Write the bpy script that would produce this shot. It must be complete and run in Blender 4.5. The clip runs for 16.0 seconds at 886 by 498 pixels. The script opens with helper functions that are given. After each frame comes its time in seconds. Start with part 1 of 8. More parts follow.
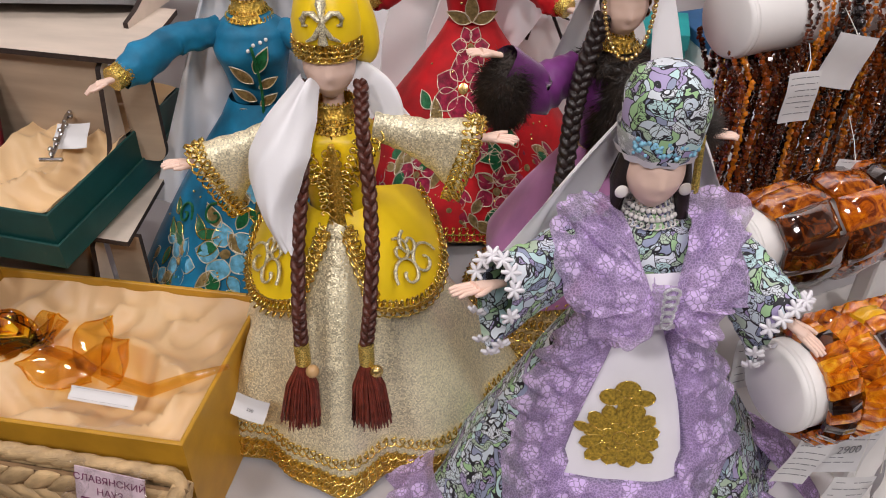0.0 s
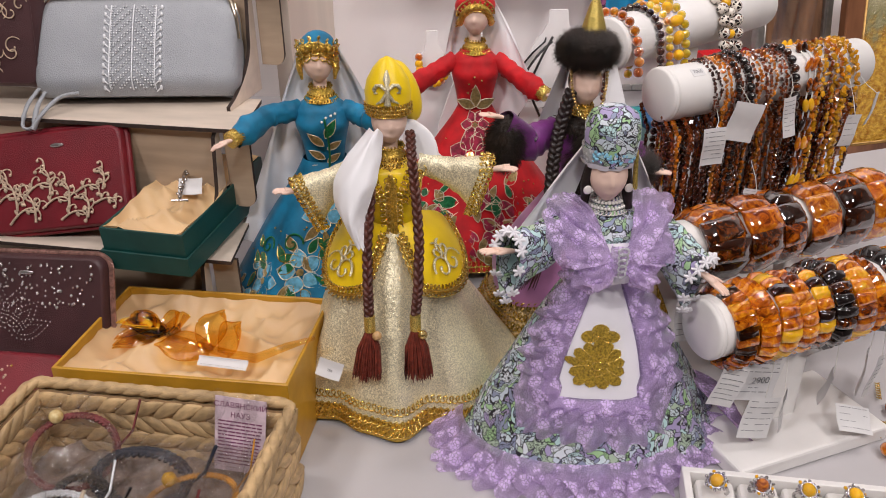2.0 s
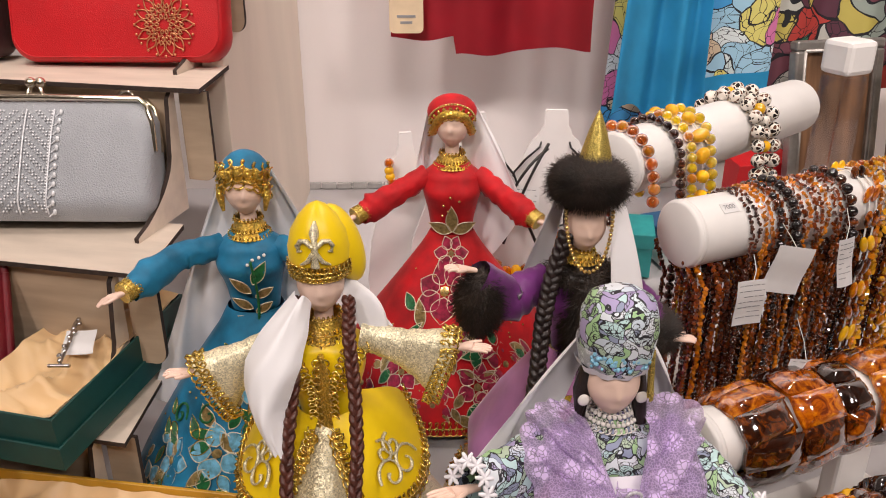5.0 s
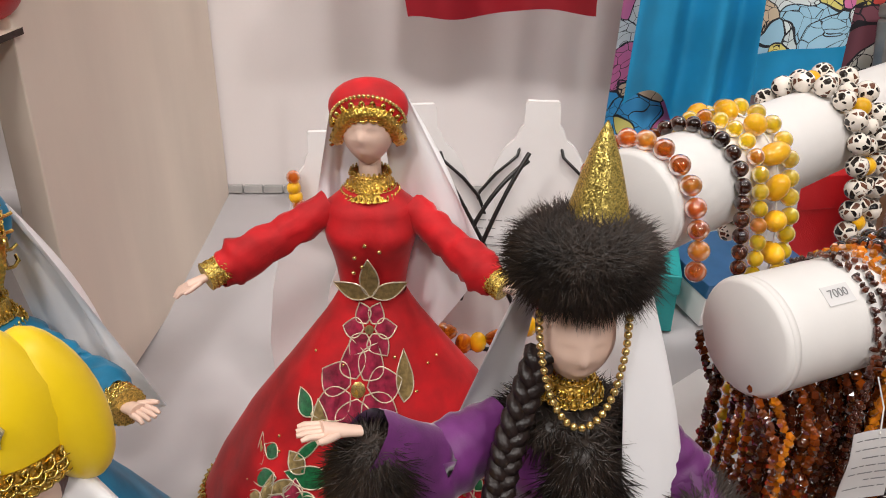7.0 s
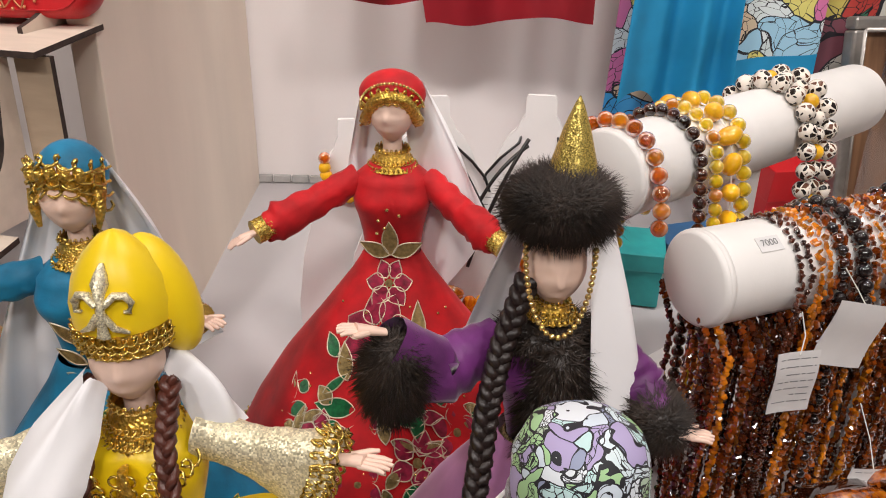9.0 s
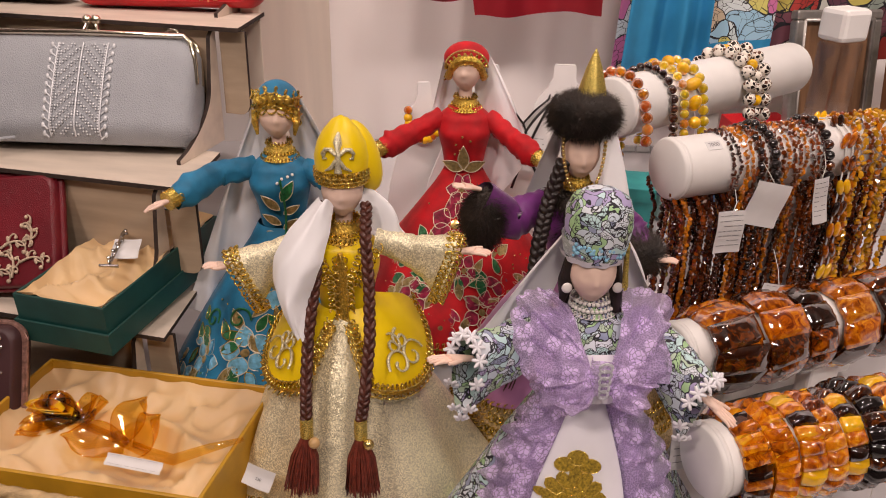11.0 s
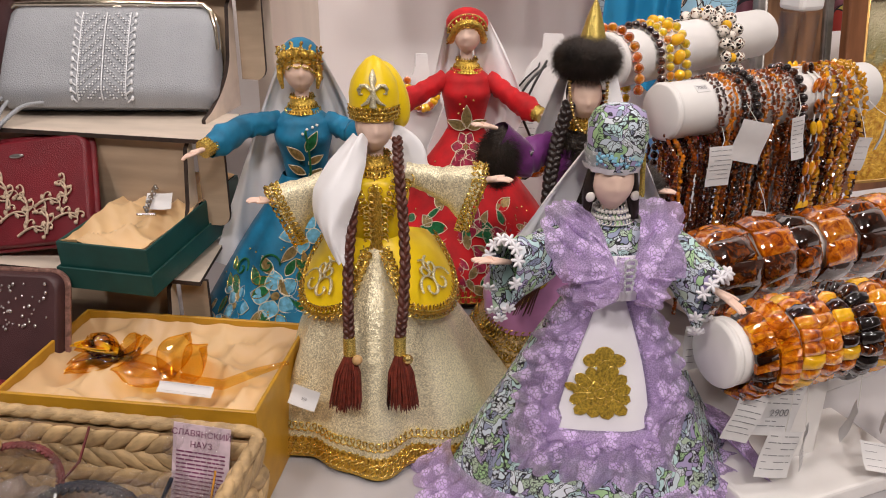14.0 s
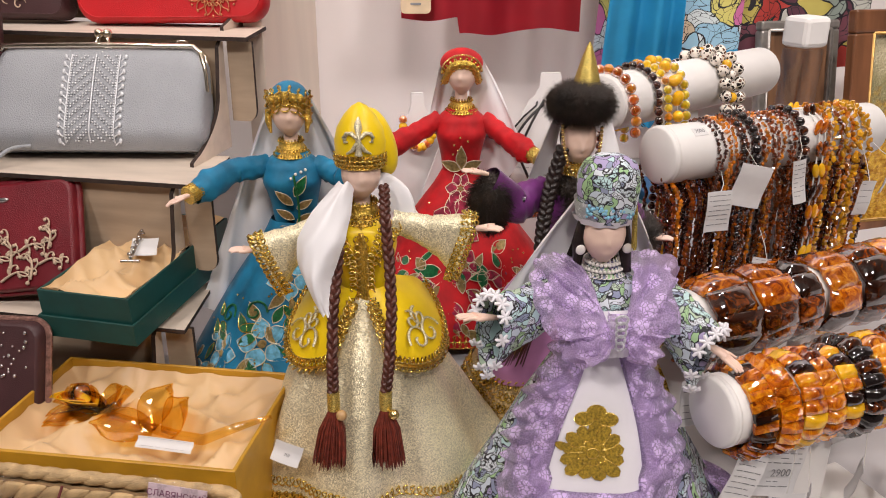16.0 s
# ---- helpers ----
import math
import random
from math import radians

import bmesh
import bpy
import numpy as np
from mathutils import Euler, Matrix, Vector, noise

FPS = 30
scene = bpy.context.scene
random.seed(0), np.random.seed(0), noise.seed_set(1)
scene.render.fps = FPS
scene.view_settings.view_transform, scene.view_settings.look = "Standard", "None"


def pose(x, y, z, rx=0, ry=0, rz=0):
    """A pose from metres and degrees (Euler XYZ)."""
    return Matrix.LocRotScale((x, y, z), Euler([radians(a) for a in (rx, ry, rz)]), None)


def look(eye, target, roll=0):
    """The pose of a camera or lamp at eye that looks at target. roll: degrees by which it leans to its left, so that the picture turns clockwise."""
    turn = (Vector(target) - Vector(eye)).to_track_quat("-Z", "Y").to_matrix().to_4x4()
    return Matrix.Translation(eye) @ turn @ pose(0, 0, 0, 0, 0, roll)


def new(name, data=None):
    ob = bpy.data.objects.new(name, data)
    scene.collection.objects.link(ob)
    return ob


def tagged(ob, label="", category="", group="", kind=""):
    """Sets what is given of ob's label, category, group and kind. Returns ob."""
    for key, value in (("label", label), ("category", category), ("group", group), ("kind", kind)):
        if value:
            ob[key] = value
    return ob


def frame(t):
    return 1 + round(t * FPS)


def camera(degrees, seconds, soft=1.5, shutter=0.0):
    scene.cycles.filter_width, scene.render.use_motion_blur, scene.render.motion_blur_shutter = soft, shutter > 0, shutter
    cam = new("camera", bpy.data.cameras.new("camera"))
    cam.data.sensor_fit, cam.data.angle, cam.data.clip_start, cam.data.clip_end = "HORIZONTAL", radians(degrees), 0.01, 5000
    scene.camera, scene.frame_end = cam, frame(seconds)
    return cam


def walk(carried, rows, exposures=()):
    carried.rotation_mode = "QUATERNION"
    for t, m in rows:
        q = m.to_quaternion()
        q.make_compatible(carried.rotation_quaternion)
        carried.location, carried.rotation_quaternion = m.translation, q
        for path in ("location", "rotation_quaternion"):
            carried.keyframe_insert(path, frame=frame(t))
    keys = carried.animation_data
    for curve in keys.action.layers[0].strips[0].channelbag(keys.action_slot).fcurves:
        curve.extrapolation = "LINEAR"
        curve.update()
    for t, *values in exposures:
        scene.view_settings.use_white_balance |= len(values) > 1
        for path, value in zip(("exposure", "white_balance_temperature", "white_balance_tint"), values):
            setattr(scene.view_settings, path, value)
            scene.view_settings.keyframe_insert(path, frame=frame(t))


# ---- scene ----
cam = camera(57.0, 16.0, soft=1.0)
PATH = [
    (0, (-0.001, 0.01, 0.456), (0.004, 1.625, -0.724), 0.1),
    (0.5, (-0.017, -0.085, 0.484), (0.019, 1.59, -0.608), 0.5),
    (1, (-0.029, -0.172, 0.486), (0.013, 1.565, -0.505), -0.2),
    (1.2, (-0.034, -0.202, 0.486), (0.023, 1.556, -0.467), 0.0),
    (1.5, (-0.037, -0.217, 0.487), (0.017, 1.546, -0.455), -0.4),
    (2, (-0.038, -0.216, 0.487), (0.011, 1.56, -0.431), -0.6),
    (2.5, (-0.027, -0.199, 0.487), (-0.005, 1.583, -0.421), -1.0),
    (3, (-0.014, -0.18, 0.485), (-0.02, 1.614, -0.399), -1.1),
    (3.5, (-0.01, -0.153, 0.486), (-0.023, 1.644, -0.391), -1.0),
    (4, (-0.011, -0.119, 0.49), (-0.011, 1.681, -0.381), -0.7),
    (4.5, (-0.009, -0.077, 0.493), (0.004, 1.731, -0.362), -0.2),
    (5, (0.006, -0.019, 0.496), (0.034, 1.809, -0.314), -0.0),
    (5.2, (0.017, 0.005, 0.494), (0.035, 1.846, -0.287), -0.2),
    (7.3, (0.063, 0.266, 0.435), (0.081, 2.061, -0.447), 0.9),
    (7.5, (0.063, 0.263, 0.434), (0.079, 2.058, -0.449), 1.1),
    (8, (0.064, 0.245, 0.436), (0.057, 2.044, -0.438), 1.1),
    (8.2, (0.065, 0.234, 0.439), (0.048, 2.037, -0.428), 0.9),
    (10.3, (0.049, -0.01, 0.466), (0.052, 1.806, -0.371), 1.8),
    (10.5, (0.039, -0.041, 0.47), (0.045, 1.772, -0.375), 1.7),
    (11, (0.016, -0.104, 0.474), (-0.007, 1.715, -0.357), 1.2),
    (11.5, (0.0, -0.142, 0.479), (-0.025, 1.676, -0.354), 0.9),
    (12, (-0.01, -0.156, 0.476), (-0.046, 1.664, -0.352), 0.6),
    (12.5, (-0.016, -0.157, 0.468), (-0.049, 1.668, -0.35), 0.6),
    (13, (-0.033, -0.156, 0.444), (-0.027, 1.67, -0.372), 0.9),
    (13.5, (-0.04, -0.177, 0.437), (0.022, 1.656, -0.362), 0.8),
    (14, (-0.039, -0.18, 0.428), (0.047, 1.66, -0.351), 0.5),
    (14.5, (-0.031, -0.177, 0.435), (0.048, 1.667, -0.336), 0.3),
    (15, (-0.028, -0.17, 0.438), (0.048, 1.677, -0.323), 0.2),
    (15.5, (-0.024, -0.164, 0.438), (0.046, 1.692, -0.302), 0.2),
    (16, (-0.021, -0.156, 0.44), (0.04, 1.707, -0.285), 0.3),
]
walk(cam, [(t, look(eye, target, roll)) for t, eye, target, roll in PATH],
     [(0, -0.06, 6290, 17), (1, -0.06, 6140, 18), (2, -0.06, 6340, 17), (3, 0, 6740, 18), (4, 0, 6890, 20), (5, 0.03, 6840, 19), (7.4, 0.05, 6390, 12), (8.1, 0.05, 6390, 12), (10.4, -0.05, 7090, 23), (11, -0.18, 7290, 26), (12, -0.12, 7290, 26), (12.5, 0.03, 6840, 19), (13, 0.05, 6790, 18), (14, 0, 6640, 17), (16, 0.08, 6640, 17)])

# world and lights
world = bpy.data.worlds.new("world")
scene.world = world
world.use_nodes = True
world.node_tree.nodes["Background"].inputs[0].default_value = (0.9, 0.87, 0.84, 1)
world.node_tree.nodes["Background"].inputs[1].default_value = 0.05


def area_lamp(name, eye, target, sx, sy, watts, color):
    d = bpy.data.lights.new(name, "AREA")
    d.shape, d.size, d.size_y, d.energy, d.color = "RECTANGLE", sx, sy, watts, color
    ob = new(name, d)
    ob.matrix_world = look(eye, target)
    return ob


# shop ceiling spots over the table
area_lamp("ceiling_lamp", (0.75, 0.28, 1.95), (0.15, 0.55, 0.1), 0.15, 0.15, 6.2, (1, 0.95, 0.88))
area_lamp("ceiling_lamp", (-0.72, 0.25, 1.95), (-0.1, 0.55, 0.1), 0.15, 0.15, 5.8, (1, 0.95, 0.88))
area_lamp("ceiling_lamp", (1.0, 0.75, 1.95), (0.2, 0.5, 0.1), 0.14, 0.14, 4.4, (1, 0.94, 0.86))
# unseen fill row behind the camera, added to lift doll fronts and partition
for x, y, watts in ((-1.15, -1.05, 18), (0.10, -1.30, 16.5), (1.25, -1.10, 16)):
    area_lamp("ceiling_lamp", (x, y, 2.0), (0.05, 1.00, 0.35), 0.32, 0.24, watts, (1, 0.96, 0.90))


def spot_lamp(name, eye, target, degrees, watts, color):
    d = bpy.data.lights.new(name, "SPOT")
    d.spot_size, d.spot_blend, d.shadow_soft_size, d.energy, d.color = math.radians(degrees), 0.7, 0.06, watts, color
    ob = new(name, d)
    ob.matrix_world = look(eye, target)
    return ob


# fill spots without a known fixture, added to brighten the partition
for x, aim in ((-0.40, -0.12), (0.45, 0.32)):
    spot_lamp("wall_spot", (x, 0.15, 2.15), (aim, 1.12, 0.45), 36, 52, (1, 0.95, 0.90))


# ---------- materials ----------
def material(name, color, rough=0.5, metal=0.0, var=0.15, scale=40.0, bump=0.0, bscale=300.0, kind="noise",
             second=None, island=0.0, obj=0.0, coat=0.0, sheen=0.0, trans=0.0, alpha=1.0, stretch=(1, 1, 1), translucent=0.0):
    m = bpy.data.materials.new(name)
    m.use_nodes = True
    nt = m.node_tree
    b = nt.nodes["Principled BSDF"]
    n = nt.nodes.new
    co = n("ShaderNodeTexCoord")
    mp = n("ShaderNodeMapping")
    mp.inputs["Scale"].default_value = stretch
    nt.links.new(co.outputs["Object"], mp.inputs[0])
    tx = n("ShaderNodeTexNoise")
    tx.inputs["Scale"].default_value = scale
    tx.inputs["Detail"].default_value = 6
    nt.links.new(mp.outputs[0], tx.inputs["Vector"])
    rp = n("ShaderNodeValToRGB")
    c2 = second or tuple(min(1, c * (1 + var)) for c in color)
    c1 = color if second else tuple(c * (1 - var) for c in color)
    rp.color_ramp.elements[0].color, rp.color_ramp.elements[1].color = (*c1, 1), (*c2, 1)
    rp.color_ramp.elements[0].position, rp.color_ramp.elements[1].position = 0.32, 0.68
    nt.links.new(tx.outputs["Fac"], rp.inputs[0])
    out = rp.outputs[0]
    for amount, node, sock in ((island, "ShaderNodeNewGeometry", "Random Per Island"), (obj, "ShaderNodeObjectInfo", "Random")):
        if amount:
            g = n(node)
            mr = n("ShaderNodeMapRange")
            mr.inputs[3].default_value, mr.inputs[4].default_value = 1 - amount, 1 + amount
            nt.links.new(g.outputs[sock], mr.inputs[0])
            mx = n("ShaderNodeVectorMath")
            mx.operation = "SCALE"
            nt.links.new(out, mx.inputs[0])
            nt.links.new(mr.outputs[0], mx.inputs["Scale"])
            out = mx.outputs[0]
    nt.links.new(out, b.inputs["Base Color"])
    b.inputs["Roughness"].default_value = rough
    b.inputs["Metallic"].default_value = metal
    b.inputs["Coat Weight"].default_value = coat
    b.inputs["Coat Roughness"].default_value = 0.05
    b.inputs["Sheen Weight"].default_value = sheen
    b.inputs["Sheen Roughness"].default_value = 0.35
    b.inputs["Transmission Weight"].default_value = trans
    b.inputs["Alpha"].default_value = alpha
    if bump:
        if kind == "noise":
            t2 = n("ShaderNodeTexNoise")
            t2.inputs["Detail"].default_value = 3
            h = t2.outputs["Fac"]
        elif kind == "wave":
            t2 = n("ShaderNodeTexWave")
            t2.inputs["Distortion"].default_value = 1.0
            h = t2.outputs["Fac"]
        else:
            t2 = n("ShaderNodeTexVoronoi")
            t2.feature = "F1" if kind == "cells" else "DISTANCE_TO_EDGE"
            h = t2.outputs["Distance"]
        t2.inputs["Scale"].default_value = bscale
        nt.links.new(mp.outputs[0], t2.inputs["Vector"])
        bp = n("ShaderNodeBump")
        bp.inputs["Strength"].default_value = bump
        bp.inputs["Distance"].default_value = 0.6 / bscale
        nt.links.new(h, bp.inputs["Height"])
        nt.links.new(bp.outputs[0], b.inputs["Normal"])
    if translucent:
        o = nt.nodes["Material Output"]
        tl = n("ShaderNodeBsdfTranslucent")
        tl.inputs[0].default_value = (*color, 1)
        ms = n("ShaderNodeMixShader")
        ms.inputs[0].default_value = translucent
        nt.links.new(b.outputs[0], ms.inputs[1])
        nt.links.new(tl.outputs[0], ms.inputs[2])
        nt.links.new(ms.outputs[0], o.inputs[0])
    return m


def print_material(name, colors, line=(0.01, 0.01, 0.015), scale=130.0, width=0.09, rough=0.6, warp=0.012, fine=0.0):
    """Printed cloth: warped cells of several colours with dark outlines."""
    m = bpy.data.materials.new(name)
    m.use_nodes = True
    nt = m.node_tree
    n = nt.nodes.new
    b = nt.nodes["Principled BSDF"]
    b.inputs["Roughness"].default_value = rough
    co = n("ShaderNodeTexCoord")
    wn = n("ShaderNodeTexNoise")
    wn.inputs["Scale"].default_value = scale * 0.6
    wn.inputs["Detail"].default_value = 1.2
    nt.links.new(co.outputs["Object"], wn.inputs["Vector"])
    sc = n("ShaderNodeVectorMath")
    sc.operation = "MULTIPLY_ADD"
    sc.inputs[1].default_value = (warp * 2, warp * 2, warp * 2)
    nt.links.new(wn.outputs["Color"], sc.inputs[0])
    nt.links.new(co.outputs["Object"], sc.inputs[2])
    v = n("ShaderNodeTexVoronoi")
    v.inputs["Scale"].default_value = scale
    nt.links.new(sc.outputs[0], v.inputs["Vector"])
    e = n("ShaderNodeTexVoronoi")
    e.feature = "DISTANCE_TO_EDGE"
    e.inputs["Scale"].default_value = scale
    nt.links.new(sc.outputs[0], e.inputs["Vector"])
    sp = n("ShaderNodeSeparateColor")
    nt.links.new(v.outputs["Color"], sp.inputs[0])
    rp = n("ShaderNodeValToRGB")
    rp.color_ramp.interpolation = "CONSTANT"
    el = rp.color_ramp.elements
    while len(el) < len(colors):
        el.new(0.5)
    for i, c in enumerate(colors):
        el[i].position = i / len(colors)
        el[i].color = (*c, 1)
    nt.links.new(sp.outputs[0], rp.inputs[0])
    lt = n("ShaderNodeMath")
    lt.operation = "LESS_THAN"
    lt.inputs[1].default_value = width
    nt.links.new(e.outputs["Distance"], lt.inputs[0])
    lines = lt.outputs[0]
    if fine:
        e2 = n("ShaderNodeTexVoronoi")
        e2.feature = "DISTANCE_TO_EDGE"
        e2.inputs["Scale"].default_value = scale * fine
        nt.links.new(sc.outputs[0], e2.inputs["Vector"])
        l2 = n("ShaderNodeMath")
        l2.operation = "LESS_THAN"
        l2.inputs[1].default_value = width * 1.1
        nt.links.new(e2.outputs["Distance"], l2.inputs[0])
        some = n("ShaderNodeMath")
        some.operation = "GREATER_THAN"
        some.inputs[1].default_value = 0.45
        nt.links.new(sp.outputs[1], some.inputs[0])
        both = n("ShaderNodeMath")
        both.operation = "MULTIPLY"
        nt.links.new(l2.outputs[0], both.inputs[0])
        nt.links.new(some.outputs[0], both.inputs[1])
        top = n("ShaderNodeMath")
        top.operation = "MAXIMUM"
        nt.links.new(lines, top.inputs[0])
        nt.links.new(both.outputs[0], top.inputs[1])
        lines = top.outputs[0]
    mx = n("ShaderNodeMix")
    mx.data_type = "RGBA"
    nt.links.new(lines, mx.inputs["Factor"])
    nt.links.new(rp.outputs[0], mx.inputs["A"])
    mx.inputs["B"].default_value = (*line, 1)
    nt.links.new(mx.outputs["Result"], b.inputs["Base Color"])
    return m


def lace_material(name, color, dense=150.0, thin=0.3):
    """Net of fine threads with dense stitched flowers: the gaps let through what lies behind."""
    m = material(name, color, 0.75, sheen=0.15, translucent=0.3)
    nt = m.node_tree
    n = nt.nodes.new
    b = nt.nodes["Principled BSDF"]

    def sock(op, x, y):
        k = n("ShaderNodeMath")
        k.operation = op
        for i, q in enumerate((x, y)):
            if isinstance(q, float):
                k.inputs[i].default_value = q
            else:
                nt.links.new(q, k.inputs[i])
        return k.outputs[0]

    co = n("ShaderNodeTexCoord")
    net, vo, fine, holes = n("ShaderNodeTexVoronoi"), n("ShaderNodeTexVoronoi"), n("ShaderNodeTexNoise"), n("ShaderNodeTexVoronoi")
    net.feature = holes.feature = "DISTANCE_TO_EDGE"
    net.inputs["Scale"].default_value, holes.inputs["Scale"].default_value = dense * 8, dense * 4.2
    vo.inputs["Scale"].default_value, vo.inputs["Randomness"].default_value = dense, 0.7
    fine.inputs["Scale"].default_value, fine.inputs["Detail"].default_value = dense * 2.6, 2.0
    for k in (net, vo, fine, holes):
        nt.links.new(co.outputs["Object"], k.inputs["Vector"])
    # flowers sit at the cell centres, with ragged petals parted by small holes
    petals = sock("ADD", vo.outputs["Distance"], sock("MULTIPLY", fine.outputs["Fac"], 0.6))
    flower_mask, threads, gaps = n("ShaderNodeMapRange"), n("ShaderNodeMapRange"), n("ShaderNodeMapRange")
    for k, lo, hi, src in ((flower_mask, 0.80, 0.70, petals), (threads, 0.12, 0.06, net.outputs["Distance"]), (gaps, 0.03, 0.10, holes.outputs["Distance"])):
        k.inputs[1].default_value, k.inputs[2].default_value = lo, hi
        nt.links.new(src, k.inputs[0])
    mask = sock("MAXIMUM", sock("MULTIPLY", flower_mask.outputs[0], gaps.outputs[0]), sock("MULTIPLY", threads.outputs[0], 0.55))
    al = n("ShaderNodeMapRange")
    al.inputs[3].default_value = thin
    nt.links.new(mask, al.inputs[0])
    nt.links.new(al.outputs[0], b.inputs["Alpha"])
    cr = n("ShaderNodeValToRGB")
    cr.color_ramp.elements[0].color = (*[q * 0.72 for q in color], 1)
    cr.color_ramp.elements[1].color = (*[min(1, q * 1.12 + 0.07) for q in color], 1)
    nt.links.new(mask, cr.inputs[0])
    nt.links.new(cr.outputs[0], b.inputs["Base Color"])
    bp = n("ShaderNodeBump")
    bp.inputs["Strength"].default_value, bp.inputs["Distance"].default_value = 0.5, 0.0005
    nt.links.new(mask, bp.inputs["Height"])
    nt.links.new(bp.outputs[0], b.inputs["Normal"])
    return m


def glitter_material(name, color, rough=0.35, metal=0.7, scale=900.0, dark=0.45, tilt=0.5, loose=1.0):
    """Lurex cloth: tiny facets of differing slope and brightness."""
    m = bpy.data.materials.new(name)
    m.use_nodes = True
    nt = m.node_tree
    n = nt.nodes.new
    b = nt.nodes["Principled BSDF"]
    b.inputs["Roughness"].default_value = rough
    b.inputs["Metallic"].default_value = metal
    co = n("ShaderNodeTexCoord")
    v = n("ShaderNodeTexVoronoi")
    v.inputs["Scale"].default_value, v.inputs["Randomness"].default_value = scale, loose
    nt.links.new(co.outputs["Object"], v.inputs["Vector"])
    sp = n("ShaderNodeSeparateColor")
    nt.links.new(v.outputs["Color"], sp.inputs[0])
    rp = n("ShaderNodeValToRGB")
    rp.color_ramp.elements[0].color = (*[c * dark for c in color], 1)
    rp.color_ramp.elements[1].color = (*[min(1, c * 1.35) for c in color], 1)
    nt.links.new(sp.outputs[0], rp.inputs[0])
    nt.links.new(rp.outputs[0], b.inputs["Base Color"])
    nm = n("ShaderNodeVectorMath")
    nm.operation = "MULTIPLY_ADD"
    ge = n("ShaderNodeNewGeometry")
    sb = n("ShaderNodeVectorMath")
    sb.operation = "SUBTRACT"
    sb.inputs[1].default_value = (0.5, 0.5, 0.5)
    nt.links.new(v.outputs["Color"], sb.inputs[0])
    nm.inputs[1].default_value = (tilt, tilt, tilt)
    nt.links.new(sb.outputs[0], nm.inputs[0])
    nt.links.new(ge.outputs["Normal"], nm.inputs[2])
    no = n("ShaderNodeVectorMath")
    no.operation = "NORMALIZE"
    nt.links.new(nm.outputs[0], no.inputs[0])
    nt.links.new(no.outputs[0], b.inputs["Normal"])
    return m


CLOTH = material("white_tablecloth", (0.50, 0.48, 0.49), 0.8, var=0.04, scale=9, bump=0.15, bscale=1500)
WALL = material("grey_wall_board", (0.88, 0.83, 0.82), 0.7, var=0.03, scale=3, bump=0.05, bscale=500)
PLY = material("birch_plywood", (0.63, 0.535, 0.445), 0.55, var=0.10, scale=14, stretch=(1, 4, 4), bump=0.06, bscale=250)
# same plywood, darkened: the shade under the shelf boards is in this tan
PLYSHADE = material("shaded_plywood", (0.40, 0.30, 0.21), 0.6, var=0.14, scale=12, stretch=(1, 4, 6), bump=0.06, bscale=250)
BURNT = material("laser_cut_edge", (0.035, 0.02, 0.015), 0.8, var=0.4, scale=200)
PANEL = material("pale_wood_panel", (0.74, 0.64, 0.54), 0.5, var=0.06, scale=5, stretch=(3, 3, 0.6), bump=0.03, bscale=200)
FLOOR = material("hall_floor", (0.3, 0.28, 0.26), 0.5, var=0.2, scale=4)
HALL = material("hall_paint", (0.32, 0.30, 0.28), 0.8, var=0.06, scale=2)
SKIN = material("doll_vinyl", (0.84, 0.60, 0.49), 0.42, var=0.04, scale=60)
GOLD = material("gold_braid", (0.78, 0.50, 0.10), 0.28, 0.95, var=0.35, scale=500, bump=0.9, bscale=700, kind="cells")
GOLDWIRE = material("gold_cord", (0.85, 0.60, 0.16), 0.25, 1.0, var=0.25, scale=400)
SILVERWIRE = material("silver_gold_cord", (0.72, 0.64, 0.48), 0.35, 0.55, var=0.2, scale=400)
BROCADE = glitter_material("champagne_lurex", (0.72, 0.65, 0.45), 0.38, 0.32, 1250, 0.68, 0.42, 0.25)
GLITTERGOLD = glitter_material("gold_glitter_cloth", (0.70, 0.53, 0.14), 0.36, 0.75, 2000, 0.4)
GOLDLAME = glitter_material("tan_gold_lurex", (0.62, 0.45, 0.22), 0.42, 0.5, 800)
YELLOW = material("yellow_satin", (0.86, 0.60, 0.004), 0.38, var=0.06, scale=30, sheen=0.2)
BLUE = material("teal_velvet", (0.0, 0.165, 0.315), 0.65, var=0.35, scale=45, sheen=0.18, bump=0.15, bscale=900)
RED = material("red_velvet", (0.50, 0.003, 0.007), 0.75, var=0.3, scale=45, sheen=0.15, bump=0.15, bscale=900)
PURPLE = material("plum_velvet", (0.15, 0.025, 0.16), 0.5, var=0.4, scale=40, sheen=0.45, bump=0.15, bscale=900)
MAUVE = material("mauve_satin", (0.42, 0.17, 0.36), 0.45, var=0.25, scale=25, sheen=0.4)
VEIL = material("white_chiffon", (0.96, 0.95, 0.97), 0.6, var=0.02, scale=20, translucent=0.10)
WHITESATIN = material("white_satin", (0.82, 0.80, 0.84), 0.35, var=0.04, scale=30)
PRINT = print_material("paisley_print", [(0.62, 0.72, 0.76), (0.36, 0.58, 0.30), (0.58, 0.66, 0.74), (0.40, 0.34, 0.56), (0.50, 0.70, 0.70), (0.44, 0.56, 0.42), (0.28, 0.32, 0.46), (0.70, 0.75, 0.80)], scale=125, width=0.05, warp=0.018, fine=2.6)
LACE = lace_material("lilac_lace", (0.70, 0.54, 0.84), 78, 0.30)
WHITELACE = lace_material("white_lace", (0.8, 0.8, 0.83), 220, 0.6)
FUR = material("black_brown_fur", (0.036, 0.024, 0.018), 0.40, var=0.6, scale=60, island=0.6)
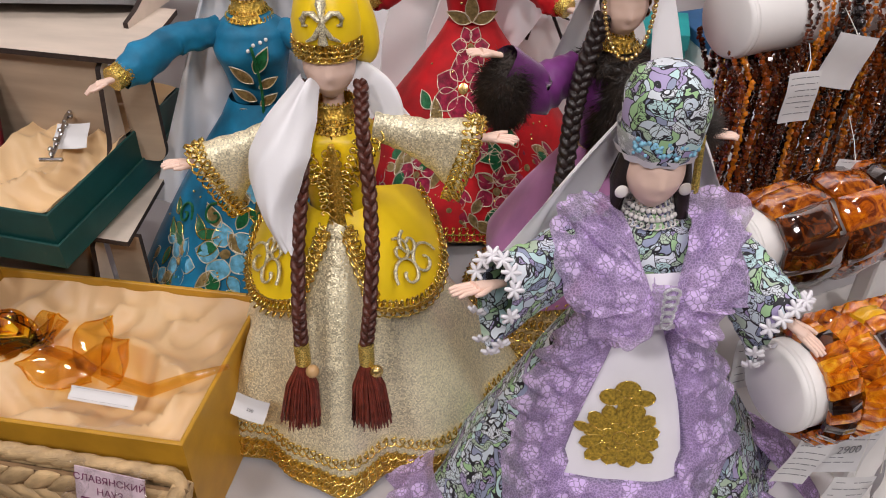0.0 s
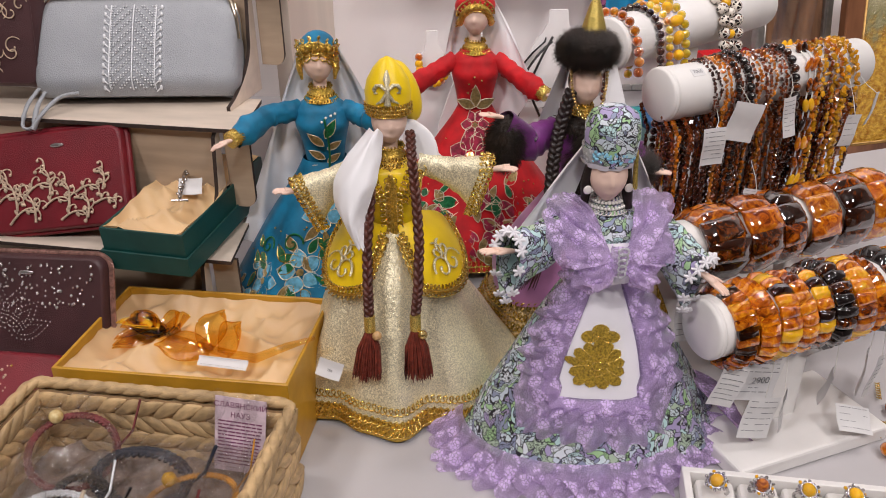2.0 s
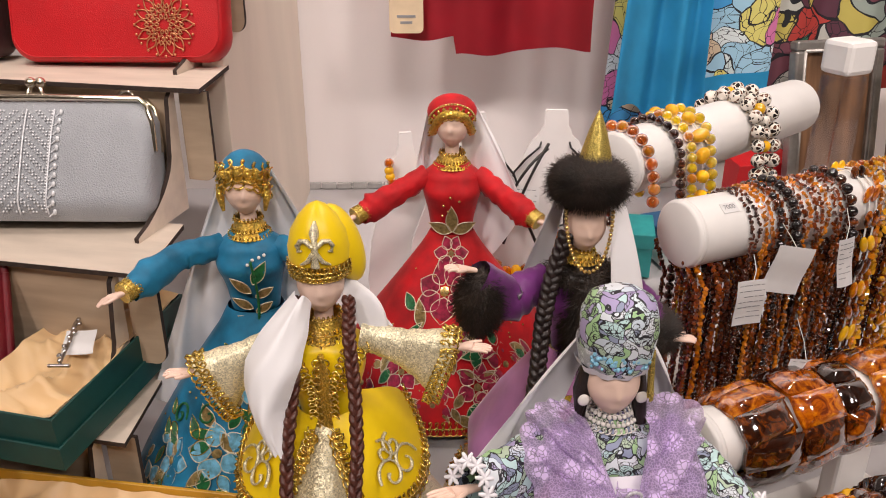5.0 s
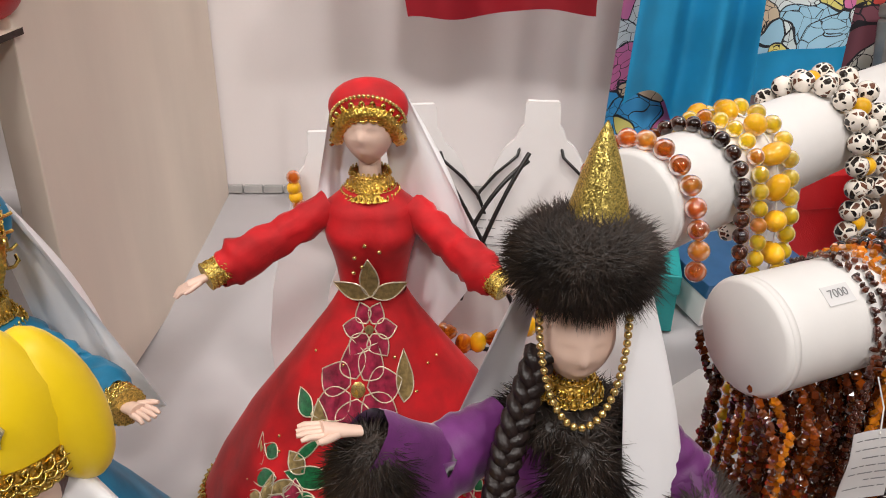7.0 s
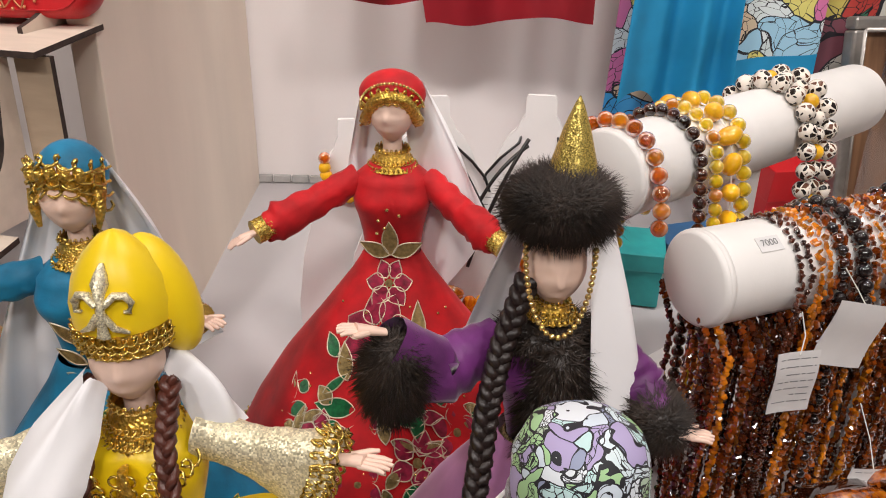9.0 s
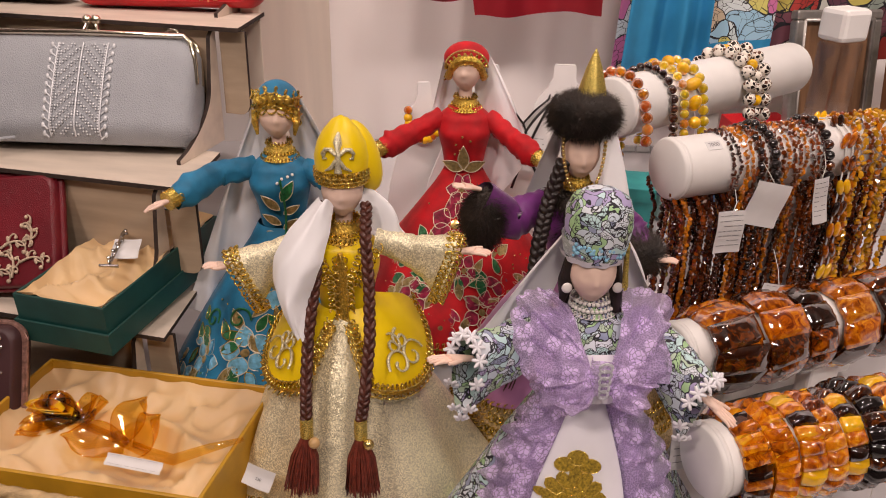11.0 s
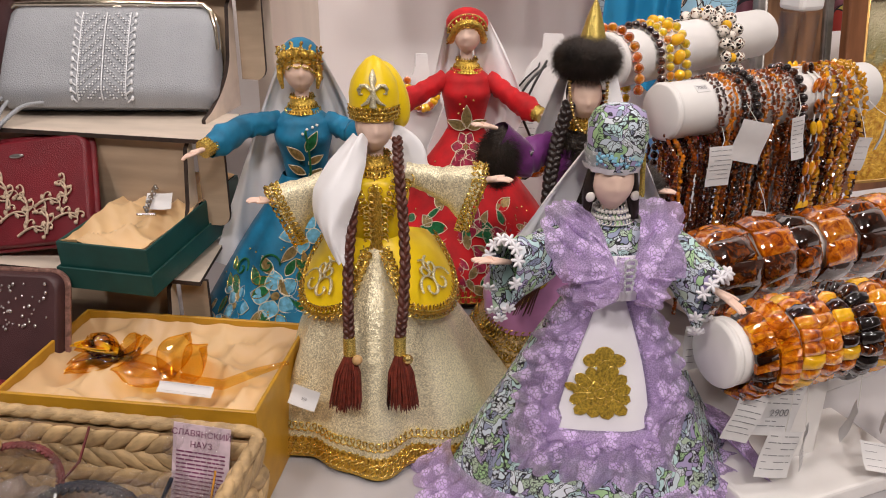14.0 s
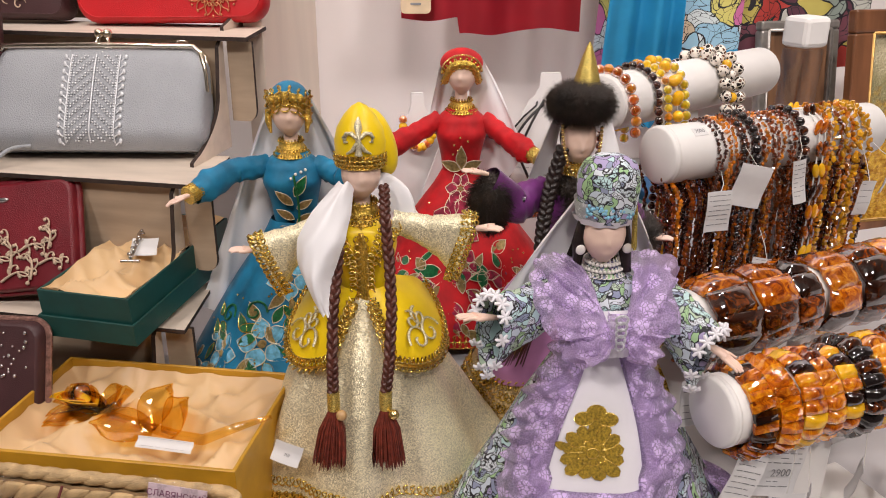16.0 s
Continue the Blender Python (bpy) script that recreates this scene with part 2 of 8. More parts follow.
HAIR = material("chestnut_doll_hair", (0.075, 0.02, 0.012), 0.35, var=0.4, scale=200, stretch=(1, 1, 0.1), bump=0.4, bscale=900)
TASSEL = material("red_brown_tassel_hair", (0.14, 0.025, 0.015), 0.35, var=0.4, scale=200, island=0.3)
BLACKHAIR = material("black_doll_hair", (0.016, 0.009, 0.008), 0.35, var=0.4, scale=200, bump=0.4, bscale=900)
PEARL = material("pearl", (0.82, 0.78, 0.74), 0.18, var=0.05, coat=0.6)
BEADGOLD = material("gold_bead", (0.80, 0.58, 0.22), 0.2, 0.9, var=0.1)
GREENSILK = material("green_embroidery", (0.01, 0.16, 0.05), 0.4, var=0.4, scale=300, bump=0.6, bscale=900, kind="wave")
GOLDSILK = material("gold_embroidery", (0.42, 0.30, 0.12), 0.4, 0.5, var=0.35, scale=300, bump=0.6, bscale=900, kind="wave")
BLUESILK = material("blue_embroidery", (0.16, 0.48, 0.68), 0.4, var=0.4, scale=200, bump=0.5, bscale=900, kind="wave")
PINKSILK = material("crimson_embroidery", (0.36, 0.02, 0.06), 0.4, var=0.5, scale=200, bump=0.5, bscale=900, kind="wave")
LTBLUE = material("light_blue_trim", (0.25, 0.55, 0.72), 0.6, var=0.25, scale=300, bump=0.8, bscale=700, kind="cells")
PALEGLITTER = glitter_material("pale_gold_glitter_cloth", (0.78, 0.68, 0.48), 0.4, 0.5, 1600, 0.5)
APPLIQUE = material("ochre_gold_applique", (0.46, 0.30, 0.035), 0.5, 0.35, var=0.5, scale=600, bump=0.5, bscale=1200, kind="wave")
BLACKDOT = material("smoked_plastic_base", (0.16, 0.14, 0.10), 0.3, var=0.2)


# ---------- mesh building ----------
class Build:
    """Collects vertices and faces with material slots, then links one mesh."""

    def __init__(self):
        self.v, self.f, self.m, self.mats, self.flat = [], [], [], [], set()

    def slot(self, mat):
        if mat not in self.mats:
            self.mats.append(mat)
        return self.mats.index(mat)

    def grid(self, rows, mat, close_u=False, close_v=False):
        """rows: list of rows of points."""
        s, o = self.slot(mat), len(self.v)
        nu, nv = len(rows[0]), len(rows)
        for r in rows:
            self.v.extend([tuple(p) for p in r])
        for j in range(nv if close_v else nv - 1):
            for i in range(nu if close_u else nu - 1):
                a, b = o + j * nu + i, o + j * nu + (i + 1) % nu
                j2 = (j + 1) % nv
                self.f.append((a, b, o + j2 * nu + (i + 1) % nu, o + j2 * nu + i))
                self.m.append(s)

    def fan(self, ring, tip, mat):
        s, o = self.slot(mat), len(self.v)
        self.v.extend([tuple(p) for p in ring])
        self.v.append(tuple(tip))
        for i in range(len(ring)):
            self.f.append((o + i, o + (i + 1) % len(ring), o + len(ring)))
            self.m.append(s)

    def tube(self, pts, radii, mat, seg=8, squash=1.0, caps=True):
        pts = [Vector(p) for p in pts]
        if not hasattr(radii, "__len__"):
            radii = [radii] * len(pts)
        rows, ref = [], Vector((0.13, 0.27, 0.95))
        for i, p in enumerate(pts):
            d = (pts[min(i + 1, len(pts) - 1)] - pts[max(i - 1, 0)])
            d = d.normalized() if d.length > 1e-9 else Vector((0, 0, 1))
            x = ref.cross(d)
            if x.length < 1e-3:
                x = Vector((1, 0, 0)).cross(d)
            x.normalize()
            y = d.cross(x)
            rows.append([p + radii[i] * (math.cos(a) * x + math.sin(a) * squash * y) for a in (2 * math.pi * k / seg for k in range(seg))])
        self.grid(rows, mat, close_u=True)
        if caps:
            self.fan(rows[0], pts[0], mat)
            self.fan(rows[-1], pts[-1], mat)

    def ball(self, c, r, mat, seg=12, rings=8, m=None, shape=None):
        if not hasattr(r, "__len__"):
            r = (r, r, r)
        rows = []
        for j in range(rings + 1):
            t = math.pi * j / rings
            row = []
            for k in range(seg):
                a = 2 * math.pi * k / seg
                p = Vector((r[0] * math.sin(t) * math.cos(a), r[1] * math.sin(t) * math.sin(a), r[2] * math.cos(t)))
                if shape:
                    p = shape(p)
                if m:
                    p = m @ p
                row.append(p + Vector(c))
            rows.append(row)
        self.grid(rows, mat, close_u=True)

    def lathe(self, prof, mat, seg=48, c=(0, 0, 0), fold=None, sx=1.0, sy=1.0, a0=0.0, a1=360.0):
        full = abs(a1 - a0) >= 359.9
        rows = []
        for r, z in prof:
            row = []
            for k in range(seg if full else seg + 1):
                a = math.radians(a0 + (a1 - a0) * k / seg)
                q = fold(r, z, a) if fold else r
                row.append((c[0] + q * sx * math.cos(a), c[1] + q * sy * math.sin(a), c[2] + z))
            rows.append(row)
        self.grid(rows, mat, close_u=full)

    def box(self, size, m=None, mat=None, bev=0.0):
        """A box with chamfered edges, centred at m's origin."""
        bm = bmesh.new()
        bmesh.ops.create_cube(bm, size=1)
        for v in bm.verts:
            v.co = Vector((v.co.x * size[0], v.co.y * size[1], v.co.z * size[2]))
        if bev:
            bmesh.ops.bevel(bm, geom=bm.edges[:], offset=bev, segments=2, affect="EDGES", profile=0.5)
        o, s = len(self.v), self.slot(mat)
        bm.verts.index_update()
        for v in bm.verts:
            self.v.append(tuple((m @ v.co) if m else v.co))
        for f in bm.faces:
            self.flat.add(len(self.f))
            self.f.append(tuple(o + v.index for v in f.verts))
            self.m.append(s)
        bm.free()

    def prism(self, outline, depth, m, mat, edge=None):
        """An outline in local x and z, pulled along local y; edge: another material for the rim."""
        s, e, o, k = self.slot(mat), self.slot(edge or mat), len(self.v), len(outline)
        for y in (0, depth):
            self.v.extend([tuple(m @ Vector((p[0], y, p[1]))) for p in outline])
        first = len(self.f)
        self.f.append(tuple(o + i for i in range(k)))
        self.f.append(tuple(o + k + i for i in reversed(range(k))))
        self.m.extend([s, s])
        for i in range(k):
            j = (i + 1) % k
            self.f.append((o + i, o + k + i, o + k + j, o + j))
            self.m.append(e)
        self.flat.update(range(first, len(self.f)))

    def coil(self, path, radius, pitch, wire, mat, flat=None, seg=4, closed=False):
        """A cord looped along a path, as braid trim; flat: per-path-point normal to flatten towards."""
        path = [Vector(p) for p in path]
        ln = [0.0]
        for i in range(1, len(path)):
            ln.append(ln[-1] + (path[i] - path[i - 1]).length)
        n = max(8, int(ln[-1] / pitch * 9))
        pts, j = [], 0
        for i in range(n + 1):
            d = ln[-1] * i / n
            while j < len(path) - 2 and ln[j + 1] < d:
                j += 1
            w = (d - ln[j]) / max(1e-9, ln[j + 1] - ln[j])
            p = path[j].lerp(path[j + 1], w)
            t = (path[j + 1] - path[j]).normalized()
            nn = Vector(flat[min(j, len(flat) - 1)]) if flat else Vector((0, -1, 0.2))
            side = t.cross(nn).normalized()
            a = 2 * math.pi * d / pitch
            pts.append(p + side * radius * math.cos(a) + t * radius * 0.8 * math.sin(a) + nn.normalized() * radius * 0.35 * math.sin(2 * a + 0.6))
        self.tube(pts, wire, mat, seg=seg, caps=False)

    def link(self, name, parent=None, smooth=True, label="", category="", group="", kind="", m=None):
        me = bpy.data.meshes.new(name)
        me.from_pydata(self.v, [], self.f)
        for mt in self.mats:
            me.materials.append(mt)
        me.polygons.foreach_set("material_index", self.m)
        me.polygons.foreach_set("use_smooth", [smooth and i not in self.flat for i in range(len(self.f))])
        me.update()
        ob = new(name, me)
        if m:
            ob.matrix_world = m
        if parent:
            ob.parent = parent
        return tagged(ob, label, category, group, kind)


def thing(name, label, category, m=None, group="", kind=""):
    ob = new(name)
    ob.empty_display_size = 0.01
    if m:
        ob.matrix_world = m
    return tagged(ob, label, category, group, kind)


def slab(name, size, m, mat, bev=0.0, parent=None, **tags):
    b = Build()
    b.box(size, None, mat, bev)
    return b.link(name, parent, m=m, **tags)


# ---------- the stall ----------
def table_z(y):
    return 0.13 * (y - 0.42) if y > 0.46 else (0.0 if y < 0.38 else 0.13 * 0.04 * ((y - 0.38) / 0.08) ** 2)


b = Build()
rows = []
for j in range(64):
    y = 0.02 + 1.10 * j / 63
    rows.append([(-1.1 + 2.5 * i / 60, y, table_z(y) + 0.0012 * noise.noise(Vector((i * 0.35, y * 14, 0)))) for i in range(61)])
front = [[(p[0], 0.02 - 0.012 * k - 0.004 * math.sin(p[0] * 40) * k / 3, p[2] - (0.0 if k == 0 else 0.004) - 0.23 * k) for p in rows[0]] for k in (3, 2, 1)]
b.grid(front + rows, CLOTH)
b.link("tablecloth", label="plain white tablecloth spread over the stall table", category="tablecloth")
t = thing("stall_table", "trestle table hidden under a white cloth", "table")
slab("tabletop", (2.46, 1.0, 0.03), pose(0.15, 0.54, -0.022), PLYSHADE, 0.003, t)
for x in (-1.0, 1.3):
    for y in (0.1, 0.98):
        slab("leg", (0.05, 0.05, 0.713), pose(x, y, -0.3935), PLYSHADE, 0.004, t)

slab("floor", (8, 8, 0.1), pose(0, 0, -0.8), FLOOR, kind="structure", label="grey hall floor", category="floor")
slab("ceiling", (8, 8, 0.1), pose(0, 0, 2.25), HALL, kind="structure", label="plain hall ceiling", category="ceiling")
slab("wall_south", (8, 0.1, 3.0), pose(0, -3.6, 0.72), HALL, kind="structure", label="plain hall wall", category="wall")
slab("wall_west", (0.1, 8, 3.0), pose(-3.4, 0, 0.72), HALL, kind="structure", label="plain hall wall", category="wall")
slab("wall_east", (0.1, 8, 3.0), pose(3.4, 0, 0.72), HALL, kind="structure", label="plain hall wall", category="wall")
slab("wall_north", (6.6, 0.06, 2.9), pose(0, 1.15, 0.7), WALL, kind="structure", label="pale grey partition board behind the stall", category="wall")
slab("side_panel", (0.02, 0.375, 0.62), pose(-0.188, 0.9275, 0.37, 0, 0, -2), PANEL, 0.001, kind="structure", label="pale wooden upright panel", category="panel")


t = thing("wall_trim", "row of small grey tiles along the foot of the partition", "trim", kind="structure")
b = Build()
b.box((0.0205, 0.006, 0.0085), None, material("grey_tile", (0.42, 0.41, 0.40), 0.4, var=0.15, scale=60, obj=0.15), 0.0006)
tile = b.link("tile", t)
for i in range(24):
    ob = tile if i == 0 else new("tile", tile.data)
    ob.parent, ob.matrix_basis = t, pose(-0.166 + 0.0225 * i, 1.1165, table_z(1.1165) + 0.0055)


# ---------- dolls: each one plain mesh ----------
def interp(table, z):
    """Linear reading of (z, value) rows, z falling."""
    for (z0, v0), (z1, v1) in zip(table, table[1:]):
        if z0 >= z >= z1:
            return v0 + (v1 - v0) * (z0 - z) / max(1e-9, z0 - z1)
    return table[0][1] if z > table[0][0] else table[-1][1]


class Skirt:
    """A flared skirt: radius by height and angle, with folds, and a way to lay things on it."""

    def __init__(self, table, folds=9, amp=0.004, sx=1.0, sy=1.0, train=0.0, train_at=0.0, seed=0.0):
        self.table, self.folds, self.amp, self.sx, self.sy, self.train, self.at, self.seed = table, folds, amp, sx, sy, train, train_at, seed
        self.top, self.bottom = table[0][0], table[-1][0]

    def p(self, a, z, off=0.0):
        t = min(1.0, max(0.0, (self.top - z) / (self.top - self.bottom)))
        r = interp(self.table, z) * (1 + self.train * t * t * max(0.0, math.cos(a - self.at)) ** 2)
        r += self.amp * t * (math.sin(self.folds * a + self.seed) + 0.5 * math.sin(self.folds * 1.7 * a + 2 * self.seed)) + off
        return Vector((r * self.sx * math.cos(a), r * self.sy * math.sin(a), z))

    def normal(self, a, z):
        e = 1e-3
        n = (self.p(a + 0.02, z) - self.p(a - 0.02, z)).cross(self.p(a, z + e) - self.p(a, z - e))
        return n.normalized() if n.length > 1e-12 else Vector((0, -1, 0))

    def put(self, b, mat, seg=96, rings=22, z0=None, z1=None, off=0.0):
        z0, z1 = z0 or self.top, self.bottom if z1 is None else z1
        b.grid([[self.p(2 * math.pi * k / seg, z0 + (z1 - z0) * j / rings, off) for k in range(seg)] for j in range(rings + 1)], mat, close_u=True)

    def ring(self, z, n=120, off=0.0, a0=0.0, a1=360.0, zf=None):
        out = []
        for k in range(n + 1):
            a = math.radians(a0 + (a1 - a0) * k / n)
            out.append(self.p(a, z + (zf(a) if zf else 0), off))
        return out

    def normals(self, z, n=120, a0=0.0, a1=360.0):
        return [self.normal(math.radians(a0 + (a1 - a0) * k / n), z) for k in range(n + 1)]

    def patch(self, b, a_deg, z, outline, mat, cord=None, wire=0.0005, off=0.0009):
        """A flat stitched shape of (s, t) points in metres on the cloth, with a cord round it."""
        a = math.radians(a_deg)
        r = max(0.012, interp(self.table, z))
        q = [self.p(a + s / r, z + t, off) for s, t in outline]
        c = sum(q, Vector()) / len(q) + self.normal(a, z) * 0.0008
        b.fan(q, c, mat)
        if cord:
            b.tube(q + [q[0]], wire, cord, seg=4, caps=False)


def leaf(cx, cy, ang, ln, wd, n=10):
    pts = []
    ca, sa = math.cos(math.radians(ang)), math.sin(math.radians(ang))
    for k in range(2 * n):
        t = k / n if k < n else 2 - k / n
        w = wd * 0.5 * math.sin(math.pi * min(1, t) ** 0.8) * (1 if k < n else -1)
        pts.append((cx + ca * ln * t - sa * w, cy + sa * ln * t + ca * w))
    return pts


def spoon(cx, cy, ang, ln, wd, n=9):
    """A petal outline, narrow at its root and round at its end."""
    pts = []
    ca, sa = math.cos(math.radians(ang)), math.sin(math.radians(ang))
    for k in range(2 * n):
        t = k / n if k < n else 2 - k / n
        w = wd * (0.14 + 0.36 * math.sin(math.pi * 0.5 * min(1, t * 1.3))) * math.sqrt(max(0.0, 1 - t ** 6)) * (1 if k < n else -1)
        pts.append((cx + ca * ln * t - sa * w, cy + sa * ln * t + ca * w))
    return pts


def flower(b, sk, a, z, size, petal, heart, cord, n=6, turn=0.0):
    for i in range(n):
        ang = turn + 360 * i / n
        sk.patch(b, a, z, leaf(0.12 * size * math.cos(math.radians(ang)), 0.12 * size * math.sin(math.radians(ang)), ang, size * 0.5, size * 0.42), petal, cord)
    sk.patch(b, a, z, [(size * 0.1 * math.cos(k), size * 0.1 * math.sin(k)) for k in np.linspace(0, 5.5, 9)], heart, None, off=0.0022)


def swirl(b, sk, a, z, size, mat, turn=1.0, wire=0.0011, start=0.0):
    r = max(0.012, interp(sk.table, z))
    pts = []
    for k in range(26):
        th = start + turn * 4.2 * math.pi * k / 25 * 0.62
        q = size * (1 - k / 28)
        pts.append(sk.p(math.radians(a) + q * math.cos(th) / r, z + q * math.sin(th), 0.0012))
    b.tube(pts, wire, mat, seg=5)


def head(b, z, hair, y=0.0, turn=0.0, tilt=0.0):
    """A plain smooth doll's head with a nose and chin, no features painted on."""
    m = Euler((math.radians(tilt), 0, math.radians(turn))).to_matrix()

    def shape(p):
        q = p.copy()
        low = max(0.0, -q.z / 0.021)
        q.x *= 1 - 0.34 * low * low
        if q.y < 0:
            q.y *= 1 - 0.16 * low
            q.y -= 0.0026 * math.exp(-((q.x / 0.0022) ** 2) - ((q.z + 0.0025) / 0.0035) ** 2)
            q.y -= 0.0011 * math.exp(-((q.x / 0.0040) ** 2) - ((q.z + 0.0105) / 0.0022) ** 2)
            q.y += 0.0012 * math.exp(-(((abs(q.x) - 0.0058) / 0.003) ** 2) - ((q.z - 0.0015) / 0.0026) ** 2)
        return q
    b.ball((0, y, z), (0.0150, 0.0155, 0.0205), SKIN, 40, 36, m, shape)
    b.ball((0, y + 0.0045, z + 0.003), (0.0158, 0.0152, 0.0205), hair, 20, 12, m)
    b.tube([(0, y + 0.004, z - 0.012), (0, y + 0.004, z - 0.034)], [0.0062, 0.0066], SKIN, 14, caps=False)


def hand(b, wrist, tip, up=(0, 0, 1)):
    w, t = Vector(wrist), Vector(tip)
    d = (t - w).normalized()
    side = d.cross(Vector(up)).normalized()
    nrm = side.cross(d)
    ln = (t - w).length
    b.tube([w - d * 0.006, w + d * ln * 0.2, w + d * ln * 0.5], [0.0030, 0.0042, 0.0046], SKIN, 10, 0.6)
    for i in range(4):
        o = side * (i - 1.5) * 0.0021
        b.tube([w + d * ln * 0.42 + o, w + d * ln * 0.78 + o * 1.2 - nrm * 0.0008, w + d * ln * (1.0 - 0.06 * abs(i - 1.3)) + o * 1.3 - nrm * 0.002], [0.0014, 0.0012, 0.0008], SKIN, 6)
    b.tube([w + d * ln * 0.2 - side * 0.003, w + d * ln * 0.5 - side * 0.0066, w + d * ln * 0.66 - side * 0.0075], [0.0016, 0.0014, 0.0009], SKIN, 6)


def sleeve(b, pts, radii, mat, drop=0.0, ruck=0.0, seg=22, n=26, back=0.0):
    """A sleeve along a bent arm; drop hangs its far end down, back draws the low edge towards the elbow, ruck gathers it."""
    pts = [Vector(p) for p in pts]
    rows = []
    for i in range(n + 1):
        t = i / n
        x = t * (len(pts) - 1)
        k = min(int(x), len(pts) - 2)
        p = pts[k].lerp(pts[k + 1], x - k)
        r = radii[k] + (radii[k + 1] - radii[k]) * (x - k)
        d = (pts[k + 1] - pts[k]).normalized()
        s = d.cross(Vector((0, 0, 1))).normalized()
        u = s.cross(d)
        q = r
        row = []
        for k2 in range(seg):
            a = 2 * math.pi * k2 / seg
            q = r * (1 + ruck * 1.6 * noise.noise(Vector((2.2 * math.cos(a), 2.2 * math.sin(a), i * 0.55 + p.x * 90))) + ruck * 0.4 * math.sin(i * 1.3 + 2.2 * math.cos(a)))
            dn = drop * t ** 2 * max(0.0, -math.sin(a))
            row.append(p + s * q * 0.85 * math.cos(a) + u * (q * math.sin(a)) - Vector((0, 0, dn)) - d * back * t ** 2 * max(0.0, -math.sin(a)) + d * ruck * 0.004 * math.sin(3 * a + i))
        rows.append(row)
    b.grid(rows, mat, close_u=True)
    return rows[-1]


def torso(b, mat, z_waist, z_sh, bust=0.030, waist=0.0185, sh=0.029):
    h = z_sh - z_waist
    prof = [(waist, 0), (waist * 1.12, h * 0.25), (bust * 0.82, h * 0.55), (bust * 0.86, h * 0.68), (sh * 0.86, h * 0.88), (sh * 0.55, h * 1.0), (0.0085, h * 1.10)]

    def fold(r, z, a):
        front = max(0.0, -math.sin(a))
        side = abs(math.cos(a))
        k = math.exp(-((z - h * 0.62) / (h * 0.16)) ** 2)
        return r * (0.72 + 0.30 * side) + 0.006 * k * front * (1 - 0.5 * math.exp(-(math.cos(a) / 0.25) ** 2))
    fine = []
    for (r0, z0), (r1, z1) in zip(prof, prof[1:]):
        fine += [(r0 + (r1 - r0) * k / 4, z0 + (z1 - z0) * k / 4) for k in range(4)]
    b.lathe(fine + [prof[-1]], mat, 36, (0, 0.002, z_waist), fold)
    return lambda x, z: -0.72 * interp([(z_waist + q[1], q[0]) for q in reversed(prof)], z) - 0.004


def cloth(b, corners, mat, bulge=(0, 0, 0), ripple=0.002, waves=3.0, nu=14, nv=18, taper=0.0):
    """A hanging piece of cloth between corners (top left, top right, bottom right, bottom left)."""
    a, c, d, e = [Vector(p) for p in corners]
    n = (c - a).cross(e - a).normalized()
    rows = []
    for j in range(nv + 1):
        v = j / nv
        row = []
        for i in range(nu + 1):
            u = i / nu
            p = a.lerp(c, u).lerp(e.lerp(d, u), v)
            p += Vector(bulge) * math.sin(math.pi * u) * math.sin(math.pi * min(1, v * 0.9 + 0.05))
            p += n * ripple * (0.3 + v) * math.sin(waves * 2 * math.pi * u + 1.3 * v + 0.7)
            row.append(p)
        rows.append(row)
    b.grid(rows, mat)
    b.grid([[p + n * 0.0006 for p in r] for r in rows], mat)


def braid(b, pts, r, mat, n=None):
    """Three strands plaited along a path."""
    pts = [Vector(p) for p in pts]
    total = sum((q - p).length for p, q in zip(pts, pts[1:]))
    n = n or int(total / 0.0014)
    for k in range(3):
        out, rad = [], []
        for i in range(n + 1):
            x = i / n * (len(pts) - 1)
            j = min(int(x), len(pts) - 2)
            p = pts[j].lerp(pts[j + 1], x - j)
            d = (pts[j + 1] - pts[j]).normalized()
            s = d.cross(Vector((0, 1, 0))).normalized()
            f = s.cross(d)
            ph = 2 * math.pi * (i * total / n / 0.019) + 2 * math.pi * k / 3
            out.append(p + s * r * 0.85 * math.sin(ph) + f * r * 0.5 * math.sin(2 * ph))
            rad.append(r * 0.72)
        b.tube(out, rad, mat, 7)


def tassel(b, top, ln, r, mat, n=46, lean=(0, 0, 0)):
    rng = random.Random(int(abs(top[0]) * 9999))
    for i in range(n):
        a, q = rng.uniform(0, 6.28), math.sqrt(rng.random())
        t = Vector(top)
        e = t + Vector((r * q * math.cos(a), r * q * 0.6 * math.sin(a), -ln * rng.uniform(0.85, 1.05))) + Vector(lean)
        mid = t.lerp(e, 0.4) + Vector((r * q * 0.35 * math.cos(a), r * q * 0.2 * math.sin(a), 0))
        b.tube([t + Vector((r * 0.2 * q * math.cos(a), r * 0.2 * q * math.sin(a), 0)), mid, e], [0.0009, 0.0008, 0.0003], mat, 4, caps=False)


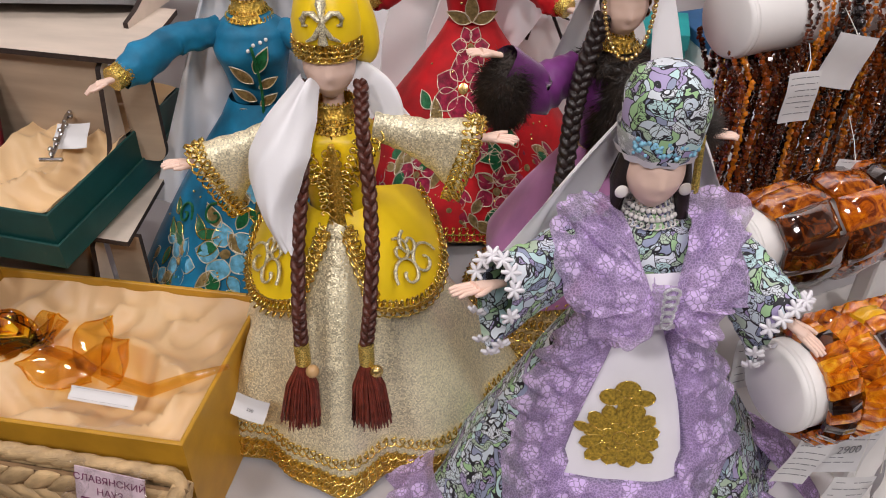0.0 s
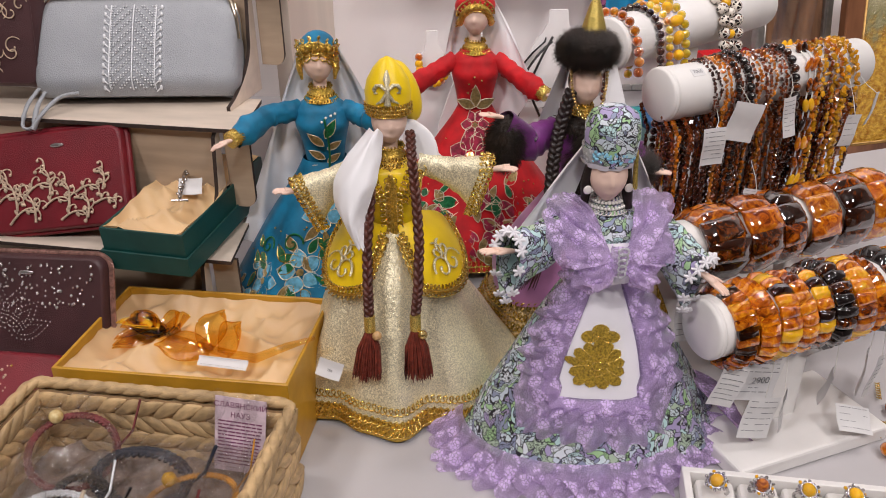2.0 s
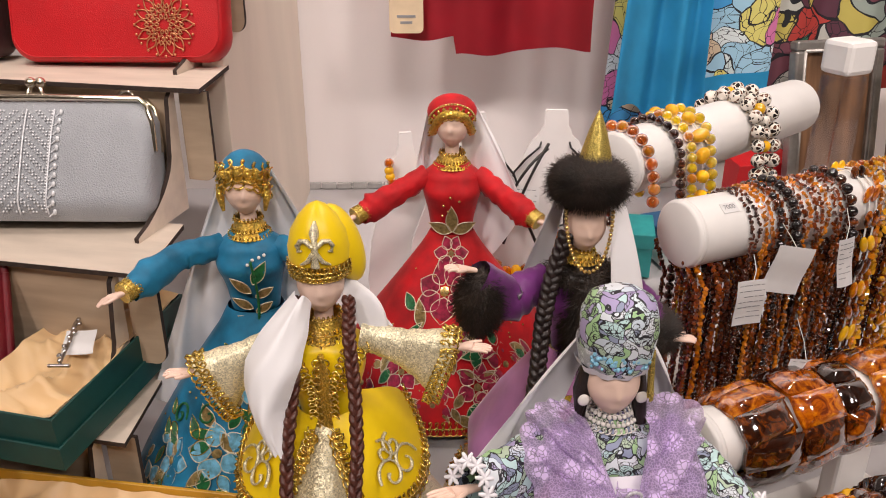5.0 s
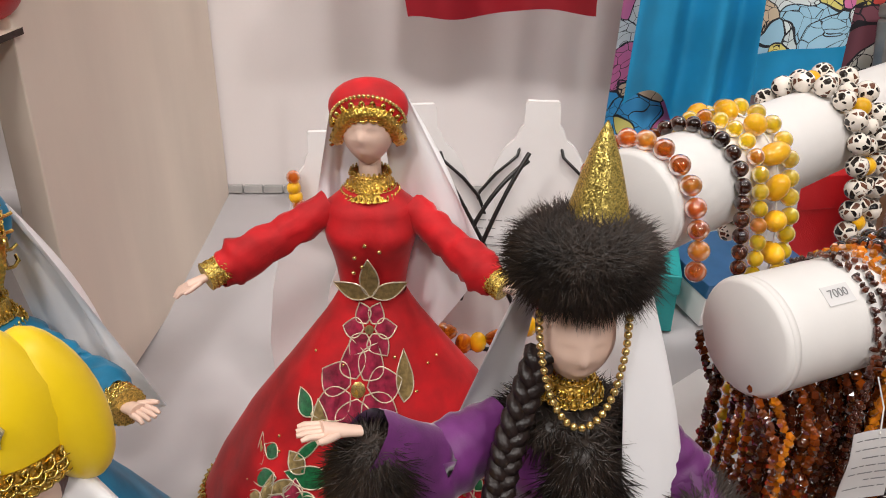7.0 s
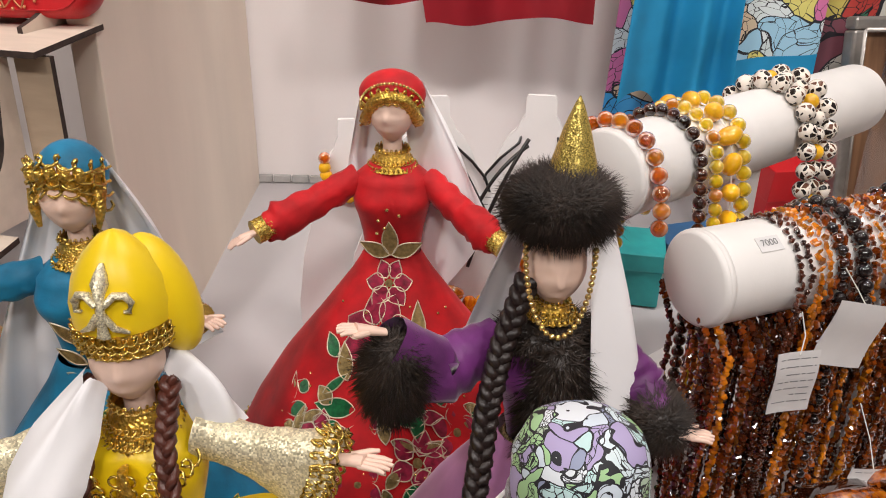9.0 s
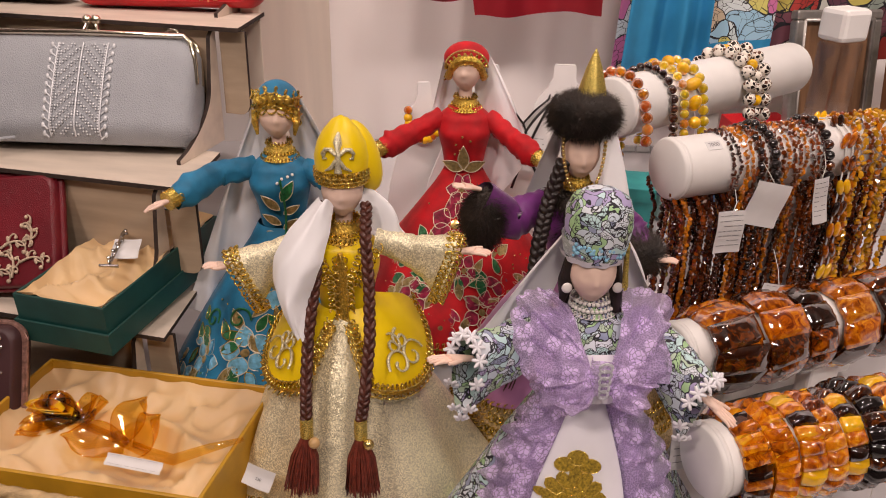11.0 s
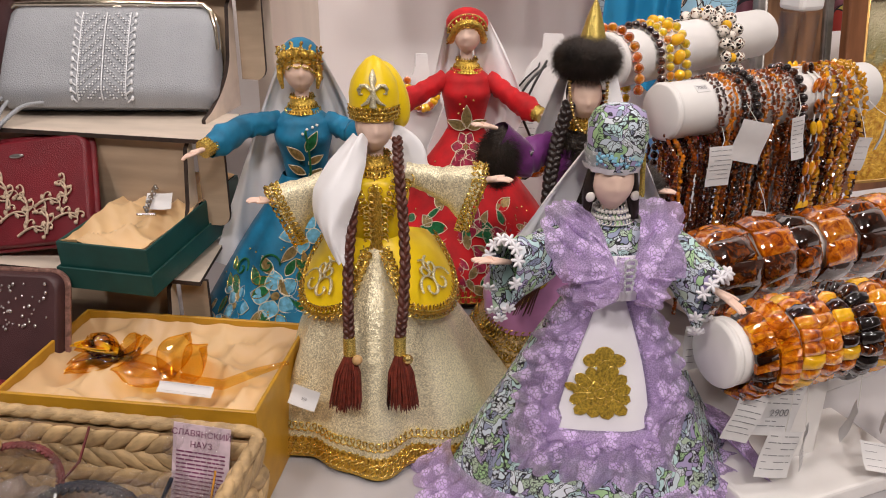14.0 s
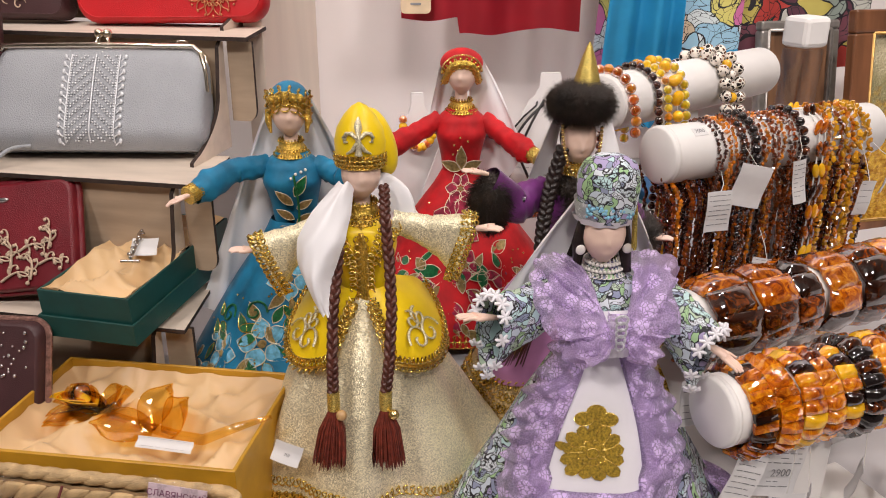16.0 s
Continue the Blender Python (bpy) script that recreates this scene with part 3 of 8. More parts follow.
def fur_on(b, c, r, n, ln, mat, m=None, down=0.0, seed=1, width=0.0007):
    """Hairs standing on an ellipsoid."""
    rng = random.Random(seed)
    c = Vector(c)
    b.ball(c, [x * 0.93 for x in r], mat, 18, 12, m)
    s = b.slot(mat)
    for i in range(n):
        z = rng.uniform(-1, 1)
        a = rng.uniform(0, 6.283)
        q = math.sqrt(1 - z * z)
        u = Vector((q * math.cos(a), q * math.sin(a), z))
        p = Vector((u.x * r[0], u.y * r[1], u.z * r[2])) * 0.9
        d = Vector((u.x / r[0], u.y / r[1], u.z / r[2])).normalized()
        d = (d + Vector((rng.gauss(0, 0.35), rng.gauss(0, 0.35), rng.gauss(0, 0.35) - down))).normalized()
        if m:
            p, d = m @ p, m @ d
        p += c
        side = d.orthogonal().normalized() * width
        l2 = ln * rng.uniform(0.6, 1.25)
        bend = Vector((rng.gauss(0, 0.2), rng.gauss(0, 0.2), -0.3)) * l2 * 0.5
        o = len(b.v)
        side2 = d.cross(side)
        b.v += [tuple(p + side), tuple(p - side * 0.5 + side2 * 0.8), tuple(p - side * 0.5 - side2 * 0.8), tuple(p + d * l2 + bend)]
        b.f += [(o, o + 1, o + 3), (o + 1, o + 2, o + 3), (o + 2, o, o + 3)]
        b.m += [s, s, s]


def beads(b, pts, r, mat, gap=2.05, seg=8, rings=5):
    pts = [Vector(p) for p in pts]
    acc = 0.0
    b.ball(pts[0], r, mat, seg, rings)
    for p, q in zip(pts, pts[1:]):
        d = (q - p).length
        while acc + gap * r <= d + 1e-9:
            acc += gap * r
            b.ball(p.lerp(q, acc / d), r, mat, seg, rings)
        acc -= d


def arc(c, rx, rz, a0, a1, n=20, ry=0.0):
    return [(c[0] + rx * math.cos(math.radians(a0 + (a1 - a0) * k / n)), c[1] - ry * math.sin(math.pi * k / n), c[2] + rz * math.sin(math.radians(a0 + (a1 - a0) * k / n))) for k in range(n + 1)]


def collar(b, z, r=0.0125, h=0.012, mat=None, cord=None):
    b.lathe([(r * 0.80, h), (r * 0.92, h * 0.6), (r * 1.02, h * 0.25), (r * 1.35, 0)], mat or GOLD, 28, (0, 0.003, z))
    for q, dz in ((r * 0.86, h), (r * 1.05, h * 0.4), (r * 1.3, 0.001)):
        pts = [(q * math.cos(a), 0.003 + q * math.sin(a), z + dz) for a in np.linspace(0, 6.283, 40)]
        b.coil(pts, 0.0016, 0.0032, 0.0005, cord or GOLDWIRE, [Vector((p[0], p[1], 0.4 * r)) for p in pts])


def on_torso(b, front, pts, mat, cord=None, wire=0.0005, off=0.001):
    q = [Vector((x, front(x, z) * math.sqrt(max(0.1, 1 - (x / 0.034) ** 2)) - off, z)) for x, z in pts]
    b.fan(q, sum(q, Vector()) / len(q) + Vector((0, -0.0008, 0)), mat)
    if cord:
        b.tube(q + [q[0]], wire, cord, seg=4, caps=False)


# yellow and champagne doll with two long plaits
def doll_yellow(m):
    b = Build()
    b.lathe([(0.001, 0.012), (0.040, 0.010), (0.048, 0.0)], BLACKDOT, 30, (0, 0, 0))
    sk = Skirt([(0.172, 0.020), (0.160, 0.032), (0.13, 0.052), (0.09, 0.070), (0.05, 0.083), (0.004, 0.093)], 7, 0.0070, 1.0, 0.95, 0.42, 0.30, 0.6)
    sk.put(b, BROCADE)
    for z, mt, rr, pt in ((0.010, GOLD, 0.0040, 0.0062), (0.018, GOLDWIRE, 0.0034, 0.006), (0.030, GOLDWIRE, 0.0036, 0.0056)):
        b.coil(sk.ring(z, 160, 0.0012), rr, pt, 0.0008, GOLDWIRE if mt is GOLD else mt, sk.normals(z, 160))
    sk.put(b, GOLD, 120, 2, 0.020, 0.003, 0.0008)
    front = torso(b, YELLOW, 0.170, 0.232)
    for i in range(9):
        z = 0.172 + 0.0062 * i
        for sgn in (-1, 1):
            q = arc((sgn * 0.0028, front(0, z) - 0.0022, z), 0.0026, 0.0026, 0, 360, 12)
            b.tube(q, 0.0006, GOLDWIRE, 4, caps=False)
    b.tube([(0, front(0, z) - 0.001, z) for z in np.linspace(0.168, 0.226, 12)], 0.0052, GOLD, 8, 0.35)
    for sgn in (-1, 1):
        seam = [(sgn * (0.0065 + 0.010 * max(0, (z - 0.205) / 0.025)), front(0, z) - 0.0022, z) for z in np.linspace(0.150, 0.230, 24)]
        b.coil(seam, 0.0030, 0.0052, 0.0008, GOLDWIRE)
        b.coil([(p[0] * 1.7, p[1] + 0.002, p[2]) for p in seam[14:]], 0.0030, 0.0052, 0.0008, GOLDWIRE)
    # tunic skirts open at the front
    for sgn, a0, a1 in ((-1, -112, -222), (1, -68, 42)):
        rows, edge, nrm = [], [], []
        for j in range(13):
            s = j / 12
            row = []
            for k in range(25):
                u = k / 24
                a = math.radians(a0 + (a1 - a0) * u - sgn * 10 * (1 - s))
                low = 0.056 * (0.35 + 0.65 * math.sin(math.pi * min(1, u * 0.75 + 0.22)))
                z = 0.176 - low * s + 0.006 * s * math.sin(math.pi * s)
                r = 0.021 + 0.043 * s ** 0.85
                row.append(Vector((r * math.cos(a), r * math.sin(a), z + 0.003)))
            rows.append(row)
        b.grid(rows, YELLOW)
        b.grid([[p + Vector((0, 0, -0.0012)) for p in r] for r in rows], YELLOW)
        edge = [r[0] for r in rows[2:]] + rows[-1][1:]
        nr = [Vector((p.x, p.y, 0.05)).normalized() for p in edge]
        b.coil(edge, 0.0050, 0.0066, 0.0008, GOLDWIRE, nr)
        b.coil([p + n * 0.001 + Vector((0, 0, 0.004)) for p, n in zip(edge, nr)], 0.0026, 0.0045, 0.0007, GOLDWIRE, nr)
        b.tube([p - n * 0.001 for p, n in zip(edge, nr)], 0.0035, GOLD, 6, 0.4, caps=False)
        cx = rows[8][9 if sgn > 0 else 9]
        d = Vector((cx.x, cx.y, 0)).normalized()
        tx = Vector((-d.y, d.x, 0)) * sgn
        up = Vector((d.x * -0.6, d.y * -0.6, 0.8)).normalized()
        for st, tn, sz in ((0, 1, 0.0150), (math.pi, -1, 0.0150), (1.5, 1, 0.0105), (1.6, -1, 0.0104)):
            pts = []
            for k in range(22):
                th = st + tn * 2.3 * math.pi * k / 21
                q = sz * 0.85 * (1 - 0.8 * k / 21)
                o = (0.0085 if st == 0 else -0.0085 if st > 3 else 0.005 * tn)
                pts.append(cx + d * 0.0028 + tx * (o + q * math.cos(th)) + up * (q * math.sin(th) + (0.013 if sz < 0.011 else -0.002)))
            b.tube(pts, 0.0014, PALEGLITTER, 5, 0.6)
    # arms with bell sleeves
    for sh, el, wr, tip in (((-0.024, 0.0, 0.228), (-0.050, -0.006, 0.218), (-0.080, -0.016, 0.211), (-0.100, -0.022, 0.215)),
                            ((0.024, 0.0, 0.228), (0.052, -0.004, 0.224), (0.085, -0.012, 0.226), (0.108, -0.018, 0.229))):
        last = sleeve(b, [sh, el, wr], [0.0105, 0.0095, 0.0120], BROCADE, 0.030, 0.05, 36, 26, 0.015)
        ring = [Vector(p) for p in last] + [Vector(last[0])]
        c = sum(ring[:-1], Vector()) / len(last)
        b.coil(ring, 0.0036, 0.0055, 0.0008, GOLDWIRE, [(p - c).normalized() for p in ring])
        b.coil([c + (p - c) * 1.02 + (Vector(el) - Vector(wr)).normalized() * 0.005 for p in ring], 0.003, 0.005, 0.0008, GOLDWIRE, [(p - c).normalized() for p in ring])
        hand(b, wr, tip)
    collar(b, 0.229, 0.0135, 0.015)
    for i in range(26):
        a = math.radians(-170 + 160 * i / 25)
        b.tube([(0.014 * math.cos(a), 0.003 + 0.014 * math.sin(a), 0.232), (0.023 * math.cos(a), 0.003 + 0.020 * math.sin(a), 0.221 - 0.008 * math.sin(math.pi * i / 25))], 0.0022, GOLD if i % 2 else GOLDWIRE, 5)
    head(b, 0.267, HAIR, turn=6)
    first = len(b.v)
    # tall pointed cap with its bag falling to one side
    b.lathe([(0.0178, 0.274), (0.0192, 0.284), (0.0196, 0.294), (0.0172, 0.305), (0.0120, 0.315), (0.0058, 0.3225), (0.0005, 0.3255)], YELLOW, 30, (0, 0.003, 0))
    b.ball((0.0135, 0.012, 0.290), (0.0125, 0.014, 0.030), YELLOW, 18, 14, Euler((0, math.radians(-16), 0)).to_matrix())
    for z, q in ((0.2755, 0.0188), (0.279, 0.0197), (0.2825, 0.0199)):
        pts = [(q * math.cos(a), 0.003 + q * math.sin(a), z) for a in np.linspace(-math.pi, 0, 40)]
        b.coil(pts, 0.0022, 0.004, 0.0006, GOLDWIRE, [Vector((p[0], p[1] - 0.003, 0.002)) for p in pts])
    b.lathe([(0.0186, 0.2725), (0.0193, 0.285)], GOLD, 30, (0, 0.003, 0))
    f = lambda x, z: (x, 0.003 - math.sqrt(max(1e-6, interp([(0.3255, 0.0005), (0.3225, 0.0058), (0.315, 0.012), (0.305, 0.0172), (0.294, 0.0196), (0.274, 0.0185)], z) ** 2 - x * x)) - 0.0012, z)
    b.tube([f(0, z) for z in np.linspace(0.286, 0.316, 9)], [0.0034, 0.0026, 0.0022, 0.0032, 0.0026, 0.0028, 0.0036, 0.0024, 0.0008], PALEGLITTER, 6, 0.6)
    for sgn in (-1, 1):
        b.tube([f(sgn * 0.0012, 0.300), f(sgn * 0.005, 0.304), f(sgn * 0.0085, 0.3035), f(sgn * 0.0105, 0.300), f(sgn * 0.0098, 0.2965), f(sgn * 0.008, 0.297)], [0.0023, 0.0026, 0.0024, 0.0021, 0.0019, 0.0010], PALEGLITTER, 6, 0.7)
        b.tube([f(sgn * 0.001, 0.296), f(sgn * 0.0045, 0.290), f(sgn * 0.009, 0.287)], [0.0022, 0.0022, 0.0010], PALEGLITTER, 6, 0.7)
    b.v[first:] = [(x, y, 0.274 + 0.90 * (z - 0.274)) for x, y, z in b.v[first:]]
    # white scarf wings
    rows = []
    for j in range(25):
        v = j / 24
        mid = Vector((-0.0110 - 0.022 * math.sin(math.pi * min(1, v * 0.75)) , -0.012 - 0.038 * v ** 0.8, 0.264 - 0.092 * v))
        half = interp([(1.0, 0.0035), (0.8, 0.009), (0.6, 0.0155), (0.42, 0.0185), (0.22, 0.0150), (0.0, 0.0060)], v)
        row = []
        for i in range(17):
            u = 2 * i / 16 - 1
            row.append(mid + Vector((half * u, -0.013 * (1 - u * u) * math.sin(math.pi * (0.12 + 0.8 * v)) + 0.010 * max(0.0, -u) ** 2, -0.004 * u * u * (1 - v) + 0.0012 * math.sin(5 * u + 7 * v))) + Vector((0, -0.004 * noise.noise(Vector((2.2 * u, 3.5 * v, 1))), 0)))
        rows.append(row)
    b.grid(rows, VEIL)
    b.grid([[p + Vector((0.0003, 0.0007, 0)) for p in r] for r in rows], VEIL)
    cloth(b, [(0.012, 0.002, 0.262), (0.016, 0.012, 0.268), (0.046, 0.006, 0.232), (0.030, -0.006, 0.228)], VEIL, (0.008, -0.004, 0.006), 0.002, 1.0)
    # plaits
    for sgn, dx in ((-1, 0.0), (1, 0.004)):
        path = [(sgn * 0.0135 + dx, -0.004, 0.258), (sgn * 0.0145 + dx, -0.018 if sgn < 0 else -0.022, 0.238), (sgn * 0.0175 + dx, -0.032, 0.205), (sgn * 0.021 + dx * 0.5, -0.048, 0.172), (sgn * 0.021, -0.066, 0.140), (sgn * 0.0205 - dx * 0.6, -0.074, 0.116)]
        braid(b, path, 0.0030, HAIR)
        e = path[-1]
        b.tube([(e[0], e[1], e[2] + 0.004), (e[0], e[1] - 0.0005, e[2] - 0.010)], 0.0048, GLITTERGOLD, 12)
        tassel(b, (e[0], e[1] - 0.001, e[2] - 0.009), 0.042, 0.013, TASSEL, 230, (sgn * 0.003 - 0.001, -0.010, 0))
        b.ball((e[0] + 0.006, e[1] - 0.006, e[2] - 0.012), 0.0042, material("wooden_bead", (0.5, 0.3, 0.13), 0.4, var=0.2) if sgn < 0 else BEADGOLD, 12, 8)
    return b.link("doll", label="doll in champagne gown and yellow tunic with long plaits", category="doll", group="souvenir dolls", m=m)


# lilac lace doll with a printed turban
def doll_lilac(m):
    b = Build()
    sk = Skirt([(0.168, 0.022), (0.15, 0.033), (0.12, 0.049), (0.08, 0.068), (0.04, 0.088), (0.016, 0.099)], 8, 0.003, 1.12, 0.78, 0.0, 0.0, 1.0)
    sk.put(b, PRINT, 96, 20)
    # gathered lace frills
    for z0, z1, r0, r1, n, amp in ((0.027, 0.013, 0.094, 0.107, 30, 0.0056), (0.019, 0.007, 0.098, 0.114, 34, 0.0066), (0.012, 0.001, 0.102, 0.120, 36, 0.0066)):
        rows = []
        for j in range(7):
            t = j / 6
            row = []
            for k in range(340):
                a = 2 * math.pi * k / 340
                w = 3.0 * noise.noise(Vector((2.5 * math.cos(a), 2.5 * math.sin(a), z0 * 90)))
                r = r0 + (r1 - r0) * t + amp * t * (0.75 * math.sin(n * a + w) + 1.1 * noise.noise(Vector((7 * math.cos(a), 7 * math.sin(a), z0 * 50))))
                z = z0 + (z1 - z0) * t + 0.0055 * t * math.sin(n * a + w + 1.2) + 0.004 * t * max(0, math.sin(3 * a + 1))
                row.append((1.12 * r * math.cos(a) - 0.008, 0.80 * r * math.sin(a), max(0.0005, z)))
            rows.append(row)
        b.grid(rows, LACE, close_u=True)
    # apron: satin panel with a lace frill
    pan = []
    for j in range(15):
        t = j / 14
        z = 0.176 - 0.098 * t
        w = 15 + 11.5 * math.sin(math.pi * min(1, t * 0.62 + 0.05)) if t < 0.9 else 22.5
        pan.append([sk.p(math.radians(-92 - 6 * t - w + 2 * w * k / 14), z, 0.0045) for k in range(15)])
    b.grid(pan, WHITESATIN)
    side_l, side_r = [r[0] for r in pan], [r[-1] for r in pan]
    bottom = pan[-1]
    outline = side_l + bottom[1:-1] + side_r[::-1]
    c = Vector((0, 0, 0.115))
    rows = []
    nst = 8
    fine = []
    for p, q in zip(outline, outline[1:]):
        fine += [p.lerp(q, k / 5) for k in range(5)]
    for broad, lift, ph in ((0.037, 0.0045, 0.0), (0.021, 0.0075, 1.7), (0.008, 0.0100, 0.6)):
        rows = []
        for j in range(nst):
            t = j / (nst - 1)
            row = []
            for k, p in enumerate(fine):
                a = math.atan2(p.y / sk.sy, p.x / sk.sx)
                dx = p.x / 0.03
                out = Vector((math.copysign(0.95, p.x), 0, -0.22)).normalized() if p.z > 0.083 else Vector((max(-1, min(1, dx)) * 0.7, 0, -0.9)).normalized()
                f = broad * t * (0.75 if p.z > 0.15 else 1.0) * (0.94 + 0.16 * t * abs(math.sin(k * 0.30 + ph)))
                qz = p.z + out.z * f
                aa = a + out.x * f / max(0.02, interp(sk.table, qz))
                wave = math.sin(k * 0.60 + ph + 2.5 * noise.noise(Vector((k * 0.08, t, ph))))
                row.append(sk.p(aa, qz, lift + t * (0.0036 * wave + 0.005 * noise.noise(Vector((k * 0.13, t * 1.5, 4 + ph)))) + 0.006 * math.sin(math.pi * t)))
            rows.append(row)
        b.grid(rows, LACE)
    # ochre emblem: a rosette of petals under a small trefoil
    for i in range(13):
        ang = 360 * i / 13 + 8
        sk.patch(b, -100, 0.105, spoon(0.0035 * math.cos(math.radians(ang)), 0.0035 * math.sin(math.radians(ang)), ang, 0.0142 + 0.0012 * (i % 3), 0.0080), APPLIQUE, GOLDWIRE, 0.00028, 0.0062 + 0.0002 * (i % 3))
    for i in range(9):
        ang = 360 * i / 9
        sk.patch(b, -100, 0.105, spoon(0, 0, ang, 0.0085, 0.0048), APPLIQUE, GOLDWIRE, 0.00028, 0.0071)
    sk.patch(b, -100, 0.105, [(0.0034 * math.cos(k), 0.0034 * math.sin(k)) for k in np.linspace(0, 5.9, 14)], APPLIQUE, GOLDWIRE, 0.0004, 0.0080)
    for cx, cy, q in ((-0.0065, 0.0, 0.0055), (0.0065, 0.0, 0.0055), (0.0, 0.0045, 0.0058)):
        sk.patch(b, -99, 0.1265, [(cx + q * math.cos(k), cy + 0.8 * q * math.sin(k)) for k in np.linspace(0, 5.9, 14)], APPLIQUE, GOLDWIRE, 0.0003, 0.0066)
    sk.patch(b, -99, 0.118, [(-0.0035, 0), (0.0035, 0), (0.0045, 0.009), (-0.0045, 0.009)], APPLIQUE, None, 0.0003, 0.0064)
    sk.patch(b, -100, 0.105, leaf(-0.014, 0.001, 160, 0.010, 0.005), APPLIQUE, GOLDWIRE, 0.0003, 0.0062)
    front = torso(b, PRINT, 0.164, 0.219, 0.031)
    # broad lace shawl collar, gathered at the breast and fanning out over the shoulders
    edge = [(0.010, -0.038, 0.171), (0.022, -0.044, 0.169), (0.034, -0.040, 0.176), (0.037, -0.034, 0.186), (0.044, -0.040, 0.191), (0.050, -0.026, 0.205),
            (0.052, -0.010, 0.222), (0.047, -0.004, 0.232), (0.037, 0.003, 0.233), (0.027, 0.006, 0.231), (0.018, 0.006, 0.228)]
    for sgn in (-1, 1):
        for lay in range(2):
            nk, rows = 120, []
            for j in range(15):
                t = j / 14
                row = []
                for k in range(nk):
                    u = k / (nk - 1)
                    e = u * (len(edge) - 1)
                    e0 = min(len(edge) - 2, int(e))
                    q = Vector(edge[e0]).lerp(Vector(edge[e0 + 1]), e - e0)
                    q = Vector((q.x * sgn * (0.93 if sgn > 0 else 1.0), q.y, q.z))
                    p = Vector((sgn * (0.0050 + 0.0065 * u * u), -0.041 + 0.014 * u * u, 0.186 + 0.026 * u))
                    far = 1.0 - 0.30 * lay * (1 - 0.4 * math.sin(math.pi * u)) + 0.05 * t * abs(math.sin(k * 0.33))
                    s = t * far
                    wave = math.sin(k * 0.42 + 2.2 * lay + sgn + 6.0 * noise.noise(Vector((k * 0.035, t * 0.7 + lay * 4, sgn * 3))))
                    d = s ** 0.9 * (0.0020 * wave + 0.0110 * noise.noise(Vector((k * 0.075, t * 2.6, lay * 5 + sgn * 2))))
                    body = 0.008 * math.sin(math.pi * min(1, s)) ** 0.8
                    row.append(p.lerp(q, s) + Vector((sgn * 0.3 * d, -body - 0.003 * lay - d, 0.35 * body + 0.4 * d)))
                rows.append(row)
            b.grid(rows, LACE)
    # ruched bow band
    rows = []
    for j in range(19):
        t = j / 18
        rows.append([Vector((0.0075 * math.cos(a), -0.0415 - 0.0045 * math.sin(a) - 0.0012 * math.sin(j * 1.7 + 3 * a), 0.184 + 0.025 * t)) for a in np.linspace(-0.6, math.pi + 0.6, 15)])
    b.grid(rows, LACE)
    cloth(b, [(-0.016, -0.028, 0.203), (0.016, -0.028, 0.203), (0.011, -0.036, 0.172), (-0.011, -0.036, 0.172)], WHITESATIN, (0, -0.003, 0), 0.0005)
    for i in range(5):
        q = arc((0, -0.0482, 0.206 - 0.0048 * i), 0.0040 - 0.0003 * i, 0.003, 0, 360, 14)
        b.tube(q, 0.0009, WHITELACE, 5, caps=False)
    # printed sleeves with white flowers at the cuff
    for sh, el, wr, tip, dr in (((-0.026, 0, 0.216), (-0.055, -0.012, 0.198), (-0.084, -0.032, 0.204), (-0.107, -0.048, 0.214), 0.026),
                                ((0.026, 0, 0.216), (0.047, -0.018, 0.196), (0.064, -0.040, 0.181), (0.083, -0.058, 0.170), 0.024)):
        last = sleeve(b, [sh, el, wr], [0.0135, 0.0165, 0.0150], PRINT, dr, 0.05)
        c = sum((Vector(p) for p in last), Vector()) / len(last)
        for i in range(0, len(last), 2):
            p = Vector(last[i])
            nrm = (p - c).normalized()
            f = (nrm * 0.6 + Vector((0, -0.8, 0.1))).normalized()
            x = f.orthogonal().normalized()
            y = f.cross(x)
            for k in range(6):
                a = 2 * math.pi * k / 6
                e = x * math.cos(a) + y * math.sin(a)
                b.tube([p + f * 0.0012, p + e * 0.0027 + f * 0.0015, p + e * 0.0050 + f * 0.0008], [0.0006, 0.0014, 0.0009], WHITESATIN, 5)
        hand(b, wr, tip)
    collar(b, 0.220, 0.0125, 0.010, PRINT, PEARL)
    for z, q in ((0.228, 0.0125), (0.224, 0.0145)):
        beads(b, [(q * math.cos(a), 0.003 + q * math.sin(a), z) for a in np.linspace(0, 6.283, 40)], 0.0014, PEARL)
    first = len(b.v)
    head(b, 0.2535, BLACKHAIR, turn=-2)
    for sgn in (-1, 1):
        b.ball((sgn * 0.0165, -0.004, 0.2435), (0.0036, 0.0015, 0.0036), PEARL, 12, 8)
        b.tube([(sgn * 0.013, 0.002, 0.262), (sgn * 0.016, 0.003, 0.246), (sgn * 0.018, -0.003, 0.226)], [0.005, 0.0055, 0.003], BLACKHAIR, 9)
    # turban
    b.lathe([(0.0175, 0.264), (0.0200, 0.272), (0.0212, 0.286), (0.0208, 0.294), (0.0176, 0.3015), (0.0110, 0.3055), (0.0005, 0.307)], PRINT, 32, (0.001, 0.001, 0),
            lambda r, z, a: r * (1 + 0.02 * math.sin(5 * a + z * 300)))
    b.lathe([(0.0192, 0.2655), (0.0212, 0.277)], WHITELACE, 32, (0, 0.003, 0))
    b.lathe([(0.0185, 0.262), (0.0207, 0.2665)], WHITESATIN, 32, (0, 0.003, 0), lambda r, z, a: r + 0.0012 * math.sin(22 * a))
    rng = random.Random(5)
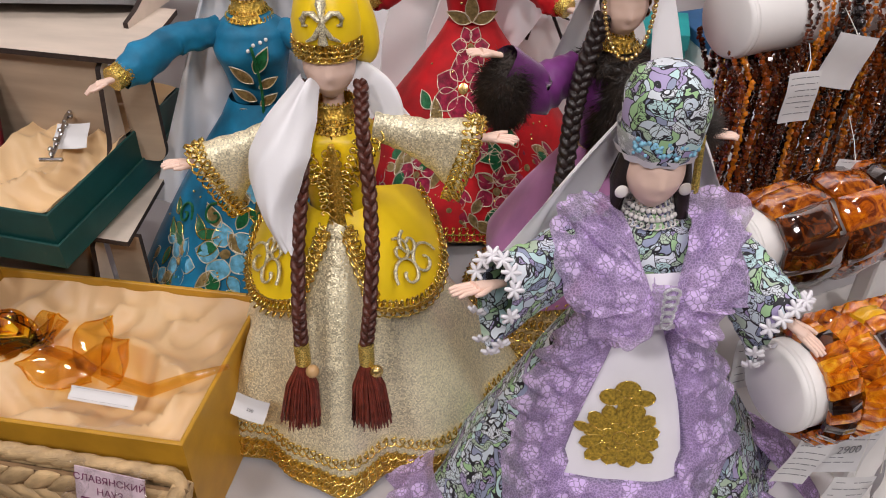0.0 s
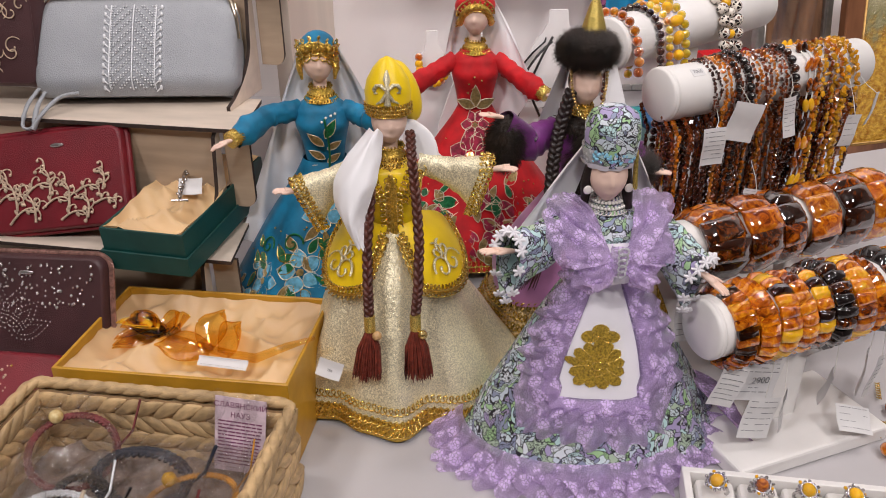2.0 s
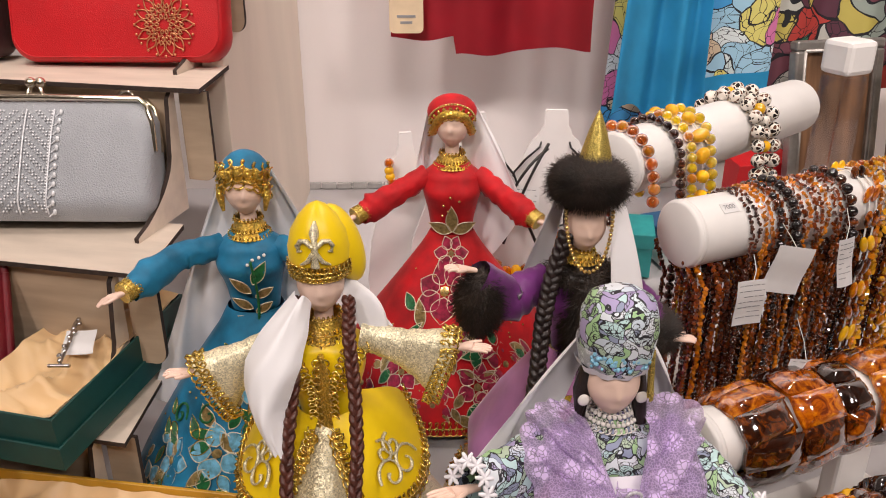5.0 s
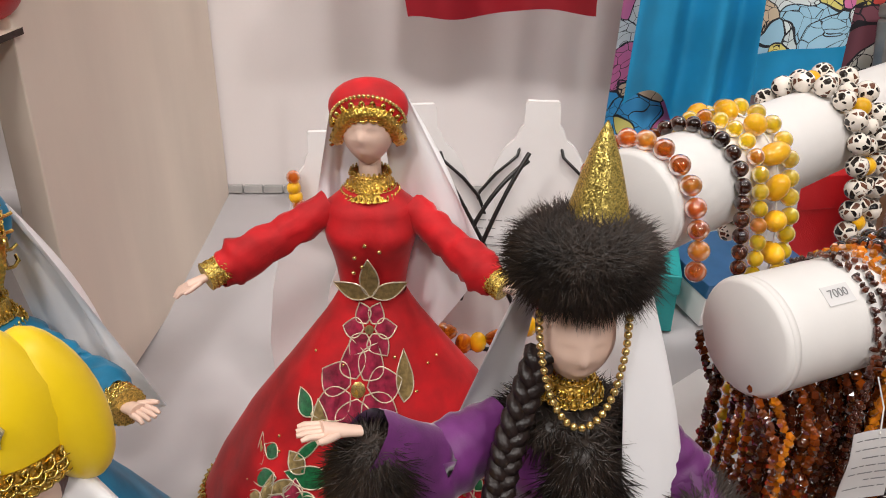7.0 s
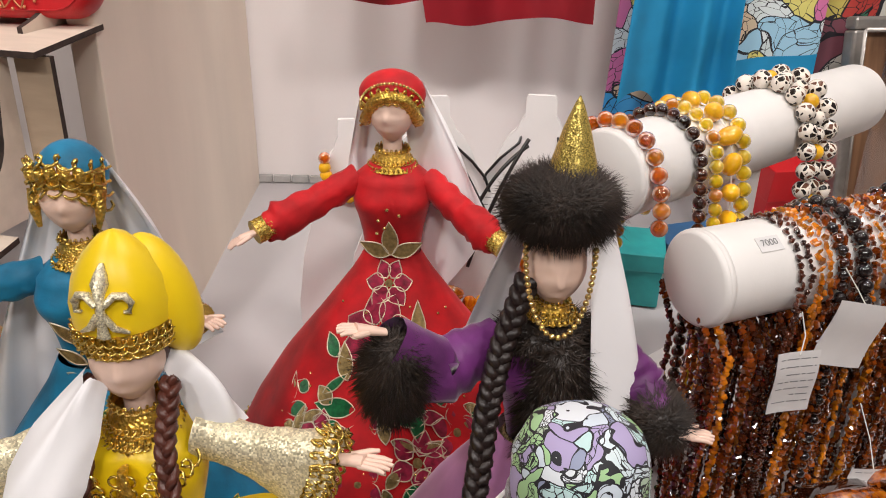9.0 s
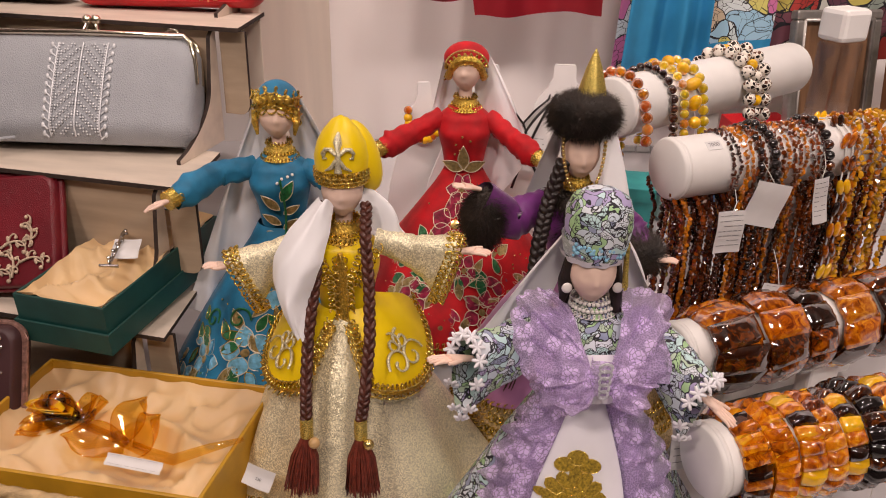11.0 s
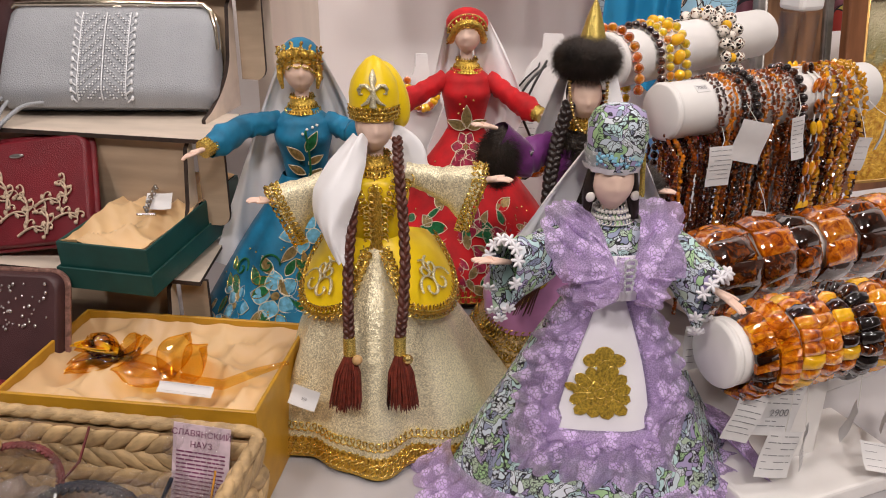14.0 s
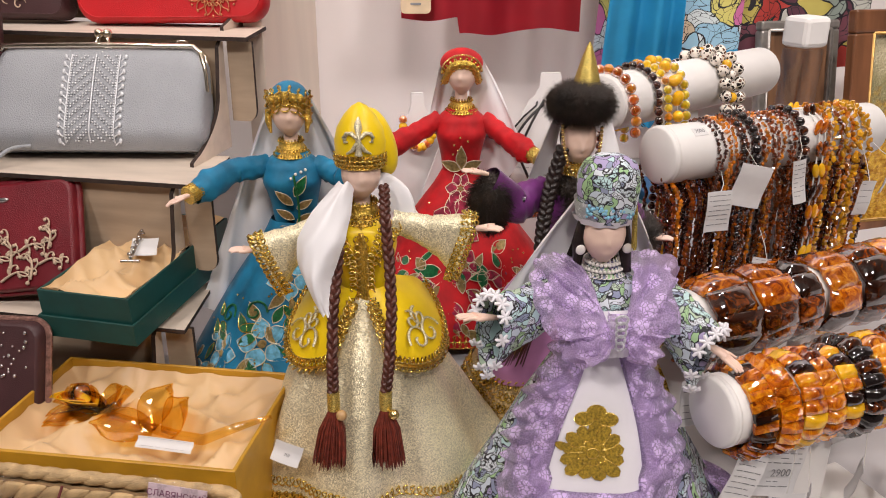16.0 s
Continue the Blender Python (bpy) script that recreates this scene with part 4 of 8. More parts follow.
    for i in range(60):
        a = math.radians(rng.uniform(-140, -40))
        b.ball((0.0212 * math.cos(a), 0.003 + 0.0212 * math.sin(a), rng.uniform(0.2685, 0.2765)), rng.uniform(0.0008, 0.0017), LTBLUE, 6, 4)
    for i in range(18):
        b.tube([(0.0185 + 0.0003 * (i % 5), -0.006 + 0.0006 * (i % 7), 0.274), (0.0195 + 0.0004 * (i % 6), -0.009 + 0.0007 * (i % 7), 0.244 + 0.001 * (i % 3))], 0.0008, GLITTERGOLD, 4)
    b.v[first:] = [(0.98 * x - 0.003, 0.98 * y - 0.004, 0.232 + 1.02 * (z - 0.232) - 0.004) for x, y, z in b.v[first:]]
    # thin white veil behind
    cloth(b, [(-0.018, 0.008, 0.272), (-0.006, 0.020, 0.272), (-0.040, 0.030, 0.170), (-0.074, 0.008, 0.186)], VEIL, (-0.010, 0.0, 0), 0.003, 1.5)
    cloth(b, [(0.006, 0.020, 0.272), (0.018, 0.010, 0.272), (0.050, 0.010, 0.212), (0.020, 0.030, 0.170)], VEIL, (0.010, 0.006, 0), 0.003, 1.5)
    # light train laid out on the cloth
    cloth(b, [(0.060, 0.030, 0.055), (0.085, -0.005, 0.055), (0.138, -0.060, 0.0025), (0.130, 0.030, 0.0025)], LACE, (0.01, 0, 0.012), 0.004, 4)
    return b.link("doll", label="doll in lilac lace apron and green paisley turban", category="doll", group="souvenir dolls", m=m)


def plain_gown(b, sk, cloth_mat, z_waist, z_sh):
    sk.put(b, cloth_mat, 90, 20)
    return torso(b, cloth_mat, z_waist, z_sh)


def gathered_arm(b, sh, el, wr, tip, mat, cuff):
    sleeve(b, [sh, Vector(sh).lerp(Vector(el), 0.5), el, Vector(el).lerp(Vector(wr), 0.7), wr], [0.0100, 0.0102, 0.0102, 0.0128, 0.0078], mat, 0.003, 0.11, 24, 26)
    d = (Vector(wr) - Vector(el)).normalized()
    b.tube([Vector(wr) - d * 0.003, Vector(wr) + d * 0.008], [0.0072, 0.0078], cuff, 16)
    for k in range(3):
        q = Vector(wr) + d * (0.004 * k - 0.002)
        x = d.orthogonal().normalized()
        y = d.cross(x)
        b.coil([q + 0.0076 * (x * math.cos(a) + y * math.sin(a)) for a in np.linspace(0, 6.283, 22)], 0.0016, 0.003, 0.0004, GOLDWIRE, [x * math.cos(a) + y * math.sin(a) for a in np.linspace(0, 6.283, 22)])
    hand(b, Vector(wr) + d * 0.007, tip)


# teal velvet doll
def doll_blue(m):
    b = Build()
    sk = Skirt([(0.172, 0.020), (0.155, 0.028), (0.12, 0.050), (0.08, 0.073), (0.04, 0.094), (0.001, 0.112)], 6, 0.004, 1.1, 0.9, 0, 0, 2.0)
    front = plain_gown(b, sk, BLUE, 0.170, 0.231)
    collar(b, 0.230, 0.0125, 0.014)
    # plant on the bodice: stem and leaves
    b.tube([(0.004 + 0.003 * math.sin(3 * t), front(0, 0.155 + 0.063 * t) - 0.0015, 0.155 + 0.063 * t) for t in np.linspace(0, 1, 12)], 0.0011, GREENSILK, 5)
    for x, z, ang, ln, mt in ((0.004, 0.198, 60, 0.022, GREENSILK), (0.002, 0.190, 140, 0.020, GOLDSILK), (0.005, 0.186, 30, 0.016, GOLDSILK), (0.002, 0.176, 150, 0.018, GOLDSILK),
                              (0.004, 0.172, 35, 0.016, GOLDSILK), (0.002, 0.164, 160, 0.014, GOLDSILK)):
        on_torso(b, front, leaf(x, z, ang, ln, ln * 0.42), mt, SILVERWIRE)
    for x, z in ((0.006, 0.219), (0.011, 0.221), (0.015, 0.223), (0.002, 0.215)):
        b.ball((x, front(x, z) - 0.001, z), 0.0014, PEARL, 8, 6)
    for a, z, s in ((-92, 0.128, 0.030), (-108, 0.075, 0.036), (-72, 0.085, 0.030), (-135, 0.060, 0.030), (-98, 0.030, 0.034), (-62, 0.040, 0.032), (-150, 0.030, 0.030), (-40, 0.06, 0.03), (-122, 0.022, 0.026)):
        flower(b, sk, a, z, s, BLUESILK, GOLDSILK, SILVERWIRE, 5, a)
        sk.patch(b, a + 12, z + 0.012, leaf(0, 0, 40, 0.022, 0.010), GREENSILK, GOLDWIRE)
        sk.patch(b, a - 12, z + 0.008, leaf(0, 0, 140, 0.020, 0.009), GREENSILK, GOLDWIRE)
        sk.patch(b, a - 4, z - 0.012, leaf(0, 0, 230, 0.018, 0.008), GOLDSILK, SILVERWIRE)
    for a, z in ((-80, 0.06), (-118, 0.10), (-145, 0.09), (-55, 0.07), (-85, 0.1)):
        swirl(b, sk, a, z, 0.010, GREENSILK, 1 if a < -90 else -1)
    rng = random.Random(3)
    for i in range(54):
        a, z = rng.uniform(-165, -25), rng.uniform(0.010, 0.105)
        sk.patch(b, a, z, leaf(0, 0, rng.uniform(0, 360), rng.uniform(0.014, 0.022), rng.uniform(0.006, 0.010)), rng.choice((GOLDSILK, GREENSILK, BLUESILK, GREENSILK)), GOLDWIRE if i % 2 else SILVERWIRE)
    for i in range(34):
        a, z = rng.uniform(-170, -20), rng.uniform(0.01, 0.15)
        b.ball(sk.p(math.radians(a), z, 0.001), 0.0011, BEADGOLD, 6, 5)
    gathered_arm(b, (-0.0225, 0, 0.221), (-0.048, -0.020, 0.222), (-0.073, -0.058, 0.214), (-0.096, -0.068, 0.207), BLUE, GLITTERGOLD)
    gathered_arm(b, (0.0225, 0, 0.221), (0.045, -0.012, 0.214), (0.068, -0.032, 0.216), (0.086, -0.044, 0.218), BLUE, GLITTERGOLD)
    head(b, 0.268, HAIR, turn=8)
    b.ball((0, 0.007, 0.277), (0.0185, 0.017, 0.0185), BLUE, 20, 12)
    # pierced gold crown band framing the face
    b.lathe([(0.0172, 0.266), (0.0178, 0.276), (0.0180, 0.2835)], GOLD, 30, (0, 0.0035, 0), None, 1, 1, -190, 10)
    for row in range(4):
        q = [( (0.0178 + 0.0006 * row) * math.cos(a), 0.003 + (0.0175 + 0.0004 * row) * math.sin(a), 0.2755 + 0.0042 * row - 0.014 * abs(math.cos(a)) ** 3 * (1 - row / 4) + 0.004 * row / 3 * abs(math.sin(a)) ** 8) for a in np.linspace(-math.pi * 1.05, math.pi * 0.05, 44)]
        b.coil(q, 0.0034, 0.0085, 0.0009, GOLDWIRE, [Vector((p[0], p[1], 0.004)) for p in q])
    for i in range(5):
        a = math.radians(-130 + 20 * i)
        b.ball((0.019 * math.cos(a), 0.003 + 0.019 * math.sin(a), 0.283 + 0.003 * (1 - abs(i - 2) / 2)), (0.0034, 0.002, 0.0042), GOLD, 10, 8)
    for sgn in (-1, 1):
        b.tube([(sgn * 0.017, -0.002, 0.272), (sgn * 0.0172, -0.005, 0.262), (sgn * 0.0155, -0.006, 0.252)], [0.0035, 0.003, 0.0012], GOLD, 8)
    cloth(b, [(-0.016, 0.012, 0.285), (0.0, 0.020, 0.285), (-0.020, 0.036, 0.06), (-0.094, -0.002, 0.080)], VEIL, (-0.016, 0.0, 0), 0.004, 2)
    cloth(b, [(0.0, 0.020, 0.285), (0.016, 0.012, 0.283), (0.066, 0.010, 0.178), (0.012, 0.034, 0.145)], VEIL, (0.010, 0.008, 0), 0.004, 2)
    return b.link("doll", label="doll in teal velvet gown with gold crown band", category="doll", group="souvenir dolls", m=m)


# red velvet doll
def doll_red(m):
    b = Build()
    sk = Skirt([(0.168, 0.020), (0.155, 0.027), (0.12, 0.052), (0.08, 0.082), (0.04, 0.106), (0.001, 0.124)], 5, 0.003, 1.0, 0.78, 0, 0, 0.4)
    front = plain_gown(b, sk, RED, 0.166, 0.231)
    collar(b, 0.229, 0.0130, 0.013)
    for k in range(2):
        b.coil(sk.ring(0.005 + 0.006 * k, 160, 0.001), 0.0034, 0.006, 0.0008, GOLDWIRE, sk.normals(0.005, 160))
    for x, ang, ln in ((0.0, 92, 0.026), (-0.001, 158, 0.022), (0.001, 22, 0.022)):
        on_torso(b, front, leaf(x, 0.172, ang, ln, 0.011), GOLDSILK, SILVERWIRE)
    for x, z in ((-0.004, 0.193), (-0.008, 0.199), (0.006, 0.203), (-0.002, 0.207), (-0.009, 0.189)):
        b.ball((x, front(x, z) - 0.001, z), 0.0013, BEADGOLD, 8, 6)
    flower(b, sk, -92, 0.153, 0.026, PINKSILK, GOLDSILK, SILVERWIRE, 6)
    flower(b, sk, -98, 0.122, 0.044, PINKSILK, BEADGOLD, SILVERWIRE, 7, 10)
    for a, z, s in ((-118, 0.055, 0.030), (-78, 0.045, 0.034), (-100, 0.028, 0.032), (-60, 0.060, 0.030), (-88, 0.082, 0.026), (-140, 0.035, 0.026)):
        flower(b, sk, a, z, s, PINKSILK, GOLDSILK, SILVERWIRE, 5, a)
    for a, z, ang, ln, mt in ((-122, 0.105, 150, 0.022, GREENSILK), (-112, 0.092, 120, 0.026, GOLDSILK), (-105, 0.075, 180, 0.030, GREENSILK), (-98, 0.066, 20, 0.028, GREENSILK), (-70, 0.115, 70, 0.028, GOLDSILK),
                              (-66, 0.092, 20, 0.026, GOLDSILK), (-128, 0.070, 200, 0.024, GREENSILK), (-110, 0.045, 60, 0.026, GOLDSILK), (-90, 0.055, 100, 0.024, GOLDSILK), (-72, 0.075, 160, 0.024, GREENSILK),
                              (-130, 0.05, 90, 0.022, GOLDSILK), (-94, 0.020, 150, 0.024, GOLDSILK), (-84, 0.02, 30, 0.024, GREENSILK), (-112, 0.02, 170, 0.022, GOLDSILK), (-66, 0.03, 60, 0.026, GOLDSILK), (-50, 0.04, 100, 0.022, GREENSILK)):
        sk.patch(b, a, z, leaf(0, 0, ang, ln, ln * 0.42), mt, SILVERWIRE)
    rng = random.Random(8)
    for i in range(46):
        a, z = rng.uniform(-150, -30), rng.uniform(0.012, 0.085)
        sk.patch(b, a, z, leaf(0, 0, rng.uniform(0, 360), rng.uniform(0.014, 0.022), rng.uniform(0.006, 0.010)), rng.choice((GOLDSILK, GREENSILK, PINKSILK, GOLDSILK)), SILVERWIRE)
    for i in range(26):
        b.ball(sk.p(math.radians(rng.uniform(-160, -30)), rng.uniform(0.02, 0.14), 0.001), 0.0011, BEADGOLD, 6, 5)
    gathered_arm(b, (-0.0235, 0, 0.221), (-0.052, -0.016, 0.208), (-0.080, -0.038, 0.199), (-0.104, -0.048, 0.190), RED, GLITTERGOLD)
    gathered_arm(b, (0.0235, 0, 0.221), (0.048, -0.018, 0.204), (0.070, -0.038, 0.194), (0.090, -0.046, 0.188), RED, GLITTERGOLD)
    head(b, 0.268, HAIR, turn=-10)
    b.ball((0, 0.006, 0.278), (0.0222, 0.0185, 0.0160), RED, 24, 14)
    b.coil([(0.0185 * math.cos(a), 0.003 + 0.0175 * math.sin(a), 0.279 - 0.020 * abs(math.cos(a)) ** 3) for a in np.linspace(-math.pi, 0, 40)], 0.0034, 0.0058, 0.0009, GOLDWIRE)
    b.coil([(0.0180 * math.cos(a), 0.002 + 0.0172 * math.sin(a), 0.2835 - 0.014 * abs(math.cos(a)) ** 3) for a in np.linspace(-math.pi, 0, 40)], 0.003, 0.0055, 0.0009, GOLDWIRE)
    b.tube([(0.0172 * math.cos(a), 0.003 + 0.0165 * math.sin(a), 0.280 - 0.019 * abs(math.cos(a)) ** 3) for a in np.linspace(-math.pi, 0, 40)], 0.0042, GOLD, 8, caps=False)
    beads(b, [(0.0205 * math.cos(a), 0.002 - 0.0150 * abs(math.sin(a)), 0.270 + 0.019 * abs(math.sin(a))) for a in np.linspace(-math.pi, 0, 50)], 0.0012, BEADGOLD)
    cloth(b, [(0.004, 0.016, 0.290), (0.020, 0.008, 0.286), (0.070, 0.000, 0.190), (0.022, 0.016, 0.110)], VEIL, (0.016, -0.006, 0), 0.003, 1.5)
    cloth(b, [(-0.020, 0.010, 0.282), (-0.004, 0.018, 0.288), (-0.010, 0.028, 0.200), (-0.034, 0.020, 0.205)], VEIL, (-0.006, 0.006, 0), 0.003, 1.5)
    return b.link("doll", label="doll in red velvet gown embroidered with flowers", category="doll", group="souvenir dolls", m=m)


# plum doll with fur hat
def doll_fur(m):
    b = Build()
    sk = Skirt([(0.168, 0.020), (0.155, 0.028), (0.12, 0.052), (0.08, 0.074), (0.04, 0.092), (0.009, 0.104)], 6, 0.004, 1.0, 0.85, 0, 0, 3.0)
    sk.put(b, GOLDLAME, 90, 18)
    over = Skirt([(0.170, 0.022), (0.15, 0.037), (0.12, 0.058), (0.075, 0.083)], 5, 0.004, 1.0, 0.88, 0, 0, 1.0)
    rows = []
    for j in range(14):
        z = 0.170 - 0.093 * j / 13
        rows.append([over.p(math.radians(-82 - 190 * k / 40), z - 0.02 * math.sin(math.pi * k / 40) * j / 13, 0.002) for k in range(41)])
    b.grid(rows, MAUVE)
    rows2 = []
    for j in range(14):
        z = 0.170 - 0.093 * j / 13
        rows2.append([over.p(math.radians(-50 + 110 * k / 30), z, 0.002) for k in range(31)])
    b.grid(rows2, MAUVE)
    for rr in (rows, rows2):
        for edge in (rr[-1], [r[0] for r in rr]):
            b.coil(edge, 0.0042, 0.0065, 0.0010, GOLDWIRE, [Vector((p.x, p.y, 0.03)) for p in edge])
    for z in (0.030, 0.040, 0.050):
        b.coil(sk.ring(z, 120, 0.001, -200, 20), 0.0036, 0.006, 0.0009, GOLDWIRE, sk.normals(z, 120, -200, 20))
    for a, z in ((-128, 0.105), (-115, 0.135)):
        for ang in (40, 90, 140, 250):
            over.patch(b, a, z, leaf(0, 0, ang, 0.016, 0.008), APPLIQUE, GOLDWIRE, 0.0004, 0.0035)
    front = torso(b, PURPLE, 0.166, 0.229)
    # fur waistcoat
    fur_on(b, (0.004, -0.018, 0.192), (0.019, 0.016, 0.042), 3200, 0.010, FUR, None, 0.7, 11, 0.0005)
    fur_on(b, (0, 0.002, 0.226), (0.027, 0.022, 0.013), 2400, 0.010, FUR, None, 0.6, 12, 0.0005)
    collar(b, 0.2385, 0.0100, 0.009)
    for sh, el, wr, tip, fr in (((-0.027, 0, 0.224), (-0.056, -0.018, 0.216), (-0.080, -0.034, 0.243), (-0.102, -0.044, 0.255), 1), ((0.027, 0, 0.224), (0.046, -0.006, 0.200), (0.056, -0.020, 0.192), (0.082, -0.030, 0.190), 2)):
        sleeve(b, [sh, Vector(sh).lerp(Vector(el), 0.5), el, wr], [0.012, 0.0150, 0.0165, 0.012], PURPLE, 0.006, 0.07, 20)
        d = (Vector(wr) - Vector(el)).normalized()
        rot = d.to_track_quat("Z", "Y").to_matrix()
        fur_on(b, Vector(wr) - d * 0.004 - Vector((0, 0, 0.018 if fr == 1 else 0.002)), (0.0150, 0.0150, 0.024) if fr == 1 else (0.0145, 0.0145, 0.020), 4200, 0.009, FUR, rot if fr == 2 else None, 0.5, 20 + fr, 0.00036)
        hand(b, Vector(wr) + d * 0.010, tip)
    head(b, 0.267, BLACKHAIR, turn=4, tilt=4)
    # fur hat with a tall gold point
    for z, r, n, sd in ((0.2970, 0.0256, 7500, 31), (0.3042, 0.0246, 7500, 32)):
        fur_on(b, (0, 0.000, z), (r, r * 0.98, 0.0098), n, 0.0095, FUR, None, 0.35, sd, 0.00032)
    b.lathe([(0.0130, 0.316), (0.0105, 0.326), (0.0062, 0.342), (0.0022, 0.353), (0.0003, 0.357)], GLITTERGOLD, 22, (0.006, 0.009, -0.008), lambda r, z, a: r * (1 + 0.05 * math.sin(7 * a)))
    beads(b, arc((0, -0.012, 0.283), 0.0165, 0.043, 180, 360, 40, 0.012), 0.0016, BEADGOLD, 2.0)
    for i in range(7):
        b.ball((0.004 + 0.002 * (i % 2), -0.036, 0.205 - 0.010 * i), 0.0024, PEARL, 8, 6)
    braid(b, [(-0.014, -0.006, 0.262), (-0.026, -0.022, 0.232), (-0.032, -0.034, 0.205), (-0.036, -0.048, 0.172), (-0.042, -0.064, 0.140)], 0.0043, BLACKHAIR)
    b.tube([(-0.042, -0.064, 0.144), (-0.043, -0.067, 0.132)], 0.0055, GLITTERGOLD, 12)
    tassel(b, (-0.043, -0.067, 0.134), 0.040, 0.012, HAIR, 70, (-0.018, -0.008, 0))
    cloth(b, [(0.015, -0.010, 0.292), (0.027, 0.008, 0.292), (0.062, -0.004, 0.150), (0.026, -0.034, 0.140)], VEIL, (0.008, -0.004, 0), 0.002, 1)
    cloth(b, [(-0.020, 0.002, 0.290), (-0.010, 0.012, 0.296), (-0.022, 0.026, 0.200), (-0.046, 0.014, 0.205)], VEIL, (-0.004, 0.004, 0), 0.002, 1)
    return b.link("doll", label="doll in plum velvet with fur hat and gold point", category="doll", group="souvenir dolls", m=m)


doll_yellow(pose(-0.064, 0.444, 0.002, 0, 0, 0))
doll_lilac(pose(0.107, 0.362, 0.001, 0, 0, 4))
doll_blue(pose(-0.134, 0.560, table_z(0.562) + 0.004))
doll_red(pose(0.025, 0.688, table_z(0.688) + 0.001))
doll_fur(pose(0.117, 0.525, table_z(0.525) - 0.007))


# ---------- goods: materials ----------
def amber(name, c1, c2, trans=0.45, obj=0.25, island=0.0, scale=90):
    return material(name, c1, 0.06, second=c2, scale=scale, coat=0.5, trans=trans, obj=obj, island=island)


def slab_amber(name, stops, scale=85.0, trans=0.15):
    """Polished amber with clouds, inclusions and clear streaks inside, each piece cut from another lump."""
    m = material(name, stops[1][1], 0.07, scale=scale, coat=0.7, trans=trans)
    nt = m.node_tree
    n = nt.nodes.new
    co, ob, ad = n("ShaderNodeTexCoord"), n("ShaderNodeObjectInfo"), n("ShaderNodeVectorMath")
    nt.links.new(co.outputs["Object"], ad.inputs[0])
    nt.links.new(ob.outputs["Random"], ad.inputs[1])
    tx, rp = n("ShaderNodeTexNoise"), n("ShaderNodeValToRGB")
    tx.inputs["Scale"].default_value, tx.inputs["Detail"].default_value, tx.inputs["Distortion"].default_value = scale, 5.0, 1.6
    tx.inputs["Roughness"].default_value = 0.62
    nt.links.new(ad.outputs[0], tx.inputs["Vector"])
    mr = n("ShaderNodeMapRange")
    mr.inputs[3].default_value, mr.inputs[4].default_value = -0.10, 0.10
    nt.links.new(ob.outputs["Random"], mr.inputs[0])
    sm = n("ShaderNodeMath")
    nt.links.new(tx.outputs["Fac"], sm.inputs[0])
    nt.links.new(mr.outputs[0], sm.inputs[1])
    el = rp.color_ramp.elements
    while len(el) < len(stops):
        el.new(0.5)
    for e, (p, c) in zip(el, stops):
        e.position, e.color = p, (*c, 1)
    nt.links.new(sm.outputs[0], rp.inputs[0])
    nt.links.new(rp.outputs[0], nt.nodes["Principled BSDF"].inputs["Base Color"])
    return m


HONEY = slab_amber("honey_amber", [(0.30, (0.16, 0.022, 0.001)), (0.43, (0.52, 0.105, 0.002)), (0.57, (0.80, 0.26, 0.005)), (0.72, (0.95, 0.50, 0.02))])
HONEYBEAD = amber("clear_honey_amber", (0.78, 0.22, 0.006), (0.92, 0.36, 0.014), 0.6)
COGNACBEAD = amber("clear_cognac_amber", (0.58, 0.09, 0.003), (0.76, 0.18, 0.006), 0.6)
COGNAC = slab_amber("cognac_amber", [(0.34, (0.022, 0.005, 0.001)), (0.46, (0.19, 0.032, 0.002)), (0.58, (0.48, 0.115, 0.004)), (0.71, (0.74, 0.28, 0.015))])
CHERRY = slab_amber("cherry_amber", [(0.36, (0.008, 0.002, 0.001)), (0.54, (0.035, 0.007, 0.002)), (0.72, (0.22, 0.05, 0.006))])
BUTTER = material("butterscotch_amber", (0.82, 0.43, 0.010), 0.12, var=0.22, scale=70, coat=0.8, obj=0.15)
LEMON = amber("lemon_amber", (0.88, 0.56, 0.006), (0.95, 0.70, 0.02), 0.55)
BLACKAMBER = material("black_amber", (0.012, 0.008, 0.008), 0.1, var=0.4, coat=0.8)
CHIPS = {"honey": amber("honey_chips", (0.45, 0.10, 0.004), (0.75, 0.26, 0.01), 0.3, 0.1, 0.5), "cognac": amber("cognac_chips", (0.10, 0.016, 0.002), (0.34, 0.07, 0.005), 0.3, 0.1, 0.6),
         "dark": amber("dark_chips", (0.022, 0.005, 0.003), (0.11, 0.022, 0.005), 0.15, 0.1, 0.6), "yellow": amber("yellow_chips", (0.58, 0.24, 0.006), (0.82, 0.42, 0.02), 0.2, 0.1, 0.4)}
WHITEPLASTIC = material("white_leatherette", (0.80, 0.78, 0.76), 0.45, var=0.03, scale=30, bump=0.08, bscale=900)
PAPER = material("white_paper", (0.70, 0.69, 0.69), 0.7, var=0.03, scale=60)
INK = material("grey_ink", (0.22, 0.22, 0.23), 0.7, var=0.2)
PURPLEINK = material("plum_ink", (0.20, 0.05, 0.12), 0.7, var=0.2)
THREAD = material("white_thread", (0.7, 0.68, 0.64), 0.7)
GREYLEATHER = material("pale_grey_leather", (0.33, 0.345, 0.37), 0.42, var=0.05, scale=30, bump=0.7, bscale=480, kind="edges")
WINE = material("wine_red_leather", (0.17, 0.008, 0.016), 0.40, var=0.2, scale=25, bump=0.5, bscale=600, kind="edges")
BRIGHTRED = material("bright_red_leather", (0.52, 0.008, 0.012), 0.45, var=0.12, scale=20, bump=0.3, bscale=600, kind="edges")
BROWNLEATHER = material("plum_brown_leather", (0.060, 0.022, 0.024), 0.45, var=0.2, scale=25, bump=0.4, bscale=600, kind="edges")
